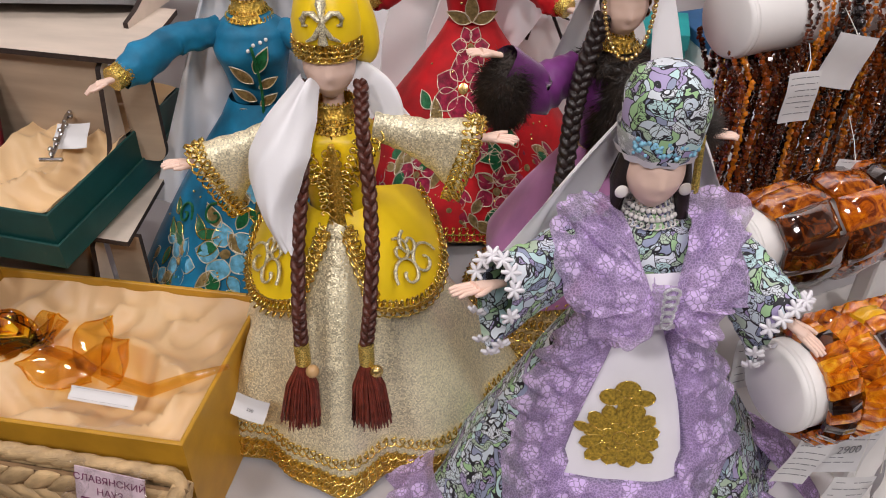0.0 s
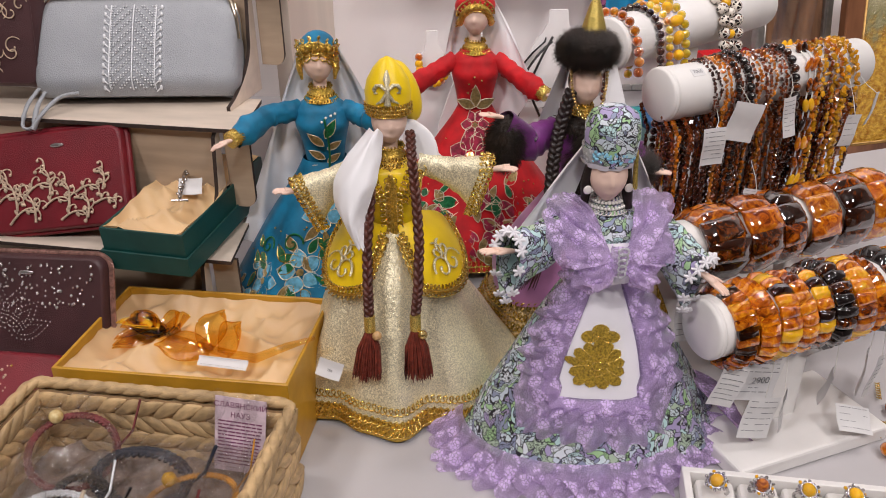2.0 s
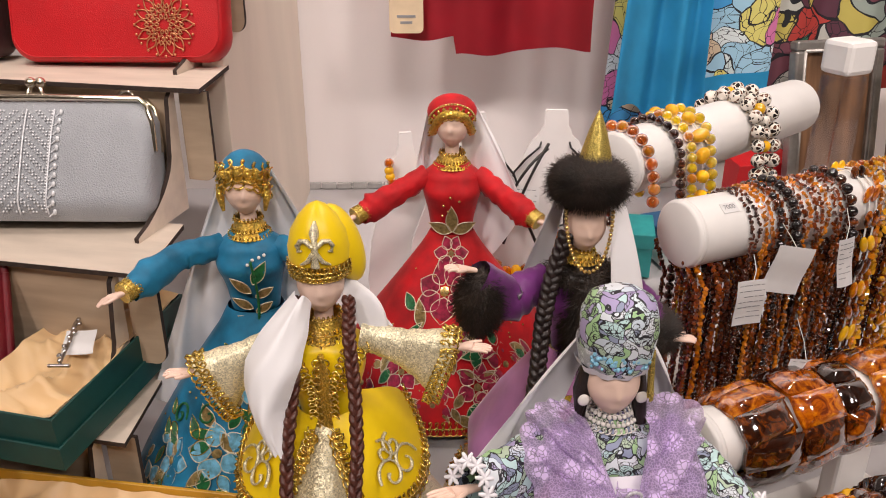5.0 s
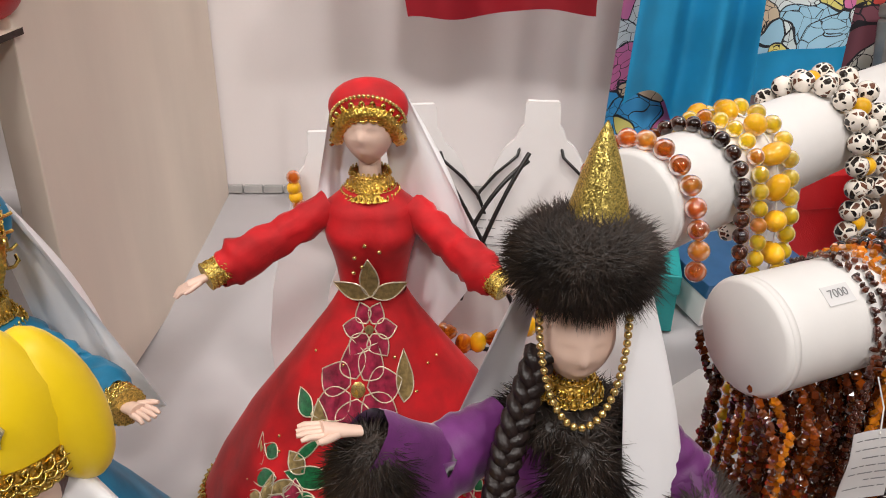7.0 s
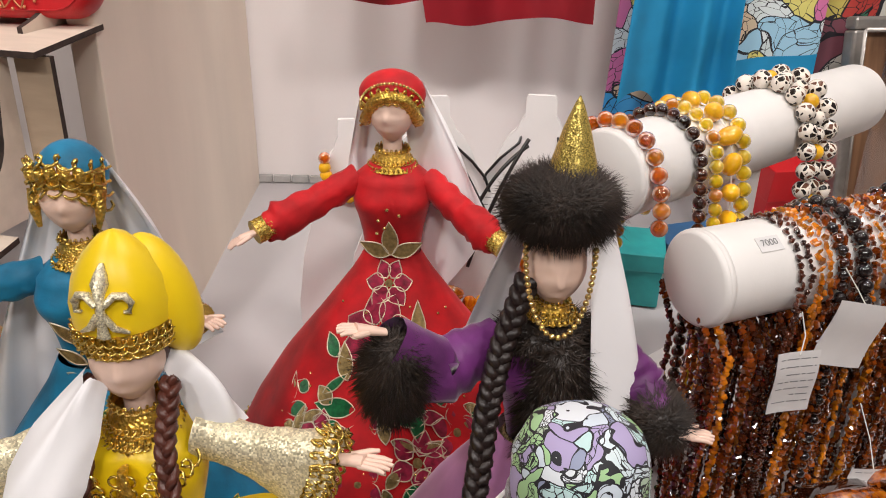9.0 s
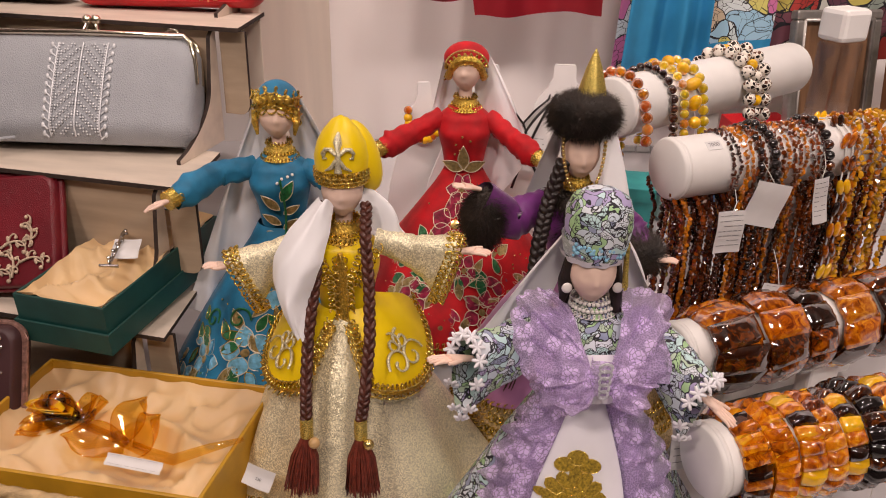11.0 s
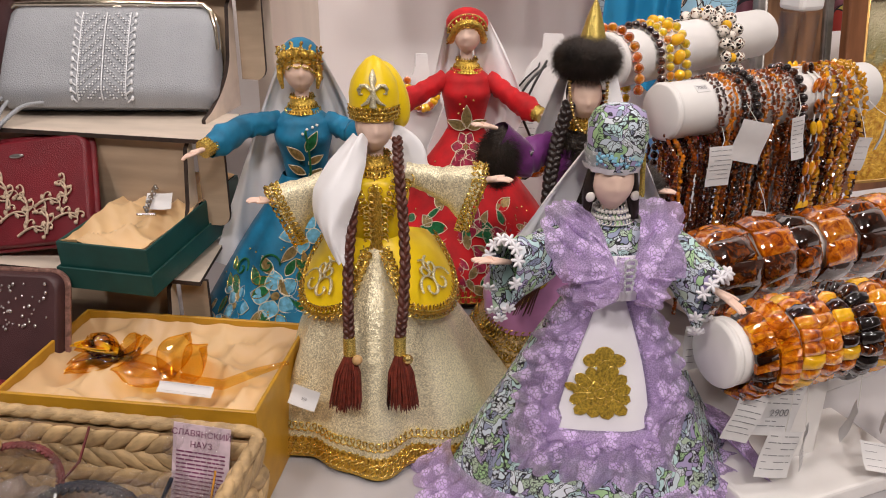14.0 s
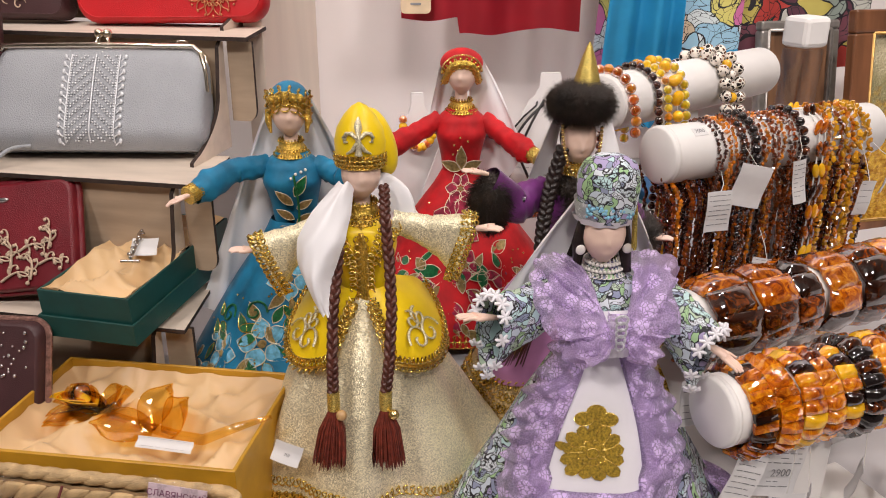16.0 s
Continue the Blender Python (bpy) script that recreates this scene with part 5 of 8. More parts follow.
ZIP = material("old_rose_zip", (0.42, 0.22, 0.18), 0.4, 0.3, var=0.4, scale=300, bump=0.8, bscale=500, kind="wave")
CREAM = material("cream_embroidery", (0.66, 0.50, 0.36), 0.5, var=0.2, scale=200, bump=0.5, bscale=1200, kind="wave")
STUD = material("steel_stud", (0.62, 0.58, 0.56), 0.25, 0.9)
WHITECORD = material("white_silver_cord", (0.72, 0.73, 0.76), 0.4, 0.2, var=0.15, scale=300)
CHROME = material("pale_gold_metal", (0.85, 0.76, 0.62), 0.12, 1.0, var=0.03)
SILVER = material("silver_metal", (0.55, 0.53, 0.52), 0.22, 1.0, var=0.3, scale=200)
GREENCARD = material("dark_green_card", (0.004, 0.055, 0.048), 0.5, var=0.15, scale=60, bump=0.15, bscale=900)
OCHRECARD = material("mustard_card", (0.52, 0.27, 0.02), 0.42, var=0.12, scale=40, bump=0.1, bscale=900)
LINING = material("cream_organza", (0.92, 0.62, 0.33), 0.4, var=0.12, scale=12, sheen=0.3, translucent=0.25)
WICKER = material("water_hyacinth", (0.50, 0.34, 0.17), 0.55, var=0.3, scale=60, stretch=(1, 1, 3), obj=0.22, bump=0.5, bscale=500)
WICKERDARK = material("wicker_core", (0.22, 0.13, 0.06), 0.7, var=0.3, scale=60)
CARDPINK = material("pink_printed_card", (0.66, 0.52, 0.58), 0.5, var=0.15, scale=120)
NAVYCORD = material("navy_macrame_cord", (0.014, 0.019, 0.036), 0.6, var=0.3, scale=200)
WINECORD = material("wine_macrame_cord", (0.16, 0.03, 0.03), 0.6, var=0.3, scale=200)
ORANGECORD = material("orange_cord", (0.55, 0.24, 0.02), 0.5, var=0.3, scale=200)
BLACKCORD = material("black_leather_cord", (0.012, 0.010, 0.010), 0.35, var=0.3, scale=200)
REDSCARF = material("crimson_voile", (0.33, 0.006, 0.016), 0.6, var=0.25, scale=12, translucent=0.35)
SKYSCARF = material("sky_blue_voile", (0.02, 0.34, 0.62), 0.5, var=0.25, scale=14, alpha=0.93, translucent=0.35)
PATCHSCARF = print_material("patchwork_print", [(0.10, 0.42, 0.66), (0.62, 0.56, 0.16), (0.62, 0.68, 0.68), (0.04, 0.30, 0.62), (0.58, 0.16, 0.34), (0.52, 0.60, 0.60), (0.58, 0.46, 0.32), (0.30, 0.52, 0.66)], scale=34, width=0.022, warp=0.03, fine=2.6)
WALNUT = material("walnut_veneer", (0.16, 0.065, 0.03), 0.3, var=0.4, scale=10, stretch=(6, 6, 0.8), coat=0.4)
GOLDFRAME = material("gilt_moulding", (0.42, 0.24, 0.07), 0.35, 0.6, var=0.3, scale=60)


def film(name):
    """Thin clear film: see-through, with gloss over its creases."""
    m = bpy.data.materials.new(name)
    m.use_nodes = True
    nt = m.node_tree
    n = nt.nodes.new
    tr, gl, mx, no, bp = n("ShaderNodeBsdfTransparent"), n("ShaderNodeBsdfGlossy"), n("ShaderNodeMixShader"), n("ShaderNodeTexNoise"), n("ShaderNodeBump")
    gl.inputs["Roughness"].default_value = 0.06
    mx.inputs[0].default_value = 0.20
    no.inputs["Scale"].default_value = 90
    bp.inputs["Strength"].default_value, bp.inputs["Distance"].default_value = 1.0, 0.010
    nt.links.new(no.outputs["Fac"], bp.inputs["Height"])
    nt.links.new(bp.outputs[0], gl.inputs["Normal"])
    nt.links.new(tr.outputs[0], mx.inputs[1])
    nt.links.new(gl.outputs[0], mx.inputs[2])
    nt.links.new(mx.outputs[0], nt.nodes["Material Output"].inputs[0])
    return m


PLASTIC = film("clear_bag_film")


def thin_glass(name, color):
    m = bpy.data.materials.new(name)
    m.use_nodes = True
    nt = m.node_tree
    n = nt.nodes.new
    tr, gl, mx = n("ShaderNodeBsdfTransparent"), n("ShaderNodeBsdfGlossy"), n("ShaderNodeMixShader")
    tr.inputs[0].default_value = (*color, 1)
    gl.inputs["Roughness"].default_value = 0.06
    mx.inputs[0].default_value = 0.10
    nt.links.new(tr.outputs[0], mx.inputs[1])
    nt.links.new(gl.outputs[0], mx.inputs[2])
    nt.links.new(mx.outputs[0], nt.nodes["Material Output"].inputs[0])
    return m


ACRYLIC = thin_glass("clear_acrylic", (0.93, 0.90, 0.87))
ROSEGLASS = thin_glass("amber_glass", (0.99, 0.83, 0.42))
LEO = print_material("spotted_ceramic", [(0.75, 0.68, 0.60), (0.012, 0.010, 0.010), (0.02, 0.015, 0.012), (0.78, 0.72, 0.66), (0.12, 0.05, 0.03), (0.015, 0.012, 0.012)], (0.74, 0.68, 0.60), 230, 0.10, 0.08, 0.002)


# ---------- plywood step shelf ----------
def shelf_unit():
    t = thing("display_shelf", "stepped birch plywood display shelf with dark laser-cut edges", "shelf")
    yaw = -13.0
    steps = [(-0.222, 0.478, 0.120), (-0.207, 0.528, 0.234), (-0.184, 0.648, 0.345), (-0.172, 0.765, 0.450)]
    ln, dp, th = 0.62, 0.097, 0.004
    for i, (x, y, z) in enumerate(steps):
        m = pose(x, y, z, 0, 0, yaw)
        b = Build()
        o = [(-ln, 0), (0, 0), (-0.020, dp), (-ln, dp)]
        s = [b.slot(PLY), b.slot(BURNT)]
        n0 = len(b.v)
        b.v += [(p[0], p[1], -th) for p in o] + [(p[0], p[1], 0) for p in o]
        b.f += [(n0 + 4, n0 + 5, n0 + 6, n0 + 7), (n0 + 3, n0 + 2, n0 + 1, n0)] + [(n0 + k, n0 + (k + 1) % 4, n0 + 4 + (k + 1) % 4, n0 + 4 + k) for k in range(4)]
        b.m += [s[0], s[0]] + [s[1]] * 4
        b.flat.update(range(6))
        b.link("shelf_board", t, m=m)
        low = table_z(y) if i == 0 else steps[i - 1][2]
        h = z - th - low
        slab("riser", (ln - 0.035, 0.004, h - 0.001), m @ pose(-ln / 2 - 0.018, 0.012, -th - h / 2), PLYSHADE, 0.0005, t)
        # side bracket with a swept front edge, standing on the board below
        out = [(0.0, 0.0), (-0.082, 0.0)] + [(-0.082 + 0.066 * math.sin(k * 0.157) ** 0.8, 0.004 + h * 0.52 * (k / 10) ** 1.1) for k in range(11)] + [(-0.012, h * 0.8), (-0.010, h * 0.94), (-0.004, h - 0.001), (0.0, h - 0.001)]
        b = Build()
        b.prism([(p[0], p[1]) for p in out], 0.004, pose(0, 0, 0, 0, 0, 90), PLY, BURNT)
        b.link("bracket", t, m=m @ pose(-0.030, 0.012, -th - h))
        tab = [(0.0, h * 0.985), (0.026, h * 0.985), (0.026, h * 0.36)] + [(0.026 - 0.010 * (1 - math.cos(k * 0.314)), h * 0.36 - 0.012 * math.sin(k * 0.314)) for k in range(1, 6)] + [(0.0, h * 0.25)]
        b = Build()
        b.prism(tab, 0.004, Matrix(), PLYSHADE, BURNT)
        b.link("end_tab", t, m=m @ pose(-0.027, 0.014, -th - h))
    return t


shelf_unit()


# ---------- bags and wallets ----------
def rounded(w, h, r, n=8):
    pts = []
    for cx, cz, a0 in ((w / 2 - r, h / 2 - r, 0), (-w / 2 + r, h / 2 - r, 90), (-w / 2 + r, -h / 2 + r, 180), (w / 2 - r, -h / 2 + r, 270)):
        for k in range(n + 1):
            a = math.radians(a0 + 90 * k / n)
            pts.append((cx + r * math.cos(a), cz + r * math.sin(a)))
    return pts


def pillow(b, w, h, d, r, mat, soft=0.012, rows=11, belly=0.0):
    """A stuffed flat body in local x and z, thickness d along y."""
    o = rounded(w, h, r)
    rings = []
    for j in range(rows):
        ph = -math.pi / 2 + math.pi * j / (rows - 1)
        ins = soft * (1 - math.cos(ph))
        rings.append([(x * (1 - 2 * ins / w), d / 2 * math.sin(ph), z * (1 - 2 * ins / h)) for x, z in o])
    b.grid(rings, mat, close_u=True)
    for rg, s in ((rings[0], -1), (rings[-1], 1)):
        mid = [(x * 0.5, y + s * belly * 0.7, z * 0.5) for x, y, z in rg]
        b.grid([rg, [(x * 0.85, y + s * belly * 0.25, z * 0.85) for x, y, z in rg], mid], mat, close_u=True)
        b.fan(mid, (0, rg[0][1] + s * belly, 0), mat)


def scroll_work(b, y, spec, mat, wire):
    """Curling cords with drops, in local x and z at depth y."""
    for x, z, size, st, tn in spec:
        pts, rad = [], []
        for k in range(22):
            th = st + tn * 1.7 * math.pi * k / 21
            q = size * (1 - k / 26)
            pts.append((x + q * math.cos(th), y, z + q * math.sin(th)))
            rad.append(wire * (0.6 + 0.8 * math.sin(math.pi * k / 21)))
        b.tube(pts, rad, mat, 5)
        b.ball(pts[-1], wire * 1.7, mat, 7, 5)


def vine(b, y, x, z, heading, ln, curl, wire, mat, depth):
    """A stem that winds into a curl and bears side curls and drops, in local x and z at depth y."""
    n = 20
    pts, rad = [], []
    for k in range(n + 1):
        t = k / n
        pts.append((x, y, z))
        rad.append(wire * (1.0 - 0.55 * t))
        if depth and k in (4, 8, 12):
            side = 1 if k == 8 else -1
            vine(b, y, x, z, heading + side * 0.9 * (1 if curl > 0 else -1), ln * 0.46, -side * curl * 1.15, wire * 0.8, mat, depth - 1)
            q = heading - side * 1.2
            b.ball((x + 0.0042 * math.cos(q), y, z + 0.0042 * math.sin(q)), (0.0030, 0.0011, 0.0016), mat, 6, 4, Euler((0, -q, 0)).to_matrix())
        heading += curl * (0.12 + 1.9 * t ** 1.6) / n * 3.0
        step = ln / n * (1.15 - 0.55 * t)
        x, z = x + step * math.cos(heading), z + step * math.sin(heading)
    b.tube(pts, rad, mat, 5)
    b.ball(pts[-1], wire * 1.5, mat, 6, 4)


def wallet(name, label, m, w, h, d, mat, zipmat, kind):
    t = thing(name, label, "wallet", m)
    b = Build()
    pillow(b, w, h, d, 0.012, mat, 0.004, belly=0.001)
    b.link("body", t)
    b = Build()
    o = rounded(w * 1.004, h * 1.006, 0.0125)
    b.tube([(x, 0, z) for x, z in o + [o[0]]], 0.0032, zipmat, 7)
    b.link("zip", t, label="zip running round the edge")
    b = Build()
    f = -d / 2 - 0.0016
    rng = random.Random(len(label))
    if kind == "scroll":
        for i in range(18):
            side = 1 if i % 2 else -1
            root = -w * 0.42 + w * 0.047 * i
            vine(b, f - 0.0008, root, -h * (0.40 - 0.13 * (i % 3)), math.radians(80 - 2 * i + 22 * side), h * (0.66 - 0.020 * i), side * 1.25, 0.0014, CREAM, 1)
        b.link("embroidery", t, label="cream scroll embroidery")
    else:
        for i in range(170):
            x, z = rng.uniform(-w * 0.45, w * 0.45), rng.uniform(h * 0.02, h * 0.42)
            b.ball((x, f, z), (0.0012, 0.0006, 0.0012) if i % 3 else (0.0018, 0.0008, 0.0018), STUD, 6, 4)
        for p in range(7):
            a = math.radians(20 + 23 * p)
            for q in leaf(0.012 * math.cos(a), -h * 0.28 + 0.012 * math.sin(a), math.degrees(a), 0.042, 0.018, 11):
                b.ball((q[0] - 0.01, f, q[1]), (0.0009, 0.0006, 0.0009), STUD, 6, 4)
            for q in leaf(0.018 * math.cos(a), -h * 0.28 + 0.018 * math.sin(a), math.degrees(a), 0.026, 0.009, 8):
                b.ball((q[0] - 0.01, f, q[1]), (0.0007, 0.0006, 0.0007), STUD, 6, 4)
        b.link("studs", t, label="small steel studs in a flower pattern")
    b = Build()
    b.ball((w * 0.16 if kind == "scroll" else w * 0.1, f, h * 0.34), (0.008, 0.0012, 0.0022), STUD, 12, 8)
    b.link("badge", t, label="plain oval metal badge")
    return t


def frame_of(origin, right, up):
    """A pose from a centre, the rightward way and about the upward way."""
    x = Vector(right).normalized()
    y = Vector(up).normalized().cross(x).normalized()
    z = x.cross(y)
    return Matrix(((x.x, y.x, z.x, origin[0]), (x.y, y.y, z.y, origin[1]), (x.z, y.z, z.z, origin[2]), (0, 0, 0, 1)))


wallet("wallet", "wine red leather wallet with cream scroll embroidery, leaning on the shelf", frame_of((-0.425, 0.562, 0.171), (0.97, -0.16, 0.15), (-0.1, 0.42, 0.9)), 0.205, 0.100, 0.020, WINE, WINE, "scroll")
wallet("wallet", "plum brown leather wallet with studded flower and rose zip", frame_of((-0.424, 0.462, 0.086), (0.97, -0.16, 0.02), (0, 0.34, 0.94)), 0.190, 0.104, 0.024, BROWNLEATHER, ZIP, "stud")

t = thing("pouch", "small wine leather pouch with beaded top, beside the yellow box", "pouch", frame_of((-0.425, 0.372, 0.046), (0.97, -0.16, 0), (0, 0.75, 0.66)))
b = Build()
pillow(b, 0.15, 0.085, 0.03, 0.014, WINE, 0.006, belly=0.002)
b.link("body", t)
b = Build()
rng = random.Random(4)
for i in range(110):
    x, z = rng.uniform(-0.05, 0.03), rng.uniform(-0.035, 0.03)
    b.ball((x, -0.0165, z), rng.uniform(0.0007, 0.0015), CREAM if i % 3 else GOLDWIRE, 6, 4)
b.link("beadwork", t, label="scattered cream and gold beads")


def eased(pts, n=6):
    """A smooth curve through the points."""
    p = [Vector(q) for q in pts]
    p = [p[0]] + p + [p[-1]]
    out = []
    for a, c, d, e in zip(p, p[1:], p[2:], p[3:]):
        for k in range(n):
            t = k / n
            out.append(0.5 * (2 * c + (d - a) * t + (2 * a - 5 * c + 4 * d - e) * t * t + (3 * c - a - 3 * d + e) * t ** 3))
    return out + [p[-1]]


def clutch(m):
    t = thing("clutch_bag", "pale grey leather clutch bag with white beaded band", "bag", m)
    w, h = 0.212, 0.100
    b = Build()
    rows = []
    for j in range(19):
        v = j / 18
        hw = (w / 2) * (1.0 - 0.04 * v - 0.10 * max(0, v - 0.86) / 0.14) * (0.93 + 0.07 * math.sin(math.pi * min(1, v * 6) / 2))
        ht = 0.030 * (1 - v) ** 0.55 * (0.55 + 0.45 * math.sin(math.pi * min(1, v * 5) / 2)) + 0.006
        row = []
        for k in range(64):
            a = 2 * math.pi * k / 64
            cx, cy = math.cos(a), math.sin(a)
            row.append((hw * math.copysign(abs(cx) ** 0.28, cx), ht * math.copysign(abs(cy) ** 0.45, cy), h * v))
        rows.append(row)
    b.grid(rows, GREYLEATHER, close_u=True)
    b.fan(rows[0], (0, 0, 0), GREYLEATHER)
    b.fan(rows[-1], (0, 0, h), GREYLEATHER)
    b.link("body", t)
    front = lambda z: -(0.030 * (1 - z / h) ** 0.55 * (0.55 + 0.45 * math.sin(math.pi * min(1, z / h * 5) / 2)) + 0.006) - 0.0012
    b = Build()
    for x in (-0.023, 0.0, 0.023):
        b.tube([(x, front(z), z) for z in np.linspace(0.006, 0.092, 14)], 0.0008, WHITECORD, 5)
    for row in range(34):
        for col in range(-8, 9):
            if (row + abs(col)) % 4 in (0, 1) or col in (-8, 0, 8):
                z = 0.008 + 0.0025 * row
                b.ball((0.0027 * col, front(z), z), (0.0011, 0.0007, 0.0010), WHITECORD, 5, 3)
    for i in range(12):
        z = 0.008 + 0.0074 * i
        for sgn in (-1, 1):
            b.ball((sgn * 0.0285, front(z), z), (0.0017, 0.0012, 0.0026), WHITECORD, 8, 6)
            b.tube([(sgn * 0.0285, front(z), z), (sgn * 0.024, front(z), z - 0.004)], 0.0009, WHITECORD, 4)
    b.link("beaded_band", t, label="white cord and bead embroidery band")
    b = Build()
    fr = [(-w / 2 * 0.97, -0.009, 0.058), (-w / 2 * 0.955, -0.010, 0.080), (-w / 2 * 0.92, -0.010, 0.095), (-w / 2 * 0.86, -0.009, 0.1015), (0, -0.009, 0.1025), (w / 2 * 0.86, -0.009, 0.1015), (w / 2 * 0.92, -0.010, 0.095), (w / 2 * 0.955, -0.010, 0.080), (w / 2 * 0.97, -0.009, 0.058)]
    b.tube(fr, 0.0026, CHROME, 8)
    b.tube([(x, 0.007, z) for x, y, z in fr], 0.0022, CHROME, 8)
    b.link("clasp_frame", t, label="pale gold metal clasp frame")
    b = Build()
    for sgn in (-1, 1):
        b.tube([(sgn * 0.012, -0.002, 0.102), (sgn * 0.006, -0.001, 0.106), (sgn * 0.004, 0, 0.112)], [0.0022, 0.002, 0.0022], CHROME, 8)
        b.ball((sgn * 0.0042, 0, 0.1155), 0.0046, CHROME, 14, 10)
    b.link("kiss_lock", t, label="twisted metal ball clasp")
    b = Build()
    b.tube([(w / 2 * 0.72 + 0.006 * math.cos(a), 0, 0.104 + 0.005 * math.sin(a)) for a in np.linspace(0, math.pi, 12)], 0.0013, CHROME, 6)
    b.link("ring", t)
    b = Build()
    path = [(-w / 2 + 0.010, -0.030, 0.008), (-w / 2 + 0.004, -0.045, -0.010), (-w / 2 + 0.002, -0.052, -0.030), (-w / 2 + 0.012, -0.053, -0.031), (-w / 2 + 0.014, -0.044, -0.010), (-w / 2 + 0.018, -0.034, 0.004)]
    b.tube(eased(path), 0.0026, GREYLEATHER, 7, 0.6)
    b.tube(eased([(-w / 2 + 0.050, -0.030, 0.003), (-w / 2 + 0.034, -0.040, -0.002), (-w / 2 + 0.022, -0.055, -0.020), (-w / 2 + 0.016, -0.060, -0.034)]), 0.0035, GREYLEATHER, 7, 0.6)
    b.link("wrist_strap", t)
    return t


clutch(frame_of((-0.327, 0.630, 0.2375), (1, -0.03, 0.0), (0, 0.34, 0.94)))


def flat_bag(name, label, m, w, h, d, mat, deco, r=0.022):
    t = thing(name, label, "bag", m)
    b = Build()
    pillow(b, w, h, d, r, mat, 0.005, belly=0.002)
    b.link("body", t)
    b = Build()
    o = rounded(w * 0.95, h * 0.93, r)
    b.tube([(x, -d / 2 - 0.0005, z) for x, z in o + [o[0]]], 0.0007, mat, 4)
    b.link("seam", t)
    b = Build()
    f = -d / 2 - 0.0022
    if deco == "rosette":
        orange = material("copper_thread", (0.55, 0.22, 0.10), 0.4, 0.4, var=0.3, scale=300)
        for rr, n in ((0.008, 10), (0.016, 14), (0.024, 14)):
            for k in range(n):
                a = 2 * math.pi * k / n
                q = [(0.048 + x, f, -0.038 + z) for x, z in leaf(rr * 0.6 * math.cos(a), rr * 0.6 * math.sin(a), math.degrees(a), rr * 0.55, rr * 0.32, 6)]
                b.tube(q + [q[0]], 0.0007, orange, 4, caps=False)
        for k in range(40):
            a = 2 * math.pi * k / 40
            rr = 0.012 if k % 2 else 0.0275
            b.ball((0.048 + rr * math.cos(a), f, -0.038 + rr * math.sin(a)), 0.0013, orange, 6, 4)
        b.link("rosette", t, label="copper thread rosette")
    else:
        rng = random.Random(7)
        scroll_work(b, f, [(rng.uniform(-w * 0.1, w * 0.42), rng.uniform(-h * 0.45, h * 0.4), rng.uniform(0.005, 0.011), rng.uniform(0, 6), rng.choice((-1, 1))) for i in range(16)], CREAM, 0.0006)
        b.link("embroidery", t, label="fine cream scrolls")
    return t


flat_bag("handbag", "bright red leather handbag with copper rosette, on the top step", frame_of((-0.276, 0.757, 0.418), (0.985, -0.12, 0.02), (0, 0.2, 1)), 0.205, 0.142, 0.028, BRIGHTRED, "rosette")
flat_bag("handbag", "dark wine leather handbag with cream scrolls, beside the clutch", frame_of((-0.478, 0.655, 0.318), (0.985, -0.12, 0.0), (0, 0.2, 1)), 0.115, 0.140, 0.034, BROWNLEATHER, "scrolls", 0.012)
flat_bag("handbag", "plum leather handbag on the top step", frame_of((-0.450, 0.790, 0.418), (0.985, -0.12, 0.0), (0, 0.2, 1)), 0.120, 0.142, 0.034, BROWNLEATHER, "scrolls", 0.012)


# ---------- gift boxes with amber roses ----------
def open_box(b, w, d, h, th, mat):
    """A tray with walls of thickness th, in one piece."""
    e = min(0.0006, th * 0.3)
    rows = []
    for ins, z in ((th * 0.5, 0.0), (0.0, e), (0.0, h - e), (e, h), (th - e, h), (th, h - e), (th, th), (w * 0.3, th)):
        x, y = w / 2 - ins, d / 2 - min(ins, d * 0.3)
        rows.append([(-x, -y, z), (x, -y, z), (x, y, z), (-x, y, z)])
    first = len(b.f)
    b.grid(rows, mat, close_u=True)
    o, s = len(b.v), b.slot(mat)
    for r0 in (rows[0], rows[-1]):
        n0 = len(b.v)
        b.v += r0
        b.f.append((n0, n0 + 1, n0 + 2, n0 + 3))
        b.m.append(s)
    b.flat.update(range(first, len(b.f)))


def lining(b, w, d, z, deep, seed, mat, nu=64, nv=48):
    """Crumpled cloth that fills a box and rises at its walls."""
    rows = []
    for j in range(nv + 1):
        row = []
        for i in range(nu + 1):
            u, v = 2 * i / nu - 1, 2 * j / nv - 1
            e = max(abs(u), abs(v)) ** 6
            p = Vector((u * w * 8 + seed, v * d * 10, 0))
            n = 1 - abs(noise.noise(p)) ** 0.75 * 2.2 + 0.45 * (1 - abs(noise.noise(p * 2.1 + Vector((0, 0, 4)))) ** 0.8 * 2.2)
            row.append((u * w / 2, v * d / 2, z - deep * (1 - e) + 0.015 * n * (1 - 0.75 * e)))
        rows.append(row)
    b.grid(rows, mat)


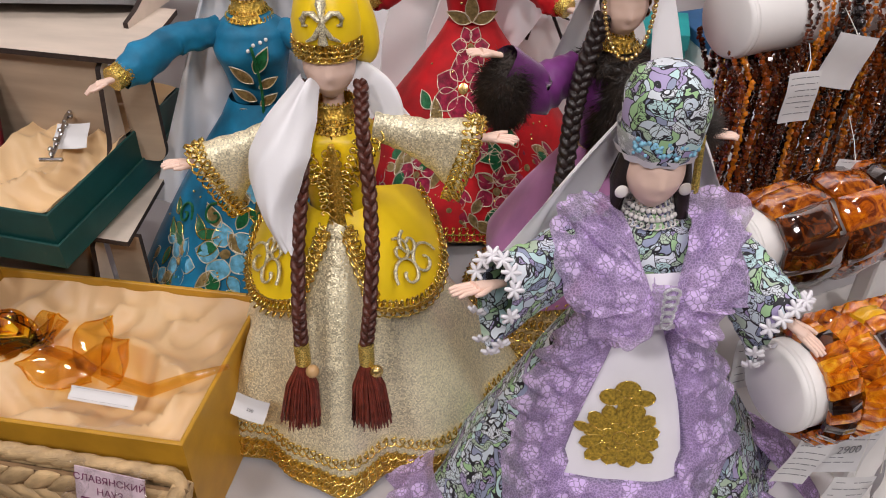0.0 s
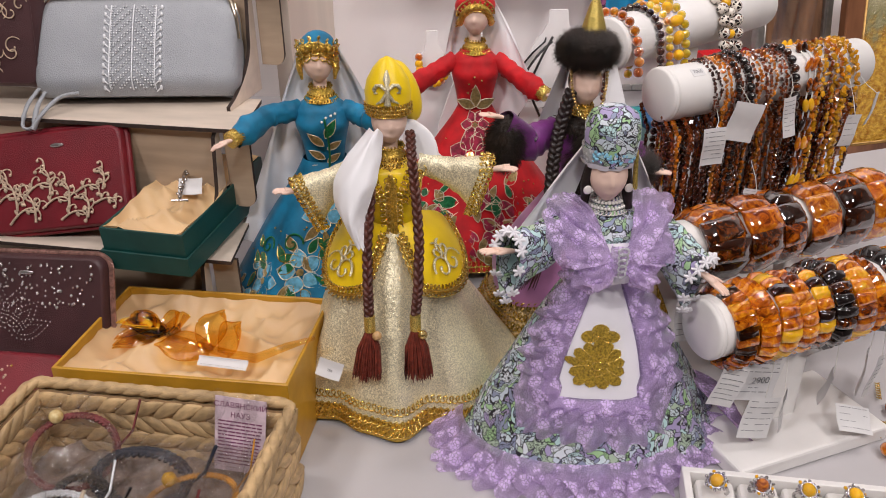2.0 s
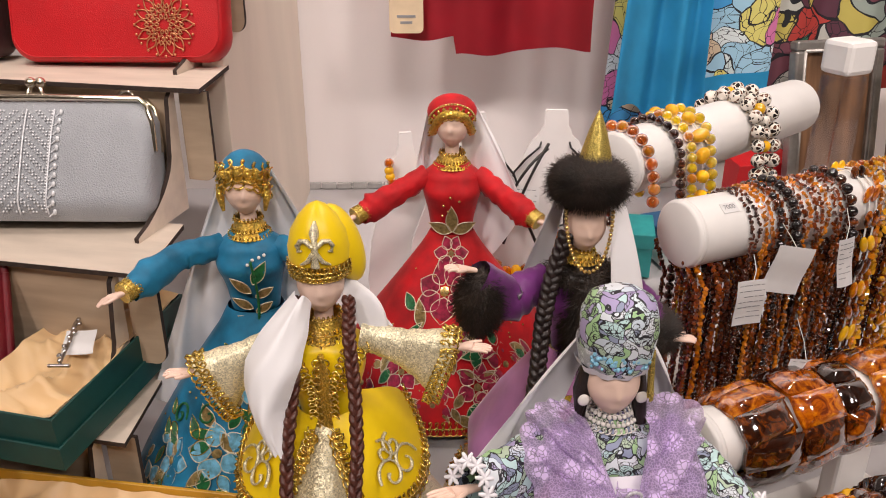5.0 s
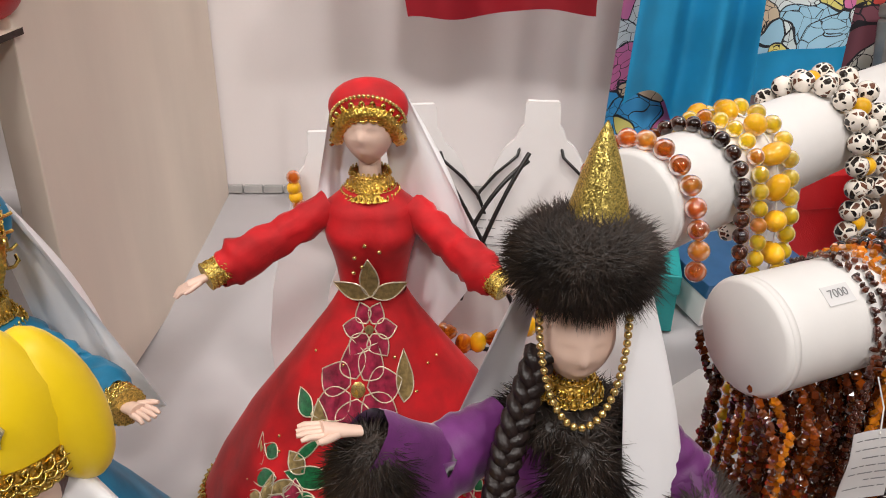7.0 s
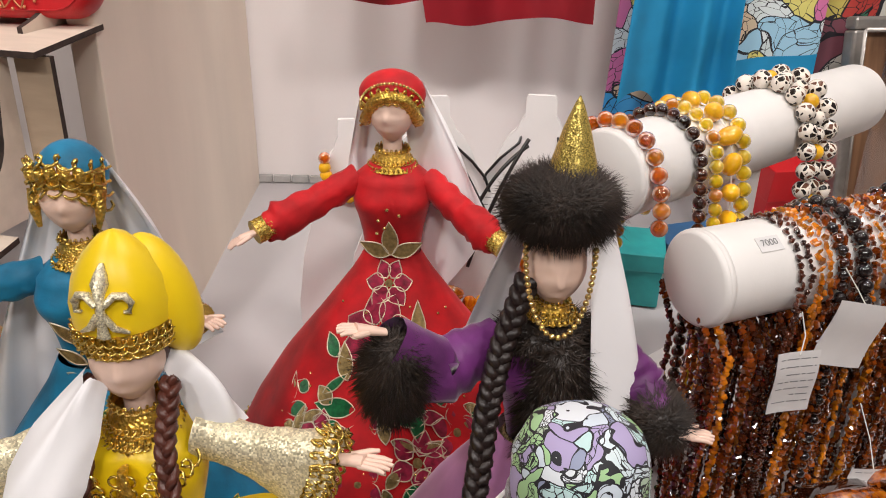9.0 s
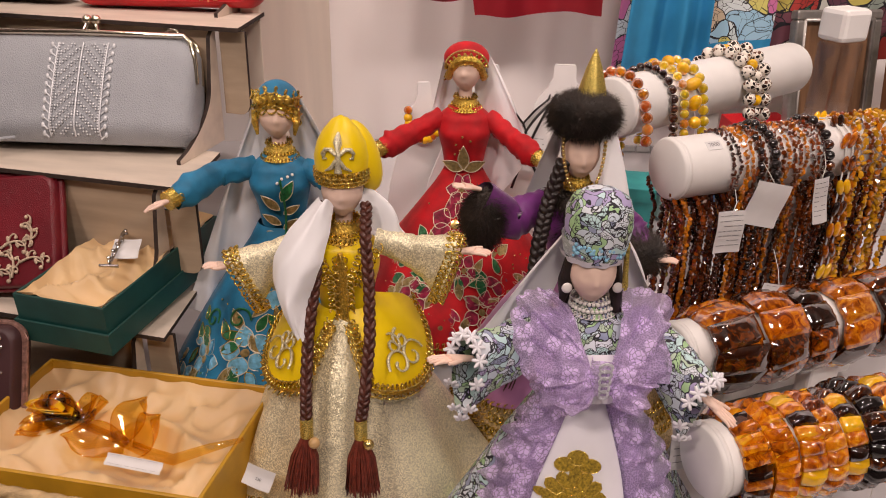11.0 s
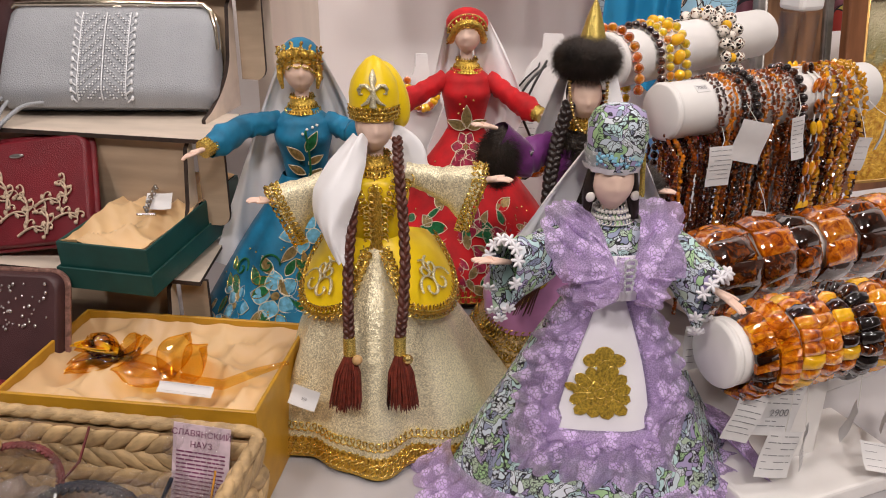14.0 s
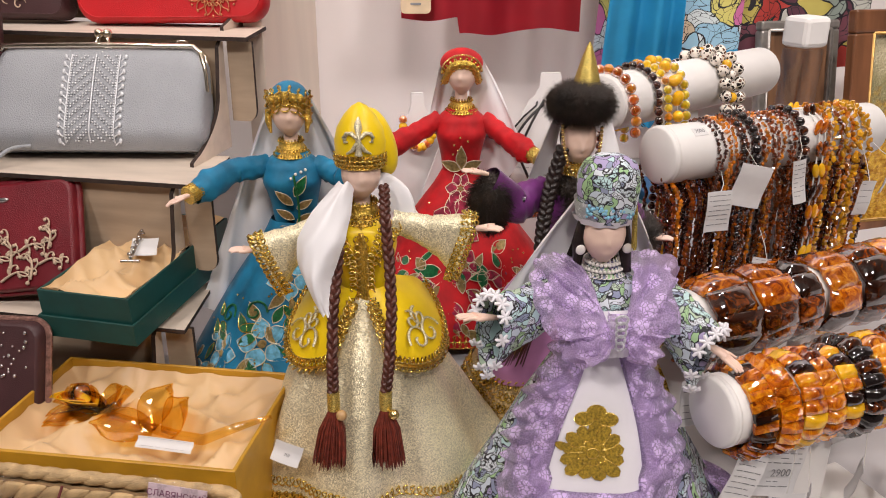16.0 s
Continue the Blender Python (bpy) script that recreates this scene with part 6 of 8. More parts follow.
def petal(b, base, way, up, ln, wd, curl, mat, th=0.0009):
    base, d, u = Vector(base), Vector(way).normalized(), Vector(up).normalized()
    s = d.cross(u).normalized()
    u = s.cross(d)
    top = []
    for j in range(9):
        t = j / 8
        w = wd * (0.22 + 0.78 * math.sin(math.pi * (0.04 + 0.66 * t))) * math.sqrt(max(0.03, 1 - t ** 5))
        row = []
        for i in range(9):
            q = 2 * i / 8 - 1
            row.append(base + d * ln * t * (1 - 0.10 * q * q) + s * w * q * 0.5 + u * (curl * ln * (t ** 2) + 0.20 * wd * q * q - 0.05 * wd + 0.010 * wd * math.sin(9 * q)))
        top.append(row)
    b.grid(top, mat)
    b.grid([[p - u * th for p in r] for r in top], mat)
    rim = [r[0] for r in top] + top[-1] + [r[-1] for r in reversed(top)]
    b.tube([p - u * th * 0.5 for p in rim], th * 0.75, mat, 5)


def yellow_box():
    m = pose(-0.2395, 0.4075, 0.001, 0, 0, -9.5)
    t = thing("gift_box", "open mustard card gift box lined with cream organza", "box", m)
    b = Build()
    open_box(b, 0.205, 0.138, 0.087, 0.003, OCHRECARD)
    b.link("tray", t)
    b = Build()
    lining(b, 0.198, 0.131, 0.079, 0.020, 3.0, LINING)
    b.link("lining", t, label="crumpled cream organza lining")
    # rose: bloom on one side, leaves in the middle, stem with a twig end
    r = thing("amber_rose", "rose of amber coloured glass lying in the yellow box", "ornament", m @ pose(0, 0, 0.067))
    b = Build()
    for i in range(13):
        petal(b, (-0.036 - 0.0012 * i, 0.006 + 0.003 * math.sin(i * 2.1), 0.005 + 0.0011 * i), (-1, 0.55 * math.sin(i * 2.3), 0.06 + 0.07 * (i % 4)), (0, 0.2 * math.cos(i * 1.7), 1), 0.036 - 0.0012 * i + 0.005 * (i % 3), 0.021, 0.22 - 0.20 * (i % 3), BUTTER if i in (7, 11) else ROSEGLASS, 0.0007)
    for way, ln, wd in (((0.9, 0.30, 0.28), 0.034, 0.028), ((0.85, -0.25, 0.20), 0.030, 0.026), ((0.7, 0.65, 0.45), 0.028, 0.026)):
        petal(b, (-0.044, 0.006, 0.006), way, (0, 0, 1), ln, wd, 0.30, ROSEGLASS, 0.0007)
    b.link("bloom", r)
    b = Build()
    for base, way, ln, wd, curl in (((0.012, -0.012, 0.005), (-0.85, -0.40, 0.62), 0.044, 0.030, -0.45), ((0.010, -0.010, 0.006), (0.15, 0.55, 0.85), 0.038, 0.040, -0.15),
                                    ((0.028, -0.016, 0.006), (0.45, 0.25, 0.85), 0.036, 0.036, 0.10)):
        petal(b, base, way, (-0.3, -0.5, 0.8), ln, wd, curl, ROSEGLASS, 0.0007)
    b.link("leaves", r)
    b = Build()
    b.tube([(-0.044, 0.008, 0.007), (-0.018, 0.000, 0.008), (0.012, -0.010, 0.008), (0.034, -0.018, 0.009), (0.060, -0.026, 0.013), (0.086, -0.020, 0.023), (0.110, -0.012, 0.029)], [0.003, 0.0032, 0.0038, 0.0044, 0.0042, 0.0034, 0.0016], ROSEGLASS, 10)
    b.link("stem", r)
    return m


def green_box():
    m = frame_of((-0.2710, 0.5415, 0.128), (0.966, -0.26, 0.0), (0, -0.07, 1))
    t = thing("gift_box", "small dark green gift box standing in its own lid", "box", m)
    b = Build()
    open_box(b, 0.089, 0.178, 0.020, 0.002, GREENCARD)
    b.link("lid", t)
    b = Build()
    open_box(b, 0.084, 0.172, 0.040, 0.002, GREENCARD)
    ob = b.link("tray", t)
    ob.location = (0, 0, 0.0025)
    b = Build()
    lining(b, 0.080, 0.168, 0.041, 0.014, 8.0, LINING, 40, 60)
    b.link("lining", t, label="crumpled cream organza lining")
    r = thing("rose_pin", "small amber rose pin with silver stem in the green box", "ornament", m @ pose(-0.004, 0.008, 0.0475, 0, 0, 20))
    b = Build()
    pts = [(0.004, 0.044, 0.012), (0.003, 0.020, 0.008), (0.000, 0.000, 0.007), (0.003, -0.025, 0.007), (0.004, -0.054, 0.006)]
    b.tube(pts, [0.0020, 0.0016, 0.0018, 0.0016, 0.0012], SILVER, 8)
    for k in range(15):
        b.ball((0.0025 + 0.0012 * (-1) ** k, 0.036 - 0.0062 * k, 0.0080), (0.0019, 0.0024, 0.0016), SILVER, 8, 6)
    b.ball((0.010, 0.018, 0.010), (0.0045, 0.0025, 0.0016), SILVER, 8, 6)
    b.tube([(-0.004, -0.054, 0.006), (0.012, -0.056, 0.006)], 0.0014, SILVER, 6)
    b.ball((0.004, 0.040, 0.014), (0.0068, 0.0068, 0.0052), SILVER, 12, 8)
    b.ball((0.004, 0.034, 0.013), (0.0045, 0.0045, 0.0045), SILVER, 12, 8)
    b.link("stem", r, label="silver stem")
    b = Build()
    for i in range(7):
        petal(b, (0.004, 0.046, 0.013), (math.cos(i * 0.9), 0.6 + math.sin(i * 0.9), 0.7), (0, 0, 1), 0.018, 0.016, 0.3, BUTTER if i % 3 == 0 else ROSEGLASS)
    b.link("bloom", r, label="amber glass bloom")
    return m


ybox = yellow_box()
gbox = green_box()


# ---------- price tags ----------
def lettering(name, text, size, m, mat, parent):
    cu = bpy.data.curves.new(name, "FONT")
    cu.body, cu.size, cu.align_x, cu.align_y, cu.extrude = text, size, "CENTER", "CENTER", 0.00005
    tmp = bpy.data.objects.new(name, cu)
    scene.collection.objects.link(tmp)
    me = bpy.data.meshes.new_from_object(tmp.evaluated_get(bpy.context.evaluated_depsgraph_get()))
    bpy.data.objects.remove(tmp)
    me.materials.clear()
    me.materials.append(mat)
    ob = new(name, me)
    ob.matrix_world = m
    ob.parent = parent
    return ob


def price_tag(m, w, h, text="", lines=6, string=None, seed=0, label="", mat=None):
    """A paper tag in local x and z that faces local -y; its print is bars, with a price where one can be read."""
    t = thing("price_tag", label or ("white paper price tag with printed lines on a thread" if string else "white paper price tag with printed lines"), "tag", m, "price tags")
    rng = random.Random(seed)
    b = Build()
    rows = [[(w * (i / 6 - 0.5), 0.0012 * math.sin(i * 0.5 + seed) + 0.0008 * math.cos(j + seed), h * (0.5 - j / 6)) for i in range(7)] for j in range(7)]
    b.grid(rows, mat or PAPER)
    b.grid([[(x, y + 0.0003, z) for x, y, z in r] for r in rows], mat or PAPER)
    b.link("card", t, smooth=True)
    surf = lambda x, z: 0.0012 * math.sin((x / w + 0.5) * 3 + seed) + 0.0008 * math.cos((0.5 - z / h) * 6 + seed) - 0.00035
    if lines:
        b = Build()
        for i in range(lines):
            z = h * (0.40 - 0.72 * i / max(1, lines - 1))
            x0 = -w * 0.42
            while x0 < w * 0.38:
                ln = rng.uniform(0.08, 0.34) * w
                x1 = min(w * 0.42, x0 + ln)
                if not (text and abs(z + h * 0.05) < h * 0.12) and rng.random() < 0.85:
                    o, s = len(b.v), b.slot(INK)
                    hh = h * 0.008
                    b.v += [(x0, surf(x0, z), z - hh), (x1, surf(x1, z), z - hh), (x1, surf(x1, z), z + hh), (x0, surf(x0, z), z + hh)]
                    b.f.append((o, o + 1, o + 2, o + 3))
                    b.m.append(s)
                x0 = x1 + w * 0.04
        if b.f:
            b.link("print", t, label="grey printed lines")
    if text:
        ob = lettering("price", text, h * 0.19, Matrix(), INK, None)
        ob.parent, ob.matrix_basis = t, pose(w * 0.02, surf(0.0, 0) - 0.0010, -h * 0.05, 90)
    if string:
        b = Build()
        inv = m.inverted()
        p0, p1 = Vector((0, 0, h * 0.46)), inv @ Vector(string)
        mid = p0.lerp(p1, 0.5) + Vector((0.003, 0, -0.002))
        b.tube([p0, mid, p1], 0.00035, THREAD, 4)
        b.link("thread", t)
    return t


# on necklaces, bracelets and boxes
price_tag(frame_of((0.246, 0.524, 0.209), (0.95, 0.28, 0.03), (0.08, 0, 1)), 0.024, 0.038, "", 7, (0.252, 0.545, 0.240), 1)
price_tag(frame_of((0.281, 0.546, 0.226), (0.93, 0.30, -0.22), (0.25, 0, 1)), 0.034, 0.040, "", 0, (0.275, 0.560, 0.262), 2)
price_tag(frame_of((0.332, 0.560, 0.226), (0.92, 0.30, 0.15), (-0.12, 0, 1)), 0.014, 0.042, "", 8, (0.338, 0.585, 0.262), 3)
price_tag(frame_of((0.285, 0.500, 0.163), (0.9, 0.3, -0.25), (0.2, 0.3, 1)), 0.034, 0.020, "", 4, (0.29, 0.535, 0.19), 4)
price_tag(frame_of((0.405, 0.575, 0.205), (0.9, 0.35, -0.15), (0.2, 0, 1)), 0.022, 0.034, "", 5, (0.412, 0.61, 0.25), 5)
price_tag(frame_of((0.432, 0.590, 0.222), (0.6, 0.75, -0.15), (0.2, 0, 1)), 0.024, 0.036, "", 0, (0.43, 0.63, 0.25), 6)
price_tag(frame_of((0.211, 0.321, 0.076), (0.9, 0.25, -0.35), (0.30, 0.1, 0.95)), 0.026, 0.040, "", 7, (0.217, 0.33, 0.114), 7)
price_tag(frame_of((0.241, 0.332, 0.076), (0.95, 0.22, -0.16), (0.14, 0.05, 1)), 0.036, 0.046, "2900", 9, (0.244, 0.343, 0.114), 8)
price_tag(frame_of((0.238, 0.315, 0.048), (0.95, 0.22, -0.2), (0.2, 0.1, 1)), 0.030, 0.040, "", 6, (0.252, 0.34, 0.111), 9)
price_tag(frame_of((0.261, 0.323, 0.048), (0.55, 0.8, 0.1), (0.05, 0.1, 1)), 0.020, 0.034, "", 6, (0.264, 0.343, 0.111), 10)
price_tag(frame_of((0.186, 0.366, 0.112), (0.9, 0.3, -0.12), (0.1, 0.2, 1)), 0.030, 0.036, "", 6, (0.2, 0.40, 0.14), 11)
price_tag(frame_of((0.309, 0.347, 0.054), (0.5, 0.85, 0.1), (0.2, -0.1, 1)), 0.018, 0.034, "", 5, (0.324, 0.37, 0.111), 12)
price_tag(frame_of((0.347, 0.36, 0.058), (0.5, 0.85, -0.2), (0.1, 0.1, 1)), 0.026, 0.040, "", 7, (0.36, 0.38, 0.111), 13)
price_tag(frame_of((0.364, 0.37, 0.046), (0.6, 0.75, -0.3), (0.2, 0.1, 1)), 0.024, 0.040, "", 7, (0.372, 0.385, 0.111), 14)
price_tag(frame_of((0.330, 0.330, 0.030), (0.9, 0.1, -0.3), (0.2, 0.8, 0.5)), 0.034, 0.024, "", 4, None, 15)
price_tag(frame_of((-0.121, 0.366, 0.072), (0.93, -0.2, -0.28), (0.28, 0.30, 0.9)), 0.022, 0.016, "250", 0, None, 16, "small white price tag pinned to the champagne skirt")
price_tag(ybox @ frame_of((0.034, -0.036, 0.080), (1, -0.05, 0), (0, 0.75, 0.66)), 0.044, 0.009, "", 2, None, 17, "narrow white tag on the amber rose")
price_tag(gbox @ frame_of((0.012, -0.010, 0.0525), (0.9, 0.42, 0), (-0.42, 0.88, 0.2)), 0.022, 0.026, "", 0, None, 18, "blank white tag tied to the rose pin")


# ---------- bar stands ----------
def bar_stand(near, way, length, r, post_s, base, label, z_base, foot=True):
    d = Vector((way[0], way[1], 0)).normalized()
    n = Vector(near)
    t = thing("bar_stand", label, "display stand")
    b = Build()
    m = frame_of(n, d, (0, 0, 1))
    prof = [(0.0, 0.0005), (r - 0.002, 0.0), (r, 0.002), (r, 0.012), (r, length - 0.002), (r - 0.002, length), (0.0, length)]
    b.grid([[m @ Vector((s, q * math.cos(a), q * math.sin(a))) for a in (2 * math.pi * k / 40 for k in range(40))] for q, s in prof], WHITEPLASTIC, close_u=True)
    b.link("bar", t)
    b = Build()
    b.lathe([(r - 0.0005, 0), (r + 0.0006, 0.0004), (r + 0.0006, 0.0034), (r - 0.0005, 0.0038)], WHITEPLASTIC, 40)
    ob = b.link("cap_rim", t)
    ob.matrix_world = m @ pose(0.003, 0, 0, 0, 90, 0)
    c = n + d * post_s
    hh = n.z - r * 0.6 - z_base
    slab("post", (0.034, 0.016, hh - 0.01), frame_of((c.x, c.y, z_base + 0.01 + (hh - 0.01) / 2), d, (0, 0, 1)), WHITEPLASTIC, 0.003, t)
    bc = c + Vector((-d.y, d.x, 0)) * base[2]
    slab("base", (base[0], base[1], 0.015), frame_of((bc.x, bc.y, z_base + 0.0082), d, (0, 0, 1)), WHITEPLASTIC, 0.0025, t)
    return m


bar4 = bar_stand((0.183, 0.330, 0.127), (0.945, 0.327), 0.24, 0.0258, 0.098, (0.160, 0.092, -0.008), "white leatherette bracelet bar on a low base, full of amber bangles", 0.0)
bar3 = bar_stand((0.188, 0.440, 0.142), (0.92, 0.39), 0.30, 0.0245, 0.16, (0.150, 0.090, 0.0), "white bracelet bar carrying broad amber cuffs", 0.004)
bar2 = bar_stand((0.195, 0.556, 0.252), (0.917, 0.40), 0.272, 0.0265, 0.14, (0.160, 0.10, 0.0), "white necklace bar hung with amber strings", 0.030)
bar1 = bar_stand((0.155, 0.618, 0.287), (0.760, 0.650), 0.305, 0.0275, 0.15, (0.150, 0.10, 0.02), "white necklace bar with beads and spotted strings", 0.045)


def bangle(m, s, width, r, pieces, mats, label, facets=(4, 5), seed=0, puff=0.006, tilt=0.0):
    """A bangle of polished pieces strung round a bar; local x runs along the bar."""
    rng = random.Random(seed)
    t = thing("bangle", label, "bracelet", m @ pose(s, 0, -0.003, 0, tilt, 0), "amber bangles")
    cache = {}
    b = Build()
    rows = [[(x, q * math.cos(a), q * math.sin(a)) for a in np.linspace(0, 2 * math.pi, 40, endpoint=False)]
            for x, q in ((-width * 0.46, r - 0.0022), (-width * 0.44, r + 0.0004), (width * 0.44, r + 0.0004), (width * 0.46, r - 0.0022))]
    b.grid(rows, mats[0], close_u=True, close_v=True)
    b.link("inner_band", t)
    for k in range(pieces):
        a = 2 * math.pi * k / pieces
        mt = mats[rng.randrange(len(mats))]
        key = (mt.name, k % 3)
        if key not in cache:
            b = Build()
            cw = 2 * math.pi * r / pieces * 0.53
            nu, nv = facets[0] + (k % 2), facets[1]
            rows = []
            for j in range(nv + 1):
                v = 2 * j / nv - 1
                row = []
                for i in range(nu + 1):
                    u = 2 * i / nu - 1
                    hgt = puff * (1 - abs(u) ** 4.5) ** 0.5 * (1 - abs(v) ** 3.0) ** 0.5 * (1 + rng.uniform(-0.12, 0.12))
                    row.append((v * width / 2 * (1.05 - 0.05 * abs(u)), u * cw, hgt))
                rows.append(row)
            b.grid(rows, mt)
            b.grid([[(x, y, -0.0025) for x, y, z in rows[0]], [(x, y, -0.0025) for x, y, z in rows[-1]]], mt)
            rim = rows[0] + [q[-1] for q in rows[1:]] + rows[-1][::-1][1:] + [q[0] for q in rows[::-1][1:-1]]
            b.grid([rim, [(x, y, -0.0025) for x, y, z in rim]], mt, close_u=True)
            ob = b.link("amber_piece", t, smooth=facets[0] > 4)
            cache[key] = ob.data
        else:
            ob = new("amber_piece", cache[key])
            ob.parent = t
        ob.matrix_basis = Euler((a, 0, 0)).to_matrix().to_4x4() @ Matrix.Translation((0, 0, r)) @ pose(0, 0, rng.uniform(-0.0006, 0.0008), rng.uniform(-5, 5), rng.uniform(-6, 6), rng.uniform(-6, 6))
    return t


for s, w, r, n, mats, lab, fc, pf in (
        (0.034, 0.021, 0.0290, 26, [HONEY, COGNAC, HONEY, COGNAC, CHERRY], "cognac amber bangle of faceted pieces on the white bar", (3, 3), 0.006),
        (0.055, 0.018, 0.0300, 24, [HONEY, COGNAC, HONEY], "reddish amber bangle with cut facets", (3, 3), 0.006),
        (0.075, 0.019, 0.0305, 20, [HONEY, BUTTER, CHERRY, HONEY], "mixed amber bangle with butterscotch and dark squares", (5, 4), 0.005),
        (0.094, 0.016, 0.0300, 20, [HONEY, HONEY, COGNAC], "honey amber bangle of smooth squares", (5, 4), 0.005),
        (0.111, 0.015, 0.0295, 20, [HONEY, BUTTER, CHERRY], "striped amber bangle with dark and butter pieces", (5, 4), 0.005),
        (0.129, 0.019, 0.0305, 20, [BLACKAMBER, BLACKAMBER, CHERRY], "black amber bangle of twisted beads", (5, 5), 0.007),
        (0.152, 0.022, 0.0310, 18, [HONEY, BUTTER, HONEY, COGNAC], "wide honey amber bangle with squares", (5, 4), 0.005),
        (0.171, 0.015, 0.0295, 20, [HONEY, COGNAC], "orange amber bangle of flat pieces", (3, 3), 0.005),
        (0.196, 0.020, 0.0300, 14, [BLACKAMBER, CHERRY], "dark cherry amber bangle", (5, 5), 0.007),
        (0.219, 0.022, 0.0300, 13, [BUTTER, HONEY, COGNAC], "butterscotch and brown striped bangle", (5, 4), 0.005)):
    bangle(bar4, s - 0.010, w, r + 0.001, n, mats, lab, fc, int(s * 1000), pf, -4 + 8 * ((s * 77) % 1))
for s, w, r, n, mats, lab in (
        (0.042, 0.046, 0.0310, 9, [COGNAC, CHERRY, COGNAC, CHERRY], "broad cuff of cloudy cognac amber slabs"),
        (0.088, 0.040, 0.0320, 9, [COGNAC, COGNAC, CHERRY, HONEY], "broad cuff of translucent brown amber slabs"),
        (0.124, 0.026, 0.0300, 9, [CHERRY, COGNAC], "dark amber cuff with cut slabs"),
        (0.164, 0.036, 0.0310, 9, [HONEY, CHERRY, COGNAC], "honey and cherry amber cuff"),
        (0.205, 0.036, 0.0315, 9, [CHERRY, COGNAC, CHERRY], "dark cherry amber cuff"),
        (0.245, 0.034, 0.0310, 9, [HONEY, COGNAC], "honey amber cuff with big slabs")):
    bangle(bar3, s, w, r, n, mats, lab, (6, 6), int(s * 900), 0.0060, -3 + 6 * ((s * 53) % 1))


# ---------- necklaces ----------
def drop_path(m, s, r, low, low_back, sway, n=16, spread=0.0):
    """Over the bar at s: front end, up, over, down behind; in world places."""
    pts = [m @ Vector((s + sway - spread, -r - 0.004, -low * (1 - k / 6) - 0.001)) for k in range(6)]
    pts += [m @ Vector((s, r * math.cos(a), r * math.sin(a))) for a in np.linspace(math.pi, 0, n)]
    pts += [m @ Vector((s + sway * 0.5 + spread, r + 0.004, -low_back * (k + 1) / 6)) for k in range(6)]
    return pts


def along(pts, step):
    pts = [Vector(p) for p in pts]
    out, acc = [pts[0]], 0.0
    for p, q in zip(pts, pts[1:]):
        d = (q - p).length
        while acc + step <= d:
            acc += step
            out.append(p.lerp(q, acc / d))
        acc -= d
    return out


def chip_string(m, s, r, kind, low, label, size, seed, sway=0.0, spread=0.0, back=None, sharp=False):
    rng = random.Random(seed)
    b = Build()
    for p in along(drop_path(m, s, r + size * 0.7, low, back or low * 0.95, sway, spread=spread), size * 1.15):
        e = Euler((rng.uniform(0, 3), rng.uniform(0, 3), rng.uniform(0, 3))).to_matrix()
        q = Vector((rng.gauss(0, 1), rng.gauss(0, 1), rng.gauss(0, 1))) * size * 0.22
        b.ball(p + q, (size * rng.uniform(0.7, 1.25), size * rng.uniform(0.55, 0.9), size * rng.uniform(0.35, 0.65)), CHIPS[kind], 5, 3 if sharp else 4, e)
    return b.link("necklace", smooth=not sharp, label=label, category="necklace", group="amber necklaces")


LABELS = {"dark": "string of dark brown amber beads over the bar", "honey": "string of honey amber chips over the bar", "cognac": "string of cognac amber chips over the bar", "yellow": "string of yellow amber slivers over the bar"}
rng = random.Random(21)
s = 0.048
kinds = ["dark", "dark", "honey", "honey", "cognac", "cognac", "dark", "cognac", "cognac", "honey", "cognac", "cognac", "honey", "cognac", "cognac", "dark"]
for i, k in enumerate(kinds):
    chip_string(bar2, s, 0.0265, k, rng.uniform(0.16, 0.21), LABELS[k], 0.0024 if k == "dark" else 0.0029, 100 + i, rng.uniform(-0.012, 0.004), rng.uniform(0, 0.006), None, k != "dark")
    s += 0.0066
for i, k in enumerate(["honey", "yellow", "cognac", "yellow", "honey", "yellow", "yellow", "yellow"]):
    chip_string(bar2, 0.186 + 0.0078 * i, 0.0265, k, rng.uniform(0.12, 0.19), LABELS[k], 0.0042, 200 + i, rng.uniform(-0.008, 0.004), 0.004, None, True)
# strings that hang thick below the bar, in front of it
for i in range(104):
    k = ["cognac", "dark", "cognac", "dark", "honey", "dark", "cognac", "dark", "cognac", "dark", "dark"][i % 11]
    b = Build()
    rr = random.Random(400 + i)
    sx, yy = 0.002 + 0.00245 * i, -0.026 + 0.046 * (i % 4) / 3 - 0.006 * rr.random()
    size, long = rr.uniform(0.0019, 0.0028), rr.uniform(0.0165, 0.0205)
    pts = [bar2 @ Vector((sx + 0.0022 * math.sin(j * 0.7 + i), yy + (0.004 * j / 9 if j else 0.018), -0.020 - long * j)) for j in range(10)]
    for p in along(pts, size * 1.35):
        b.ball(p + Vector((rr.gauss(0, 0.0005), rr.gauss(0, 0.0005), 0)), (size * rr.uniform(0.9, 1.4), size, size * rr.uniform(0.7, 1.1)), CHIPS[k], 5, 3, Euler((rr.uniform(0, 3), rr.uniform(0, 3), 0)).to_matrix())
    b.link("necklace", smooth=False, label="long string of star cut amber hanging below the bar", category="necklace", group="amber necklaces")


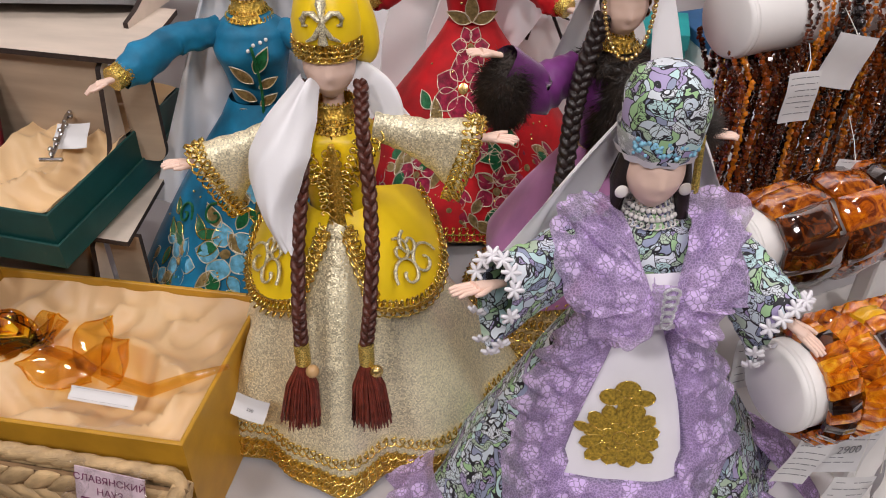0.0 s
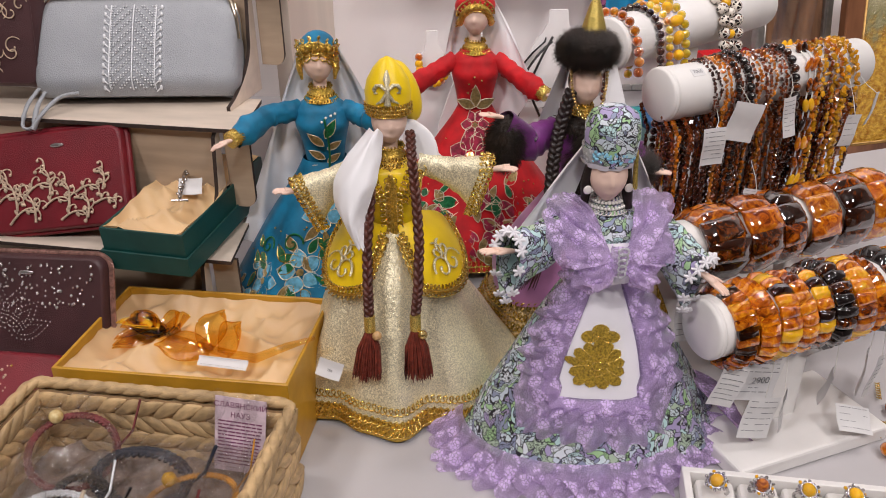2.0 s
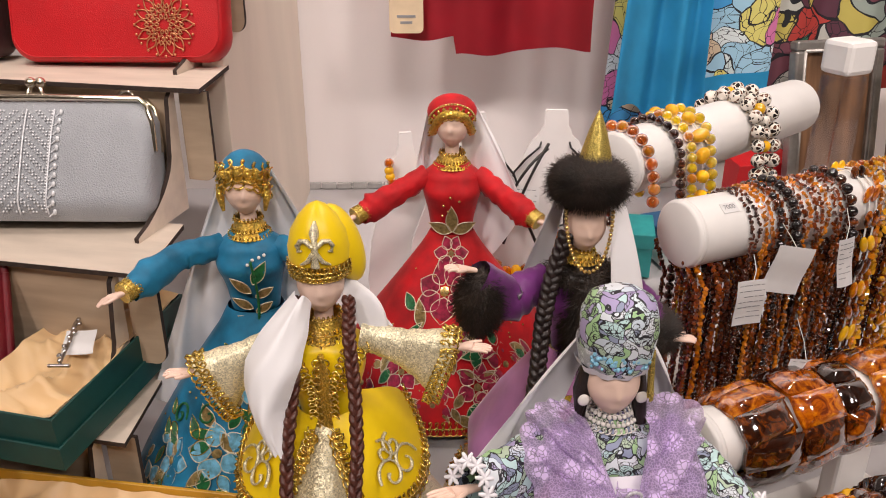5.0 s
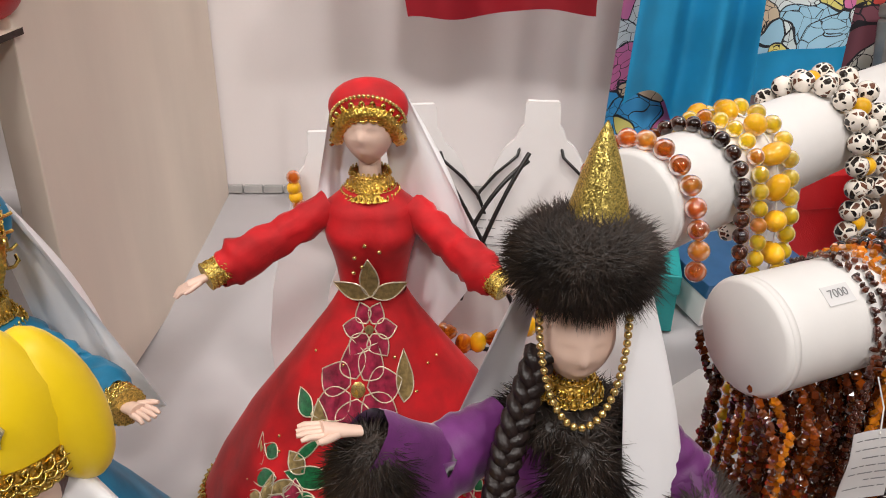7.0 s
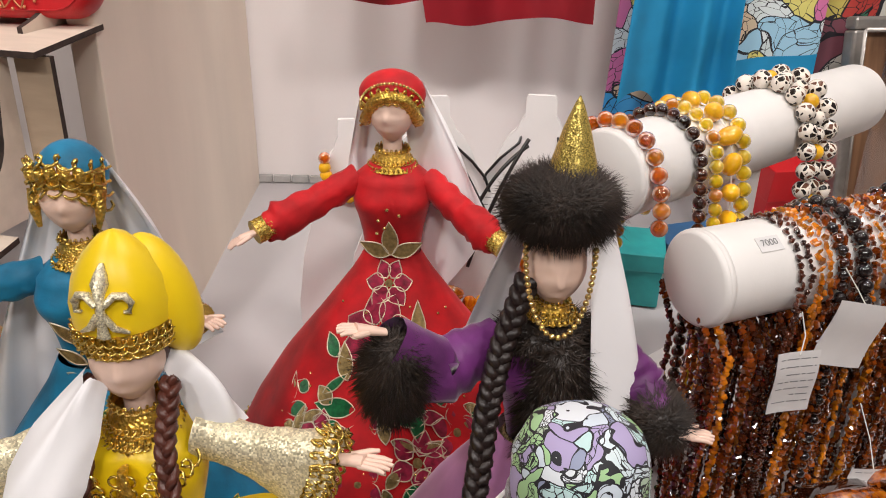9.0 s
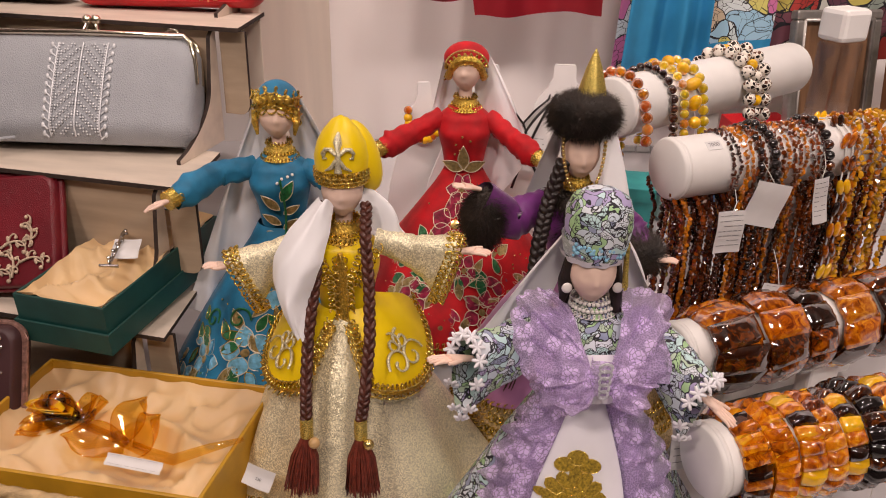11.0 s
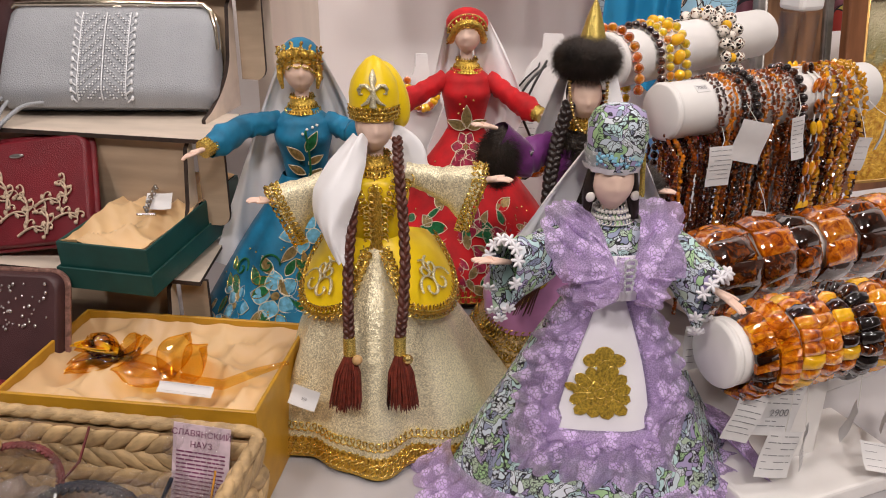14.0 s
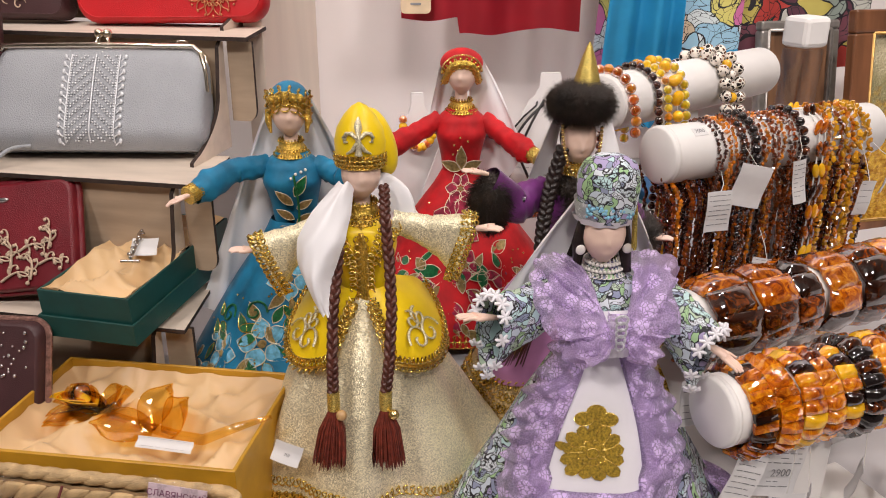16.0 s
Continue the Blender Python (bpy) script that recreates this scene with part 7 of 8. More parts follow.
def bead_string(m, s, r, bead, mats, low, label, back=None, sway=0.0, squeeze=1.0, step=2.06, low_stretch=None):
    t = thing("necklace", label, "necklace", None, "bead necklaces")
    path = drop_path(m, s, r + bead * 0.9, low, back or low, sway)
    b = Build()
    b.tube(path, 0.0005, THREAD, 4)
    b.link("thread", t)
    cache = {}
    for i, p in enumerate(along(path, bead * step * squeeze)):
        mt = mats[i % len(mats)]
        if mt.name not in cache:
            b = Build()
            b.ball((0, 0, 0), (bead, bead, bead * squeeze), mt, 16, 10)
            ob = b.link("bead", t)
            cache[mt.name] = ob.data
        else:
            ob = new("bead", cache[mt.name])
            ob.parent = t
        ob.matrix_basis = Matrix.Translation(p) @ pose(0, 0, 0, 37 * i % 360, 61 * i % 360, 0)
    return t


bead_string(bar1, 0.008, 0.0275, 0.0052, [COGNACBEAD, HONEYBEAD, COGNACBEAD], 0.022, "string of round cognac amber beads on the bar", 0.05)
bead_string(bar1, 0.050, 0.0275, 0.0042, [CHERRY], 0.19, "long string of dark cherry amber beads", 0.08)
bead_string(bar1, 0.066, 0.0275, 0.0044, [LEMON, HONEYBEAD, LEMON, LEMON], 0.17, "string of small honey amber beads", 0.08)
bead_string(bar1, 0.080, 0.0275, 0.0060, [BUTTER], 0.16, "string of butterscotch amber ovals", 0.05, 0, 1.45)
bead_string(bar1, 0.094, 0.0275, 0.0050, [LEMON], 0.10, "string of clear lemon amber beads", 0.06)
for k in range(3):
    bead_string(bar1, 0.170 + 0.0132 * k, 0.0275, (0.0066, 0.0058, 0.0072)[k], [LEO, LEO, LEO] if k != 1 else [LEO, BUTTER, LEO], 0.13, "string of spotted black and white ceramic beads", 0.08)
bead_string(bar2, 0.076, 0.0265, 0.0032, [CHERRY, BLACKAMBER], 0.16, "string of faceted dark beads over the bar", 0.14)
bead_string(bar2, 0.090, 0.0265, 0.0044, [BLACKAMBER], 0.030, "short string of large black beads", 0.04)
bead_string(bar2, 0.150, 0.0265, 0.0046, [BLACKAMBER, CHERRY], 0.030, "short string of large dark beads", 0.04)
# amber ovals on a thread
for s, dz in ((0.172, 0.0), (0.180, -0.02)):
    t = thing("necklace", "thin cord necklace with flat amber ovals", "necklace", None, "bead necklaces")
    path = drop_path(bar2, s, 0.0285, 0.15, 0.12, -0.004)
    b = Build()
    b.tube(path, 0.0008, THREAD, 5)
    b.link("cord", t)
    for i, p in enumerate(along(path, 0.021)):
        b = Build()
        b.ball((0, 0, 0), (0.0042, 0.0026, 0.0078), [HONEY, CHERRY, BUTTER, COGNAC][i % 4], 12, 8)
        b.link("oval", t).matrix_basis = Matrix.Translation(p + Vector((0, -0.002, 0))) @ pose(0, 0, 0, 0, 20 * (i % 3) - 20, 25)
lab = thing("price_sticker", "small white paper sticker with a price on the bar", "sticker", bar2 @ pose(0.034, -0.0148, 0.0221, -56, 0, 0))
slab("paper", (0.015, 0.0003, 0.009), Matrix(), PAPER, 0.0, lab).matrix_basis = Matrix()
ob = lettering("price_figure", "7000", 0.0055, Matrix(), INK, None)
ob.parent, ob.matrix_basis = lab, pose(0, -0.0004, 0.0005, 90, 0, 0)


# ---------- necklace busts by the wall ----------
# white leatherette greyed: the busts' shade by the wall is in the colour
BUSTSHADE = material("shaded_white_leatherette", (0.72, 0.70, 0.69), 0.5, var=0.03, scale=30, bump=0.08, bscale=900)


def bust(x, y, lean, label, top=0.286, wide=1.0):
    z0 = table_z(y)
    hgt = top - z0
    half = [(0.070, 0.0), (0.075, 0.25), (0.066, 0.45), (0.052, 0.60), (0.038, 0.74), (0.029, 0.83), (0.024, 0.865), (0.018, 0.885), (0.0155, 0.915), (0.0125, 0.93), (0.0120, 0.99), (0.0105, 1.0)]
    out = [(p, hgt * q) for p, q in half] + [(-p, hgt * q) for p, q in reversed(half)]
    out = [(p[0] * wide, p[1]) for p in out]
    m = pose(x, y, z0 + 0.002, -4, 0, lean)
    t = thing("necklace_bust", label, "display stand", m, "necklace busts")
    b = Build()
    b.prism(out, 0.006, Matrix(), BUSTSHADE)
    b.link("front_board", t)
    b = Build()
    b.prism([(0.0, 0.0), (0.07, 0.0), (0.0, hgt * 0.7)], 0.004, pose(0, 0.006, 0, 0, 0, 90), WHITEPLASTIC)
    b.link("strut", t)
    return m, hgt


for x, y, lean in ((0.053, 0.775, 8), (0.134, 0.785, -6)):
    m, hgt = bust(x, y, lean, "white leatherette necklace bust standing against the wall")
    for j, (mat, wd, lw, pend) in enumerate(((BLACKCORD, 0.0012, 0.50, COGNAC),)):
        t = thing("necklace", "black leather cord necklace with amber pendant on a bust", "necklace", m, "cord necklaces")
        b = Build()
        path = [(-0.012 - 0.002 * j, 0.008, hgt * 0.90)] + [(-0.016 - 0.030 * math.sin(k * 0.5), -0.003, hgt * (0.84 - (0.84 - lw) * k / 6)) for k in range(7)]
        path += [(0.0, -0.004, hgt * (lw - 0.03))] + [(-p[0], p[1], p[2]) for p in reversed(path)]
        b.tube(path, wd, mat, 6)
        b.link("cord", t)
        b = Build()
        b.ball((0, -0.007, hgt * (lw - 0.08)), (0.011, 0.005, 0.014), pend, 14, 10)
        b.link("pendant", t, label="polished amber pendant")
m, hgt = bust(-0.018, 0.790, 10, "small white necklace bust holding a yellow amber string", 0.262, 0.6)
t = thing("necklace", "string of yellow and brown amber on a small bust", "necklace", m, "bead necklaces")
for i in range(15):
    b = Build()
    a = math.radians(200 + 140 * i / 14)
    b.ball((0.020 * math.cos(a) * (1 + 0.4 * math.sin(math.pi * i / 14)), -0.006, hgt * 0.86 + 0.034 * math.sin(a) * math.sin(math.pi * i / 14) ** 0.5), 0.0052, BUTTER if i % 3 else COGNACBEAD, 12, 8)
    b.link("bead", t)
price_tag(frame_of((0.100, 0.768, 0.196), (0.98, 0.05, -0.08), (0.06, 0.2, 1)), 0.034, 0.040, "", 6, (0.100, 0.772, 0.235), 31)
# loose cords between the busts
for a, c, d in (((0.062, 0.762, 0.262), (0.095, 0.752, 0.205), (0.118, 0.760, 0.150)), ((0.124, 0.768, 0.262), (0.098, 0.750, 0.225), (0.080, 0.752, 0.160)), ((0.124, 0.770, 0.256), (0.088, 0.752, 0.235), (0.076, 0.752, 0.180))):
    b = Build()
    pts = [Vector(a) * (1 - u) ** 2 + Vector(c) * 2 * u * (1 - u) + Vector(d) * u * u for u in np.linspace(0, 1, 14)]
    b.tube(pts, 0.0016, BLACKCORD, 6)
    b.link("leather_cord", label="black leather cord hanging between the busts", category="cord", group="cord necklaces")
t = thing("necklace", "amber slab necklace on black wire between the busts", "necklace")
b = Build()
b.tube([(0.055, 0.745, 0.150), (0.075, 0.735, 0.132), (0.100, 0.735, 0.130), (0.128, 0.742, 0.145)], 0.0018, BLACKCORD, 6)
b.link("wire", t)
for i, (x, z, mt) in enumerate(((0.064, 0.145, COGNAC), (0.082, 0.136, HONEY), (0.092, 0.137, BUTTER), (0.110, 0.140, COGNAC), (0.126, 0.150, BUTTER))):
    b = Build()
    b.ball((x, 0.733, z), (0.014 if mt is COGNAC else 0.006, 0.005, 0.008), mt, 12, 8)
    b.link("slab", t)


# ---------- scarves ----------
def scarf(name, label, fn, mat, nu=70, nv=30, hem=None):
    """A hanging scarf given by a function of u and v; hem: another material for its lowest band."""
    b = Build()
    rows = [[fn(i / nu, j / nv) for i in range(nu + 1)] for j in range(nv + 1)]
    k = nv - 2 if hem else nv
    for dy in (0.0, 0.0012):
        at = [[(p[0], p[1] + dy, p[2]) for p in r] for r in rows]
        b.grid(at[:k + 1], mat)
        if hem:
            b.grid(at[k:], hem)
    return b.link(name, label=label, category="scarf")


def fold(u, v, n, amp, seed):
    """Depth of hanging folds, deeper towards the hem."""
    return amp * (0.6 + 0.6 * v) * (math.sin(n * u + 1.2 * v + seed) + 0.6 * noise.noise(Vector((n * 0.6 * u, 2 * v, seed))))


scarf("scarf", "crimson voile scarf hanging on the wall", lambda u, v: (-0.036 + 0.240 * u + 0.006 * math.sin(v * 5), 0.985 + 0.010 * math.sin(9 * u + 2 * v) + 0.006 * math.sin(23 * u), 0.80 - (0.80 - (0.330 if u < 0.32 else 0.304 + 0.014 * u)) * v - 0.003 * v * math.sin(14 * u)), REDSCARF)
scarf("scarf", "sky blue voile scarf hanging in soft folds", lambda u, v: (0.262 + 0.068 * u - 0.036 * v * (1 - u), 0.945 + fold(u, v, 15, 0.008, 0.4), 0.80 - (0.575 - 0.035 * math.sin(6 * u + 0.5)) * v), SKYSCARF)
scarf("scarf", "patchwork print scarf with a sky blue hem", lambda u, v: (0.312 + 0.104 * u, 0.968 + fold(u, v, 9, 0.004, 2.0), 0.80 - (0.555 - 0.012 * u) * v), PATCHSCARF, 70, 30, SKYSCARF)
scarf("scarf", "grey, red and black patchwork print scarf hanging behind", lambda u, v: (0.402 + 0.20 * u, 0.990 + fold(u, v, 14, 0.007, 1.0), 0.80 - (0.555 + 0.02 * math.sin(5 * u)) * v), print_material("grey_patchwork_print", [(0.30, 0.36, 0.32), (0.45, 0.05, 0.04), (0.10, 0.03, 0.05), (0.5, 0.5, 0.45), (0.05, 0.2, 0.12), (0.50, 0.42, 0.1), (0.16, 0.05, 0.07)], scale=30, width=0.03, warp=0.03, fine=2.6))
scarf("scarf", "patchwork scarf edge hanging beside the blue voile", lambda u, v: (0.250 + 0.09 * u - 0.034 * v, 0.985 + 0.006 * math.sin(9 * u), 0.80 - 0.62 * v), PATCHSCARF, 30, 30)
t = thing("scarf_label", "small beige paper label pinned to the red scarf", "label", pose(-0.022, 0.966, 0.366, 0, 0, 0))
b = Build()
b.prism(rounded(0.040, 0.055, 0.006), 0.0006, Matrix(), material("beige_paper", (0.62, 0.48, 0.32), 0.7, var=0.1))
b.link("paper", t)
b = Build()
for k, w in enumerate((0.022, 0.014)):
    b.box((w, 0.0004, 0.0028), pose(0, -0.0004, -0.008 - 0.007 * k), INK)
b.link("print", t)


# ---------- post, boards and pictures behind ----------
t = thing("acrylic_post", "clear acrylic display post wrapped in white at its top", "display stand", pose(0.470, 0.888, table_z(0.888), 0, 0, 24))
b = Build()
hz = 0.304 - table_z(0.888)
b.box((0.038, 0.034, hz), Matrix.Translation((0, 0, hz / 2)), ACRYLIC, 0.002)
b.link("post", t)
b = Build()
b.box((0.042, 0.040, 0.038), Matrix.Translation((0, 0, hz + 0.021)), WHITEPLASTIC, 0.006)
b.link("cap", t, label="white wrapped cap")
def picture(m, w, h, fw, framemat, inner, art, label):
    t = thing("picture", label, "picture", m)
    for x, z, sx, sz in ((0, h / 2 - fw / 2, w, fw), (0, -h / 2 + fw / 2, w, fw), (-w / 2 + fw / 2, 0, fw, h - 2 * fw), (w / 2 - fw / 2, 0, fw, h - 2 * fw)):
        b = Build()
        b.box((sx, 0.016, sz), Matrix.Translation((x, 0, z)), framemat, 0.003)
        b.link("frame_side", t)
    b = Build()
    o = rounded(w - 2 * fw, h - 2 * fw, 0.001, 1)
    b.tube([(x, -0.006, z) for x, z in o + [o[0]]], 0.0028, inner, 6)
    b.link("inner_moulding", t)
    b = Build()
    b.box((w - 2 * fw, 0.004, h - 2 * fw), Matrix.Translation((0, 0.003, 0)), art)
    b.link("canvas", t)
    return t


STEELFRAME = material("grey_metal_frame", (0.30, 0.28, 0.26), 0.35, 0.6, var=0.2, scale=60)
BROWNART = material("brown_smeared_panel", (0.06, 0.026, 0.014), 0.45, second=(0.32, 0.17, 0.09), scale=14, stretch=(5, 5, 0.6), coat=0.1)


def amber_landscape(name):
    """A pale painted sky over dark trees, strewn with golden chips towards its foot."""
    m = material(name, (0.34, 0.13, 0.010), 0.2, second=(0.74, 0.45, 0.06), scale=130, coat=0.5, bump=0.9, bscale=330, kind="cells")
    nt = m.node_tree
    n = nt.nodes.new
    p = nt.nodes["Principled BSDF"]
    chips = p.inputs["Base Color"].links[0].from_socket
    co, sx, ns, ad, rp, mx = n("ShaderNodeTexCoord"), n("ShaderNodeSeparateXYZ"), n("ShaderNodeTexNoise"), n("ShaderNodeMath"), n("ShaderNodeValToRGB"), n("ShaderNodeMix")
    nt.links.new(co.outputs["Object"], sx.inputs[0])
    ns.inputs["Scale"].default_value, ns.inputs["Detail"].default_value = 28, 5
    nt.links.new(co.outputs["Object"], ns.inputs["Vector"])
    ad.operation = "MULTIPLY_ADD"
    ad.inputs[1].default_value = 0.16
    nt.links.new(ns.outputs["Fac"], ad.inputs[0])
    nt.links.new(sx.outputs[2], ad.inputs[2])
    mx.data_type = "RGBA"
    el = rp.color_ramp.elements
    el.new(0.5)
    for e, q, c in zip(el, (0.08, 0.13, 0.19), ((0.10, 0.085, 0.03), (0.30, 0.27, 0.13), (0.56, 0.49, 0.31))):
        e.position, e.color = q, (*c, 1)
    nt.links.new(ad.outputs[0], rp.inputs[0])
    lt = n("ShaderNodeMapRange")
    lt.inputs[1].default_value, lt.inputs[2].default_value = 0.095, 0.125
    nt.links.new(ad.outputs[0], lt.inputs[0])
    nt.links.new(lt.outputs[0], mx.inputs["Factor"])
    nt.links.new(chips, mx.inputs["A"])
    nt.links.new(rp.outputs[0], mx.inputs["B"])
    nt.links.new(mx.outputs["Result"], p.inputs["Base Color"])
    return m


picture(frame_of((0.497, 0.945, 0.205), (0.97, 0.20, 0), (-0.02, 0.16, 1)), 0.120, 0.255, 0.012, STEELFRAME, STEELFRAME, BROWNART, "glossy brown smeared panel in a thin grey frame")
picture(frame_of((0.735, 0.945, 0.195), (0.97, 0.22, 0), (-0.03, 0.15, 1)), 0.380, 0.310, 0.030, WALNUT, GOLDFRAME, amber_landscape("amber_landscape"), "landscape strewn with golden amber chips in a dark gilt frame")


# ---------- wicker basket ----------
def basket():
    m = pose(-0.2665, 0.2415, 0.0015, 0, 0, -10.5)
    w, d, h = 0.226, 0.166, 0.084
    t = thing("basket", "rectangular woven water hyacinth basket full of bagged bracelets", "basket", m)
    b = Build()
    open_box(b, w - 0.012, d - 0.012, h - 0.004, 0.003, WICKERDARK)
    b.link("core", t)
    base = Build()
    rows = []
    for j in range(9):
        v = j / 8
        q = math.sin(math.pi * (0.04 + 0.92 * v)) ** 0.95
        rows.append([(0.0165 * (2 * v - 1), 0.0030 * q * math.sin(a), 0.0064 * q * math.cos(a) + 0.002 * math.sin(math.pi * v)) for a in (2 * math.pi * k / 9 for k in range(9))])
    base.grid(rows, WICKER, close_u=True)
    mesh = None
    rng = random.Random(12)
    for axis, ln, off, n in (("x", w, -d / 2, 14), ("x", w, d / 2, 14), ("y", d, -w / 2, 10), ("y", d, w / 2, 10)):
        for r in range(5):
            for k in range(n):
                for face in (0, 1):
                    if (face == 1 and r == 0) or (axis == "x" and off > 0 and face == 0 and r < 3):
                        continue
                    s = -ln / 2 + ln * (k + 0.5 + 0.25 * (r % 2)) / n
                    if abs(s) > ln / 2 - 0.004:
                        continue
                    s = max(-ln / 2 + 0.0145, min(ln / 2 - 0.0145, s))
                    inward = -math.copysign(1, off)
                    o = off + inward * (0.0 if face == 0 else 0.0095)
                    z = 0.009 + 0.0155 * r
                    tilt = (28 if r % 2 else -28) + rng.uniform(-6, 6)
                    p = pose(s, o, z, 0, tilt, 0) if axis == "x" else pose(o, s, z, 0, 0, 90) @ pose(0, 0, 0, 0, tilt, 0)
                    if mesh is None:
                        ob = base.link("strand", t)
                        mesh = ob.data
                    else:
                        ob = new("strand", mesh)
                        ob.parent = t
                    ob.matrix_basis = p @ pose(0, 0, 0, rng.uniform(-12, 12))
    b = Build()
    o = rounded(w, d, 0.010)
    for k in range(2):
        pts = []
        loop = along([(x, y, 0) for x, y in o + [o[0]]], 0.004)
        for i, p in enumerate(loop):
            a = i * 0.8 + math.pi * k
            pts.append((p.x * (1 - 0.02 + 0.010 * math.cos(a)), p.y * (1 - 0.02 + 0.012 * math.cos(a)), h + 0.0012 * math.sin(a)))
        b.tube(pts + [pts[0]], 0.0042, WICKER, 8)
    b.link("rim", t, label="twisted rim")
    return m


bk = basket()


def film_bag(m, w, h, seed, label):
    b = Build()
    rows = []
    rng = random.Random(int(seed * 10) + 3)
    n = 17
    for j in range(n + 1):
        rows.append([(w * (i / n - 0.5 + rng.uniform(-0.015, 0.015)), 0.014 * noise.noise(Vector((i * 0.30 + seed, j * 0.30, seed))) + 0.007 * abs(noise.noise(Vector((i * 0.8, j * 0.8, seed)))) + rng.uniform(-0.0012, 0.0012),
                      h * (j / n - 0.5 + rng.uniform(-0.015, 0.015))) for i in range(n + 1)])
    b.grid(rows, PLASTIC)
    return b.link("plastic_bag", smooth=False, label=label, category="bag", group="clear plastic bags", m=m)


def cord_bracelet(m, rx, ry, wire, mat, label, lean=0.2, strands=2, bead=None):
    t = thing("cord_bracelet", label, "bracelet", m, "cord bracelets")
    b = Build()
    ring = [Vector((rx * math.cos(a), ry * math.sin(a), lean * ry * math.sin(a))) for a in np.linspace(0, 2 * math.pi, 60)]
    nrm = [Vector((0, 0, 1))] * 60
    b.coil(ring, wire * 2.2, wire * 3.4, wire, mat, nrm, 6)
    b.tube(ring, wire * 1.6, mat, 7)
    b.link("band", t)
    b = Build()
    b.tube([(rx, 0, 0), (rx * 1.4, ry * 0.3, 0.012), (rx * 1.6, ry * 0.9, 0.030)], wire * 0.9, mat, 5)
    b.link("tie", t)
    if bead:
        b = Build()
        b.ball((-rx * 0.4, ry * 0.9, lean * ry + 0.004), 0.0058, bead, 14, 10)
        b.link("bead", t)
    return t


TIGER = material("tiger_eye", (0.45, 0.28, 0.08), 0.15, second=(0.8, 0.66, 0.35), scale=150, coat=0.8)
FILL = material("kraft_filler", (0.10, 0.065, 0.05), 0.4, second=(0.42, 0.33, 0.28), scale=55, bump=0.5, bscale=120)
b = Build()
b.grid([[(0.206 * (i / 30 - 0.5), 0.146 * (j / 20 - 0.5), 0.026 + 0.012 * noise.noise(Vector((i * 0.4, j * 0.4, 2)))) for i in range(31)] for j in range(21)], FILL)
b.link("bag_heap", label="heap of folded paper and bags in the basket", category="packaging", m=bk)
cord_bracelet(bk @ pose(-0.060, 0.040, 0.050, 12, 0, 15), 0.034, 0.026, 0.0011, WINECORD, "wine red macrame bracelet with a striped bead", 0.5, 2, TIGER)
cord_bracelet(bk @ pose(0.004, 0.026, 0.044, 10, 0, -4), 0.038, 0.020, 0.0017, NAVYCORD, "navy blue knotted macrame bracelet in a bag", 0.3)
cord_bracelet(bk @ pose(-0.036, -0.028, 0.048, 0, 10, 35), 0.028, 0.022, 0.0012, WHITECORD, "white cord bracelet in a clear bag", 0.3)
cord_bracelet(bk @ pose(-0.064, -0.046, 0.044, 0, 0, 10), 0.036, 0.018, 0.0016, material("cream_cord", (0.55, 0.45, 0.33), 0.6, var=0.2), "cream knotted cord bracelet", 0.2)
cord_bracelet(bk @ pose(0.052, 0.006, 0.046, 0, -6, 20), 0.034, 0.020, 0.0009, ORANGECORD, "thin orange cord bracelet with beads", 0.3, 2, BUTTER)
cord_bracelet(bk @ pose(0.070, -0.034, 0.044, 0, 0, 30), 0.028, 0.018, 0.0013, WINECORD, "dark wine knotted bracelet in a bag", 0.3)
for i, (x, y, z, rx, rz, w, h) in enumerate(((-0.040, -0.012, 0.062, -70, 30, 0.085, 0.075), (0.014, 0.020, 0.058, -62, -8, 0.100, 0.060), (0.056, -0.004, 0.060, -68, 18, 0.090, 0.080), (-0.062, 0.046, 0.062, -60, 5, 0.075, 0.07), (-0.02, -0.055, 0.060, -80, -20, 0.10, 0.06))):
    film_bag(bk @ pose(x, y, z, rx, 0, rz), w, h, i * 3.1, "clear plastic bag holding a bracelet")
for i, (x, y, z, rx, rz, w, h) in enumerate(((0.030, -0.040, 0.058, -76, 40, 0.085, 0.070), (-0.072, -0.020, 0.060, -66, -25, 0.070, 0.080), (0.074, 0.018, 0.056, -58, -14, 0.060, 0.060))):
    film_bag(bk @ pose(x, y, z, rx, 0, rz), w, h, 21 + i * 2.7, "empty crumpled clear plastic bag")
cord_bracelet(bk @ pose(-0.030, 0.002, 0.040, 0, 0, -30), 0.030, 0.016, 0.0014, BLACKCORD, "black knotted cord bracelet under the bags", 0.2)
cord_bracelet(bk @ pose(0.030, -0.026, 0.040, 0, 0, 12), 0.026, 0.015, 0.0012, WINECORD, "wine cord bracelet under a clear bag", 0.3)
# printed card in a bag against the basket's back
card = bk @ frame_of((0.072, 0.062, 0.064), (1, -0.04, -0.03), (0.03, 0.28, 1))
t = thing("info_card", "pink printed card in a clear bag standing in the basket", "card", card)
b = Build()
b.box((0.042, 0.0008, 0.062), None, CARDPINK)
b.link("card", t)
b = Build()
rng = random.Random(2)
for i in range(13):
    x0 = -0.018
    while x0 < 0.016:
        ln = rng.uniform(0.002, 0.006)
        b.box((min(ln, 0.018 - x0), 0.0003, 0.0010), Matrix.Translation((x0 + min(ln, 0.018 - x0) / 2, -0.0006, 0.011 - 0.0029 * i)), PURPLEINK)
        x0 += ln + 0.0008
b.link("print", t, label="lines of small plum print")
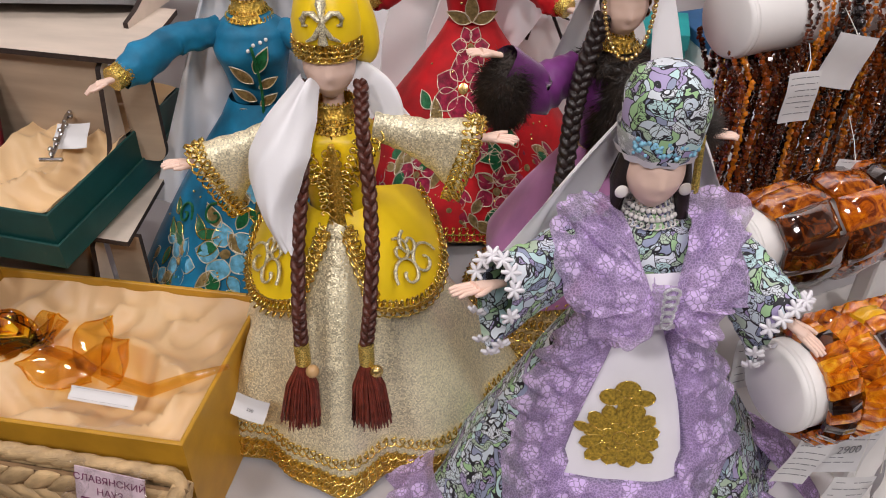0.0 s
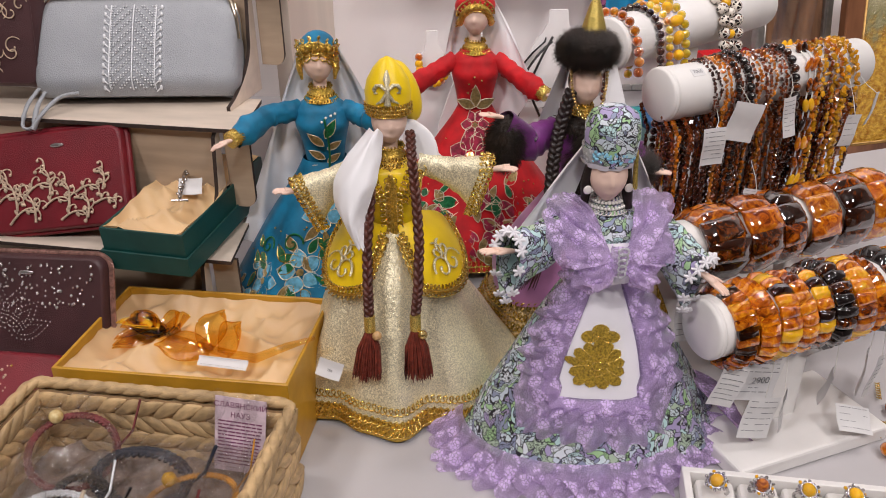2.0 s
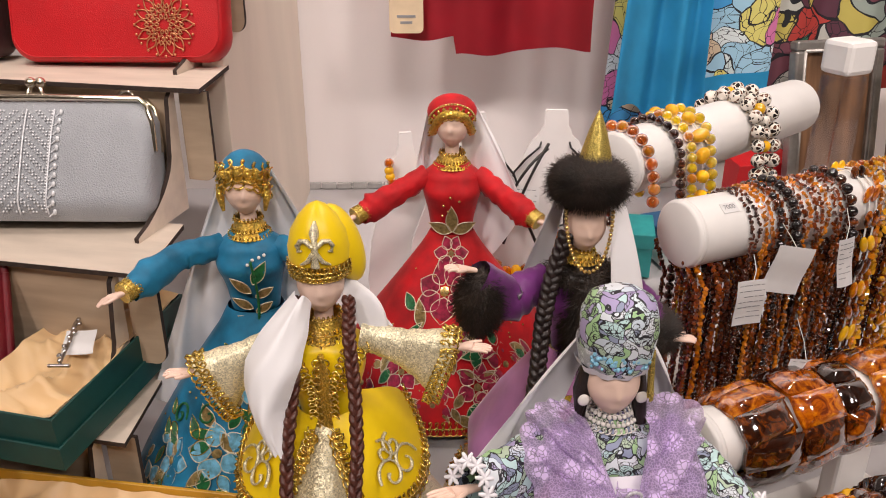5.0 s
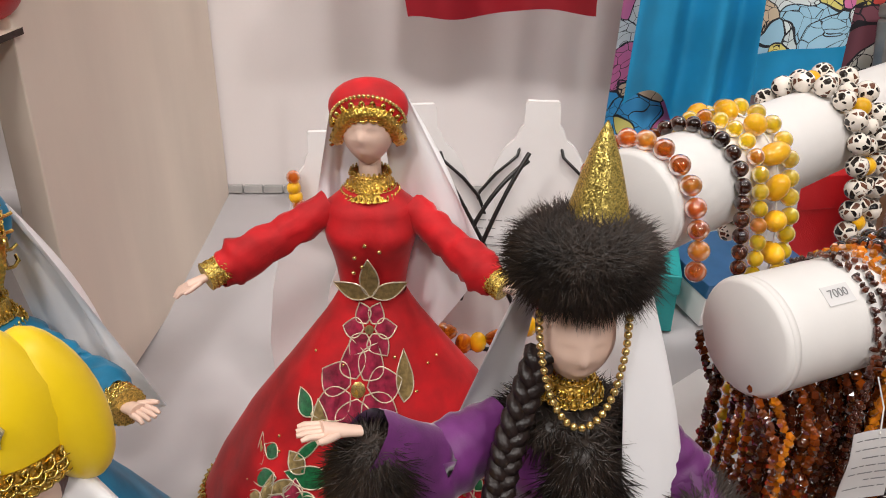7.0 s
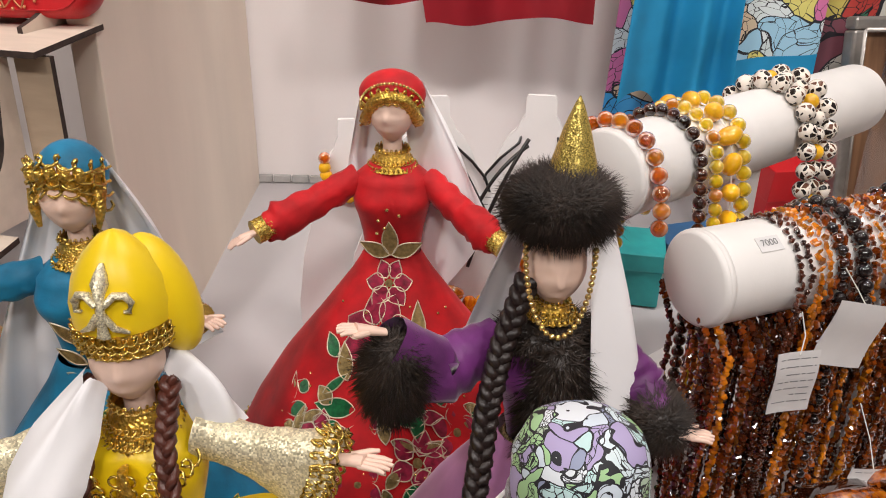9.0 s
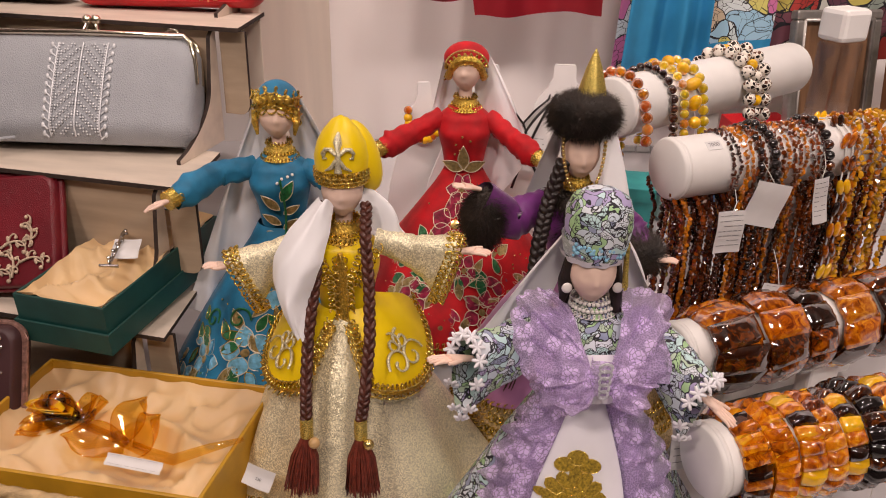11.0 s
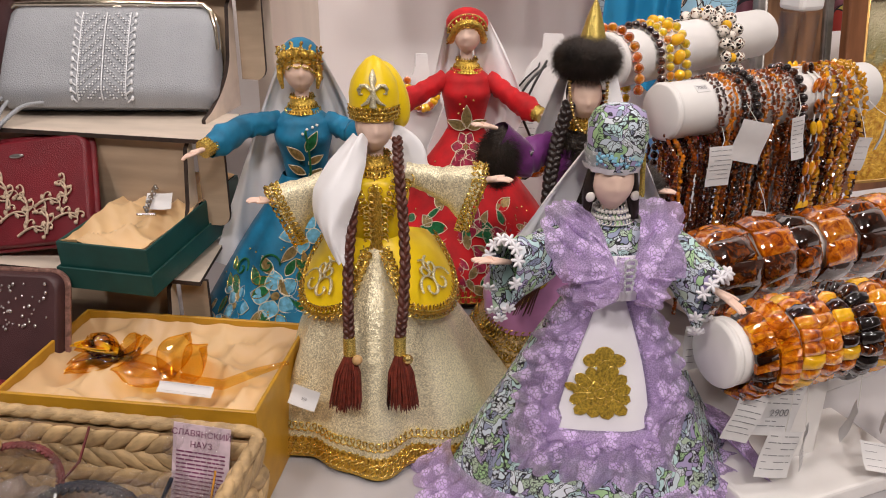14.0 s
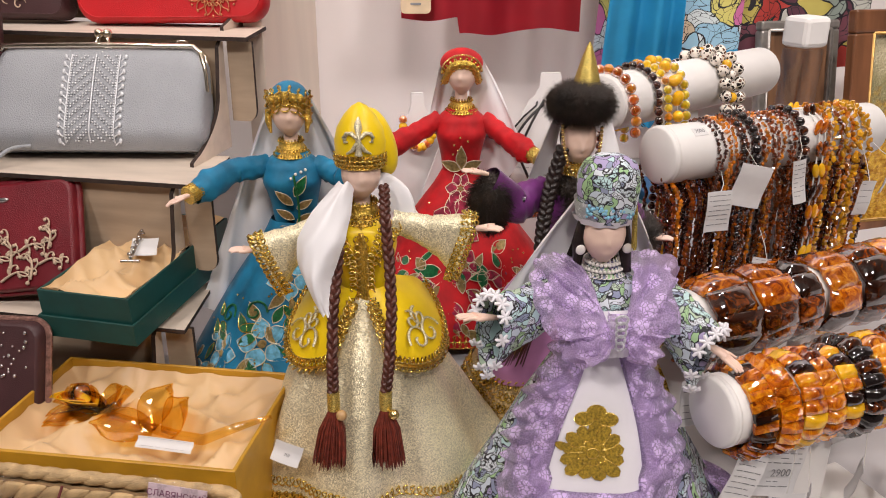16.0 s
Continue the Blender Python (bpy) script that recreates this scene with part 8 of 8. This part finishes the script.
for txt, z in (("СЛАВЯНСКИЙ", 0.0245), ("НАУЗ", 0.0165)):
    ob = lettering("title", txt, 0.0062, Matrix(), PURPLEINK, None)
    ob.parent, ob.matrix_basis = t, pose(0, -0.0007, z, 90)
film_bag(card @ pose(0, -0.002, 0), 0.048, 0.070, 9.0, "clear plastic bag round the printed card")
price_tag(bk @ frame_of((0.012, -0.060, 0.062), (0.95, 0.1, 0), (0, 0.85, 0.4)), 0.050, 0.034, "", 4, None, 41, "white paper label with barcode lines in the basket")
price_tag(bk @ frame_of((-0.012, -0.042, 0.058), (0.9, 0.35, 0), (-0.2, 0.85, 0.4)), 0.060, 0.030, "", 5, None, 42, "pink printed paper strip in the basket", CARDPINK)


# ---------- ring tray and small jewellery ----------
tm = pose(0.262, 0.205, 0.0015, 0, 0, -11.0)
t = thing("ring_tray", "white leatherette ring tray with a raised rim", "tray", tm)
b = Build()
open_box(b, 0.215, 0.125, 0.022, 0.006, WHITEPLASTIC)
b.link("frame", t)
for i in range(6):
    slab("ring_pad", (0.030, 0.108, 0.012), Matrix(), WHITEPLASTIC, 0.004, t).matrix_basis = pose(-0.083 + 0.0332 * i, 0, 0.013)
for i in range(6):
    for j in range(3):
        r = thing("ring", "ring with amber stone in oxidised silver, in the tray", "ring", tm @ pose(-0.083 + 0.0332 * i, 0.040 - 0.036 * j, 0.024, 20, 0, 15 * (i - 2)), "rings in the tray")
        b = Build()
        b.tube([(0.009 * math.cos(a), 0.0, 0.009 * math.sin(a)) for a in np.linspace(0, 6.283, 24)], 0.0013, SILVER, 6, caps=False)
        b.link("band", r)
        b = Build()
        b.ball((0, 0, 0.010), (0.0050, 0.0056, 0.0042), [BUTTER, COGNAC, BUTTER, BUTTER][(i + j) % 4], 14, 9)
        b.link("stone", r)
        b = Build()
        for k in range(14):
            a = 2 * math.pi * k / 14
            q = 0.0070 + 0.0014 * (k % 2)
            b.ball((q * math.cos(a), q * math.sin(a), 0.0085), 0.0015, BUTTER if k % 5 == 0 else SILVER, 7, 5)
        b.tube([(0.0060 * math.cos(a), 0.0064 * math.sin(a), 0.0092) for a in np.linspace(0, 6.283, 20)], 0.0010, SILVER, 6, caps=False)
        b.link("setting", r)
for x, y in ((0.360, 0.318), (0.392, 0.372), (0.405, 0.318)):
    r = thing("earring", "amber drop earring with dark bead and gilt chain on the cloth", "earring", pose(x, y, 0.0025, 0, 0, 40 * x * 10), "earrings on the cloth")
    b = Build()
    b.ball((0, 0, 0.004), (0.007, 0.010, 0.004), COGNAC, 14, 9)
    b.link("amber_drop", r)
    b = Build()
    b.coil([(0.010, -0.014 - 0.004 * k, 0.002) for k in range(8)], 0.002, 0.004, 0.0005, GOLDWIRE, [Vector((0, 0, 1))] * 8)
    b.link("chain", r)
    b = Build()
    b.ball((-0.012, -0.012, 0.0045), 0.0050, BLACKAMBER, 12, 8)
    b.link("bead", r)
b = Build()
b.ball((0, 0, 0), (0.016, 0.011, 0.006), HONEY, 18, 12)
b.link("amber_stone", label="polished honey amber stone lying on the tablecloth", category="stone", m=pose(-0.052, 0.262, 0.0065))


# ---------- boxes and cloth behind the bars ----------
BLUECARD = material("blue_card", (0.03, 0.10, 0.22), 0.4, var=0.15, scale=40)
TEALCARD = material("teal_card", (0.02, 0.28, 0.28), 0.4, var=0.15, scale=40)
for x, y, rz, size, mat, lab in ((0.335, 0.930, 20, (0.110, 0.075, 0.045), WHITEPLASTIC, "flat white cardboard box behind the necklace bars"),
                                 (0.245, 0.900, -10, (0.060, 0.050, 0.060), TEALCARD, "small teal cardboard box behind the necklace bars"),
                                 (0.420, 0.985, 12, (0.080, 0.050, 0.110), BRIGHTRED, "bright red gift box behind the necklace bars")):
    t = thing("cardboard_box", lab, "box", pose(x, y, table_z(y) + 0.002, 7, 0, rz))
    b = Build()
    b.box((size[0], size[1], size[2] * 0.7), Matrix.Translation((0, 0, size[2] * 0.35)), mat, 0.001)
    b.link("body", t)
    b = Build()
    b.box((size[0] + 0.003, size[1] + 0.003, size[2] * 0.32), Matrix.Translation((0, 0, size[2] * 0.84)), BLUECARD if mat is WHITEPLASTIC else mat, 0.001)
    b.link("lid", t)
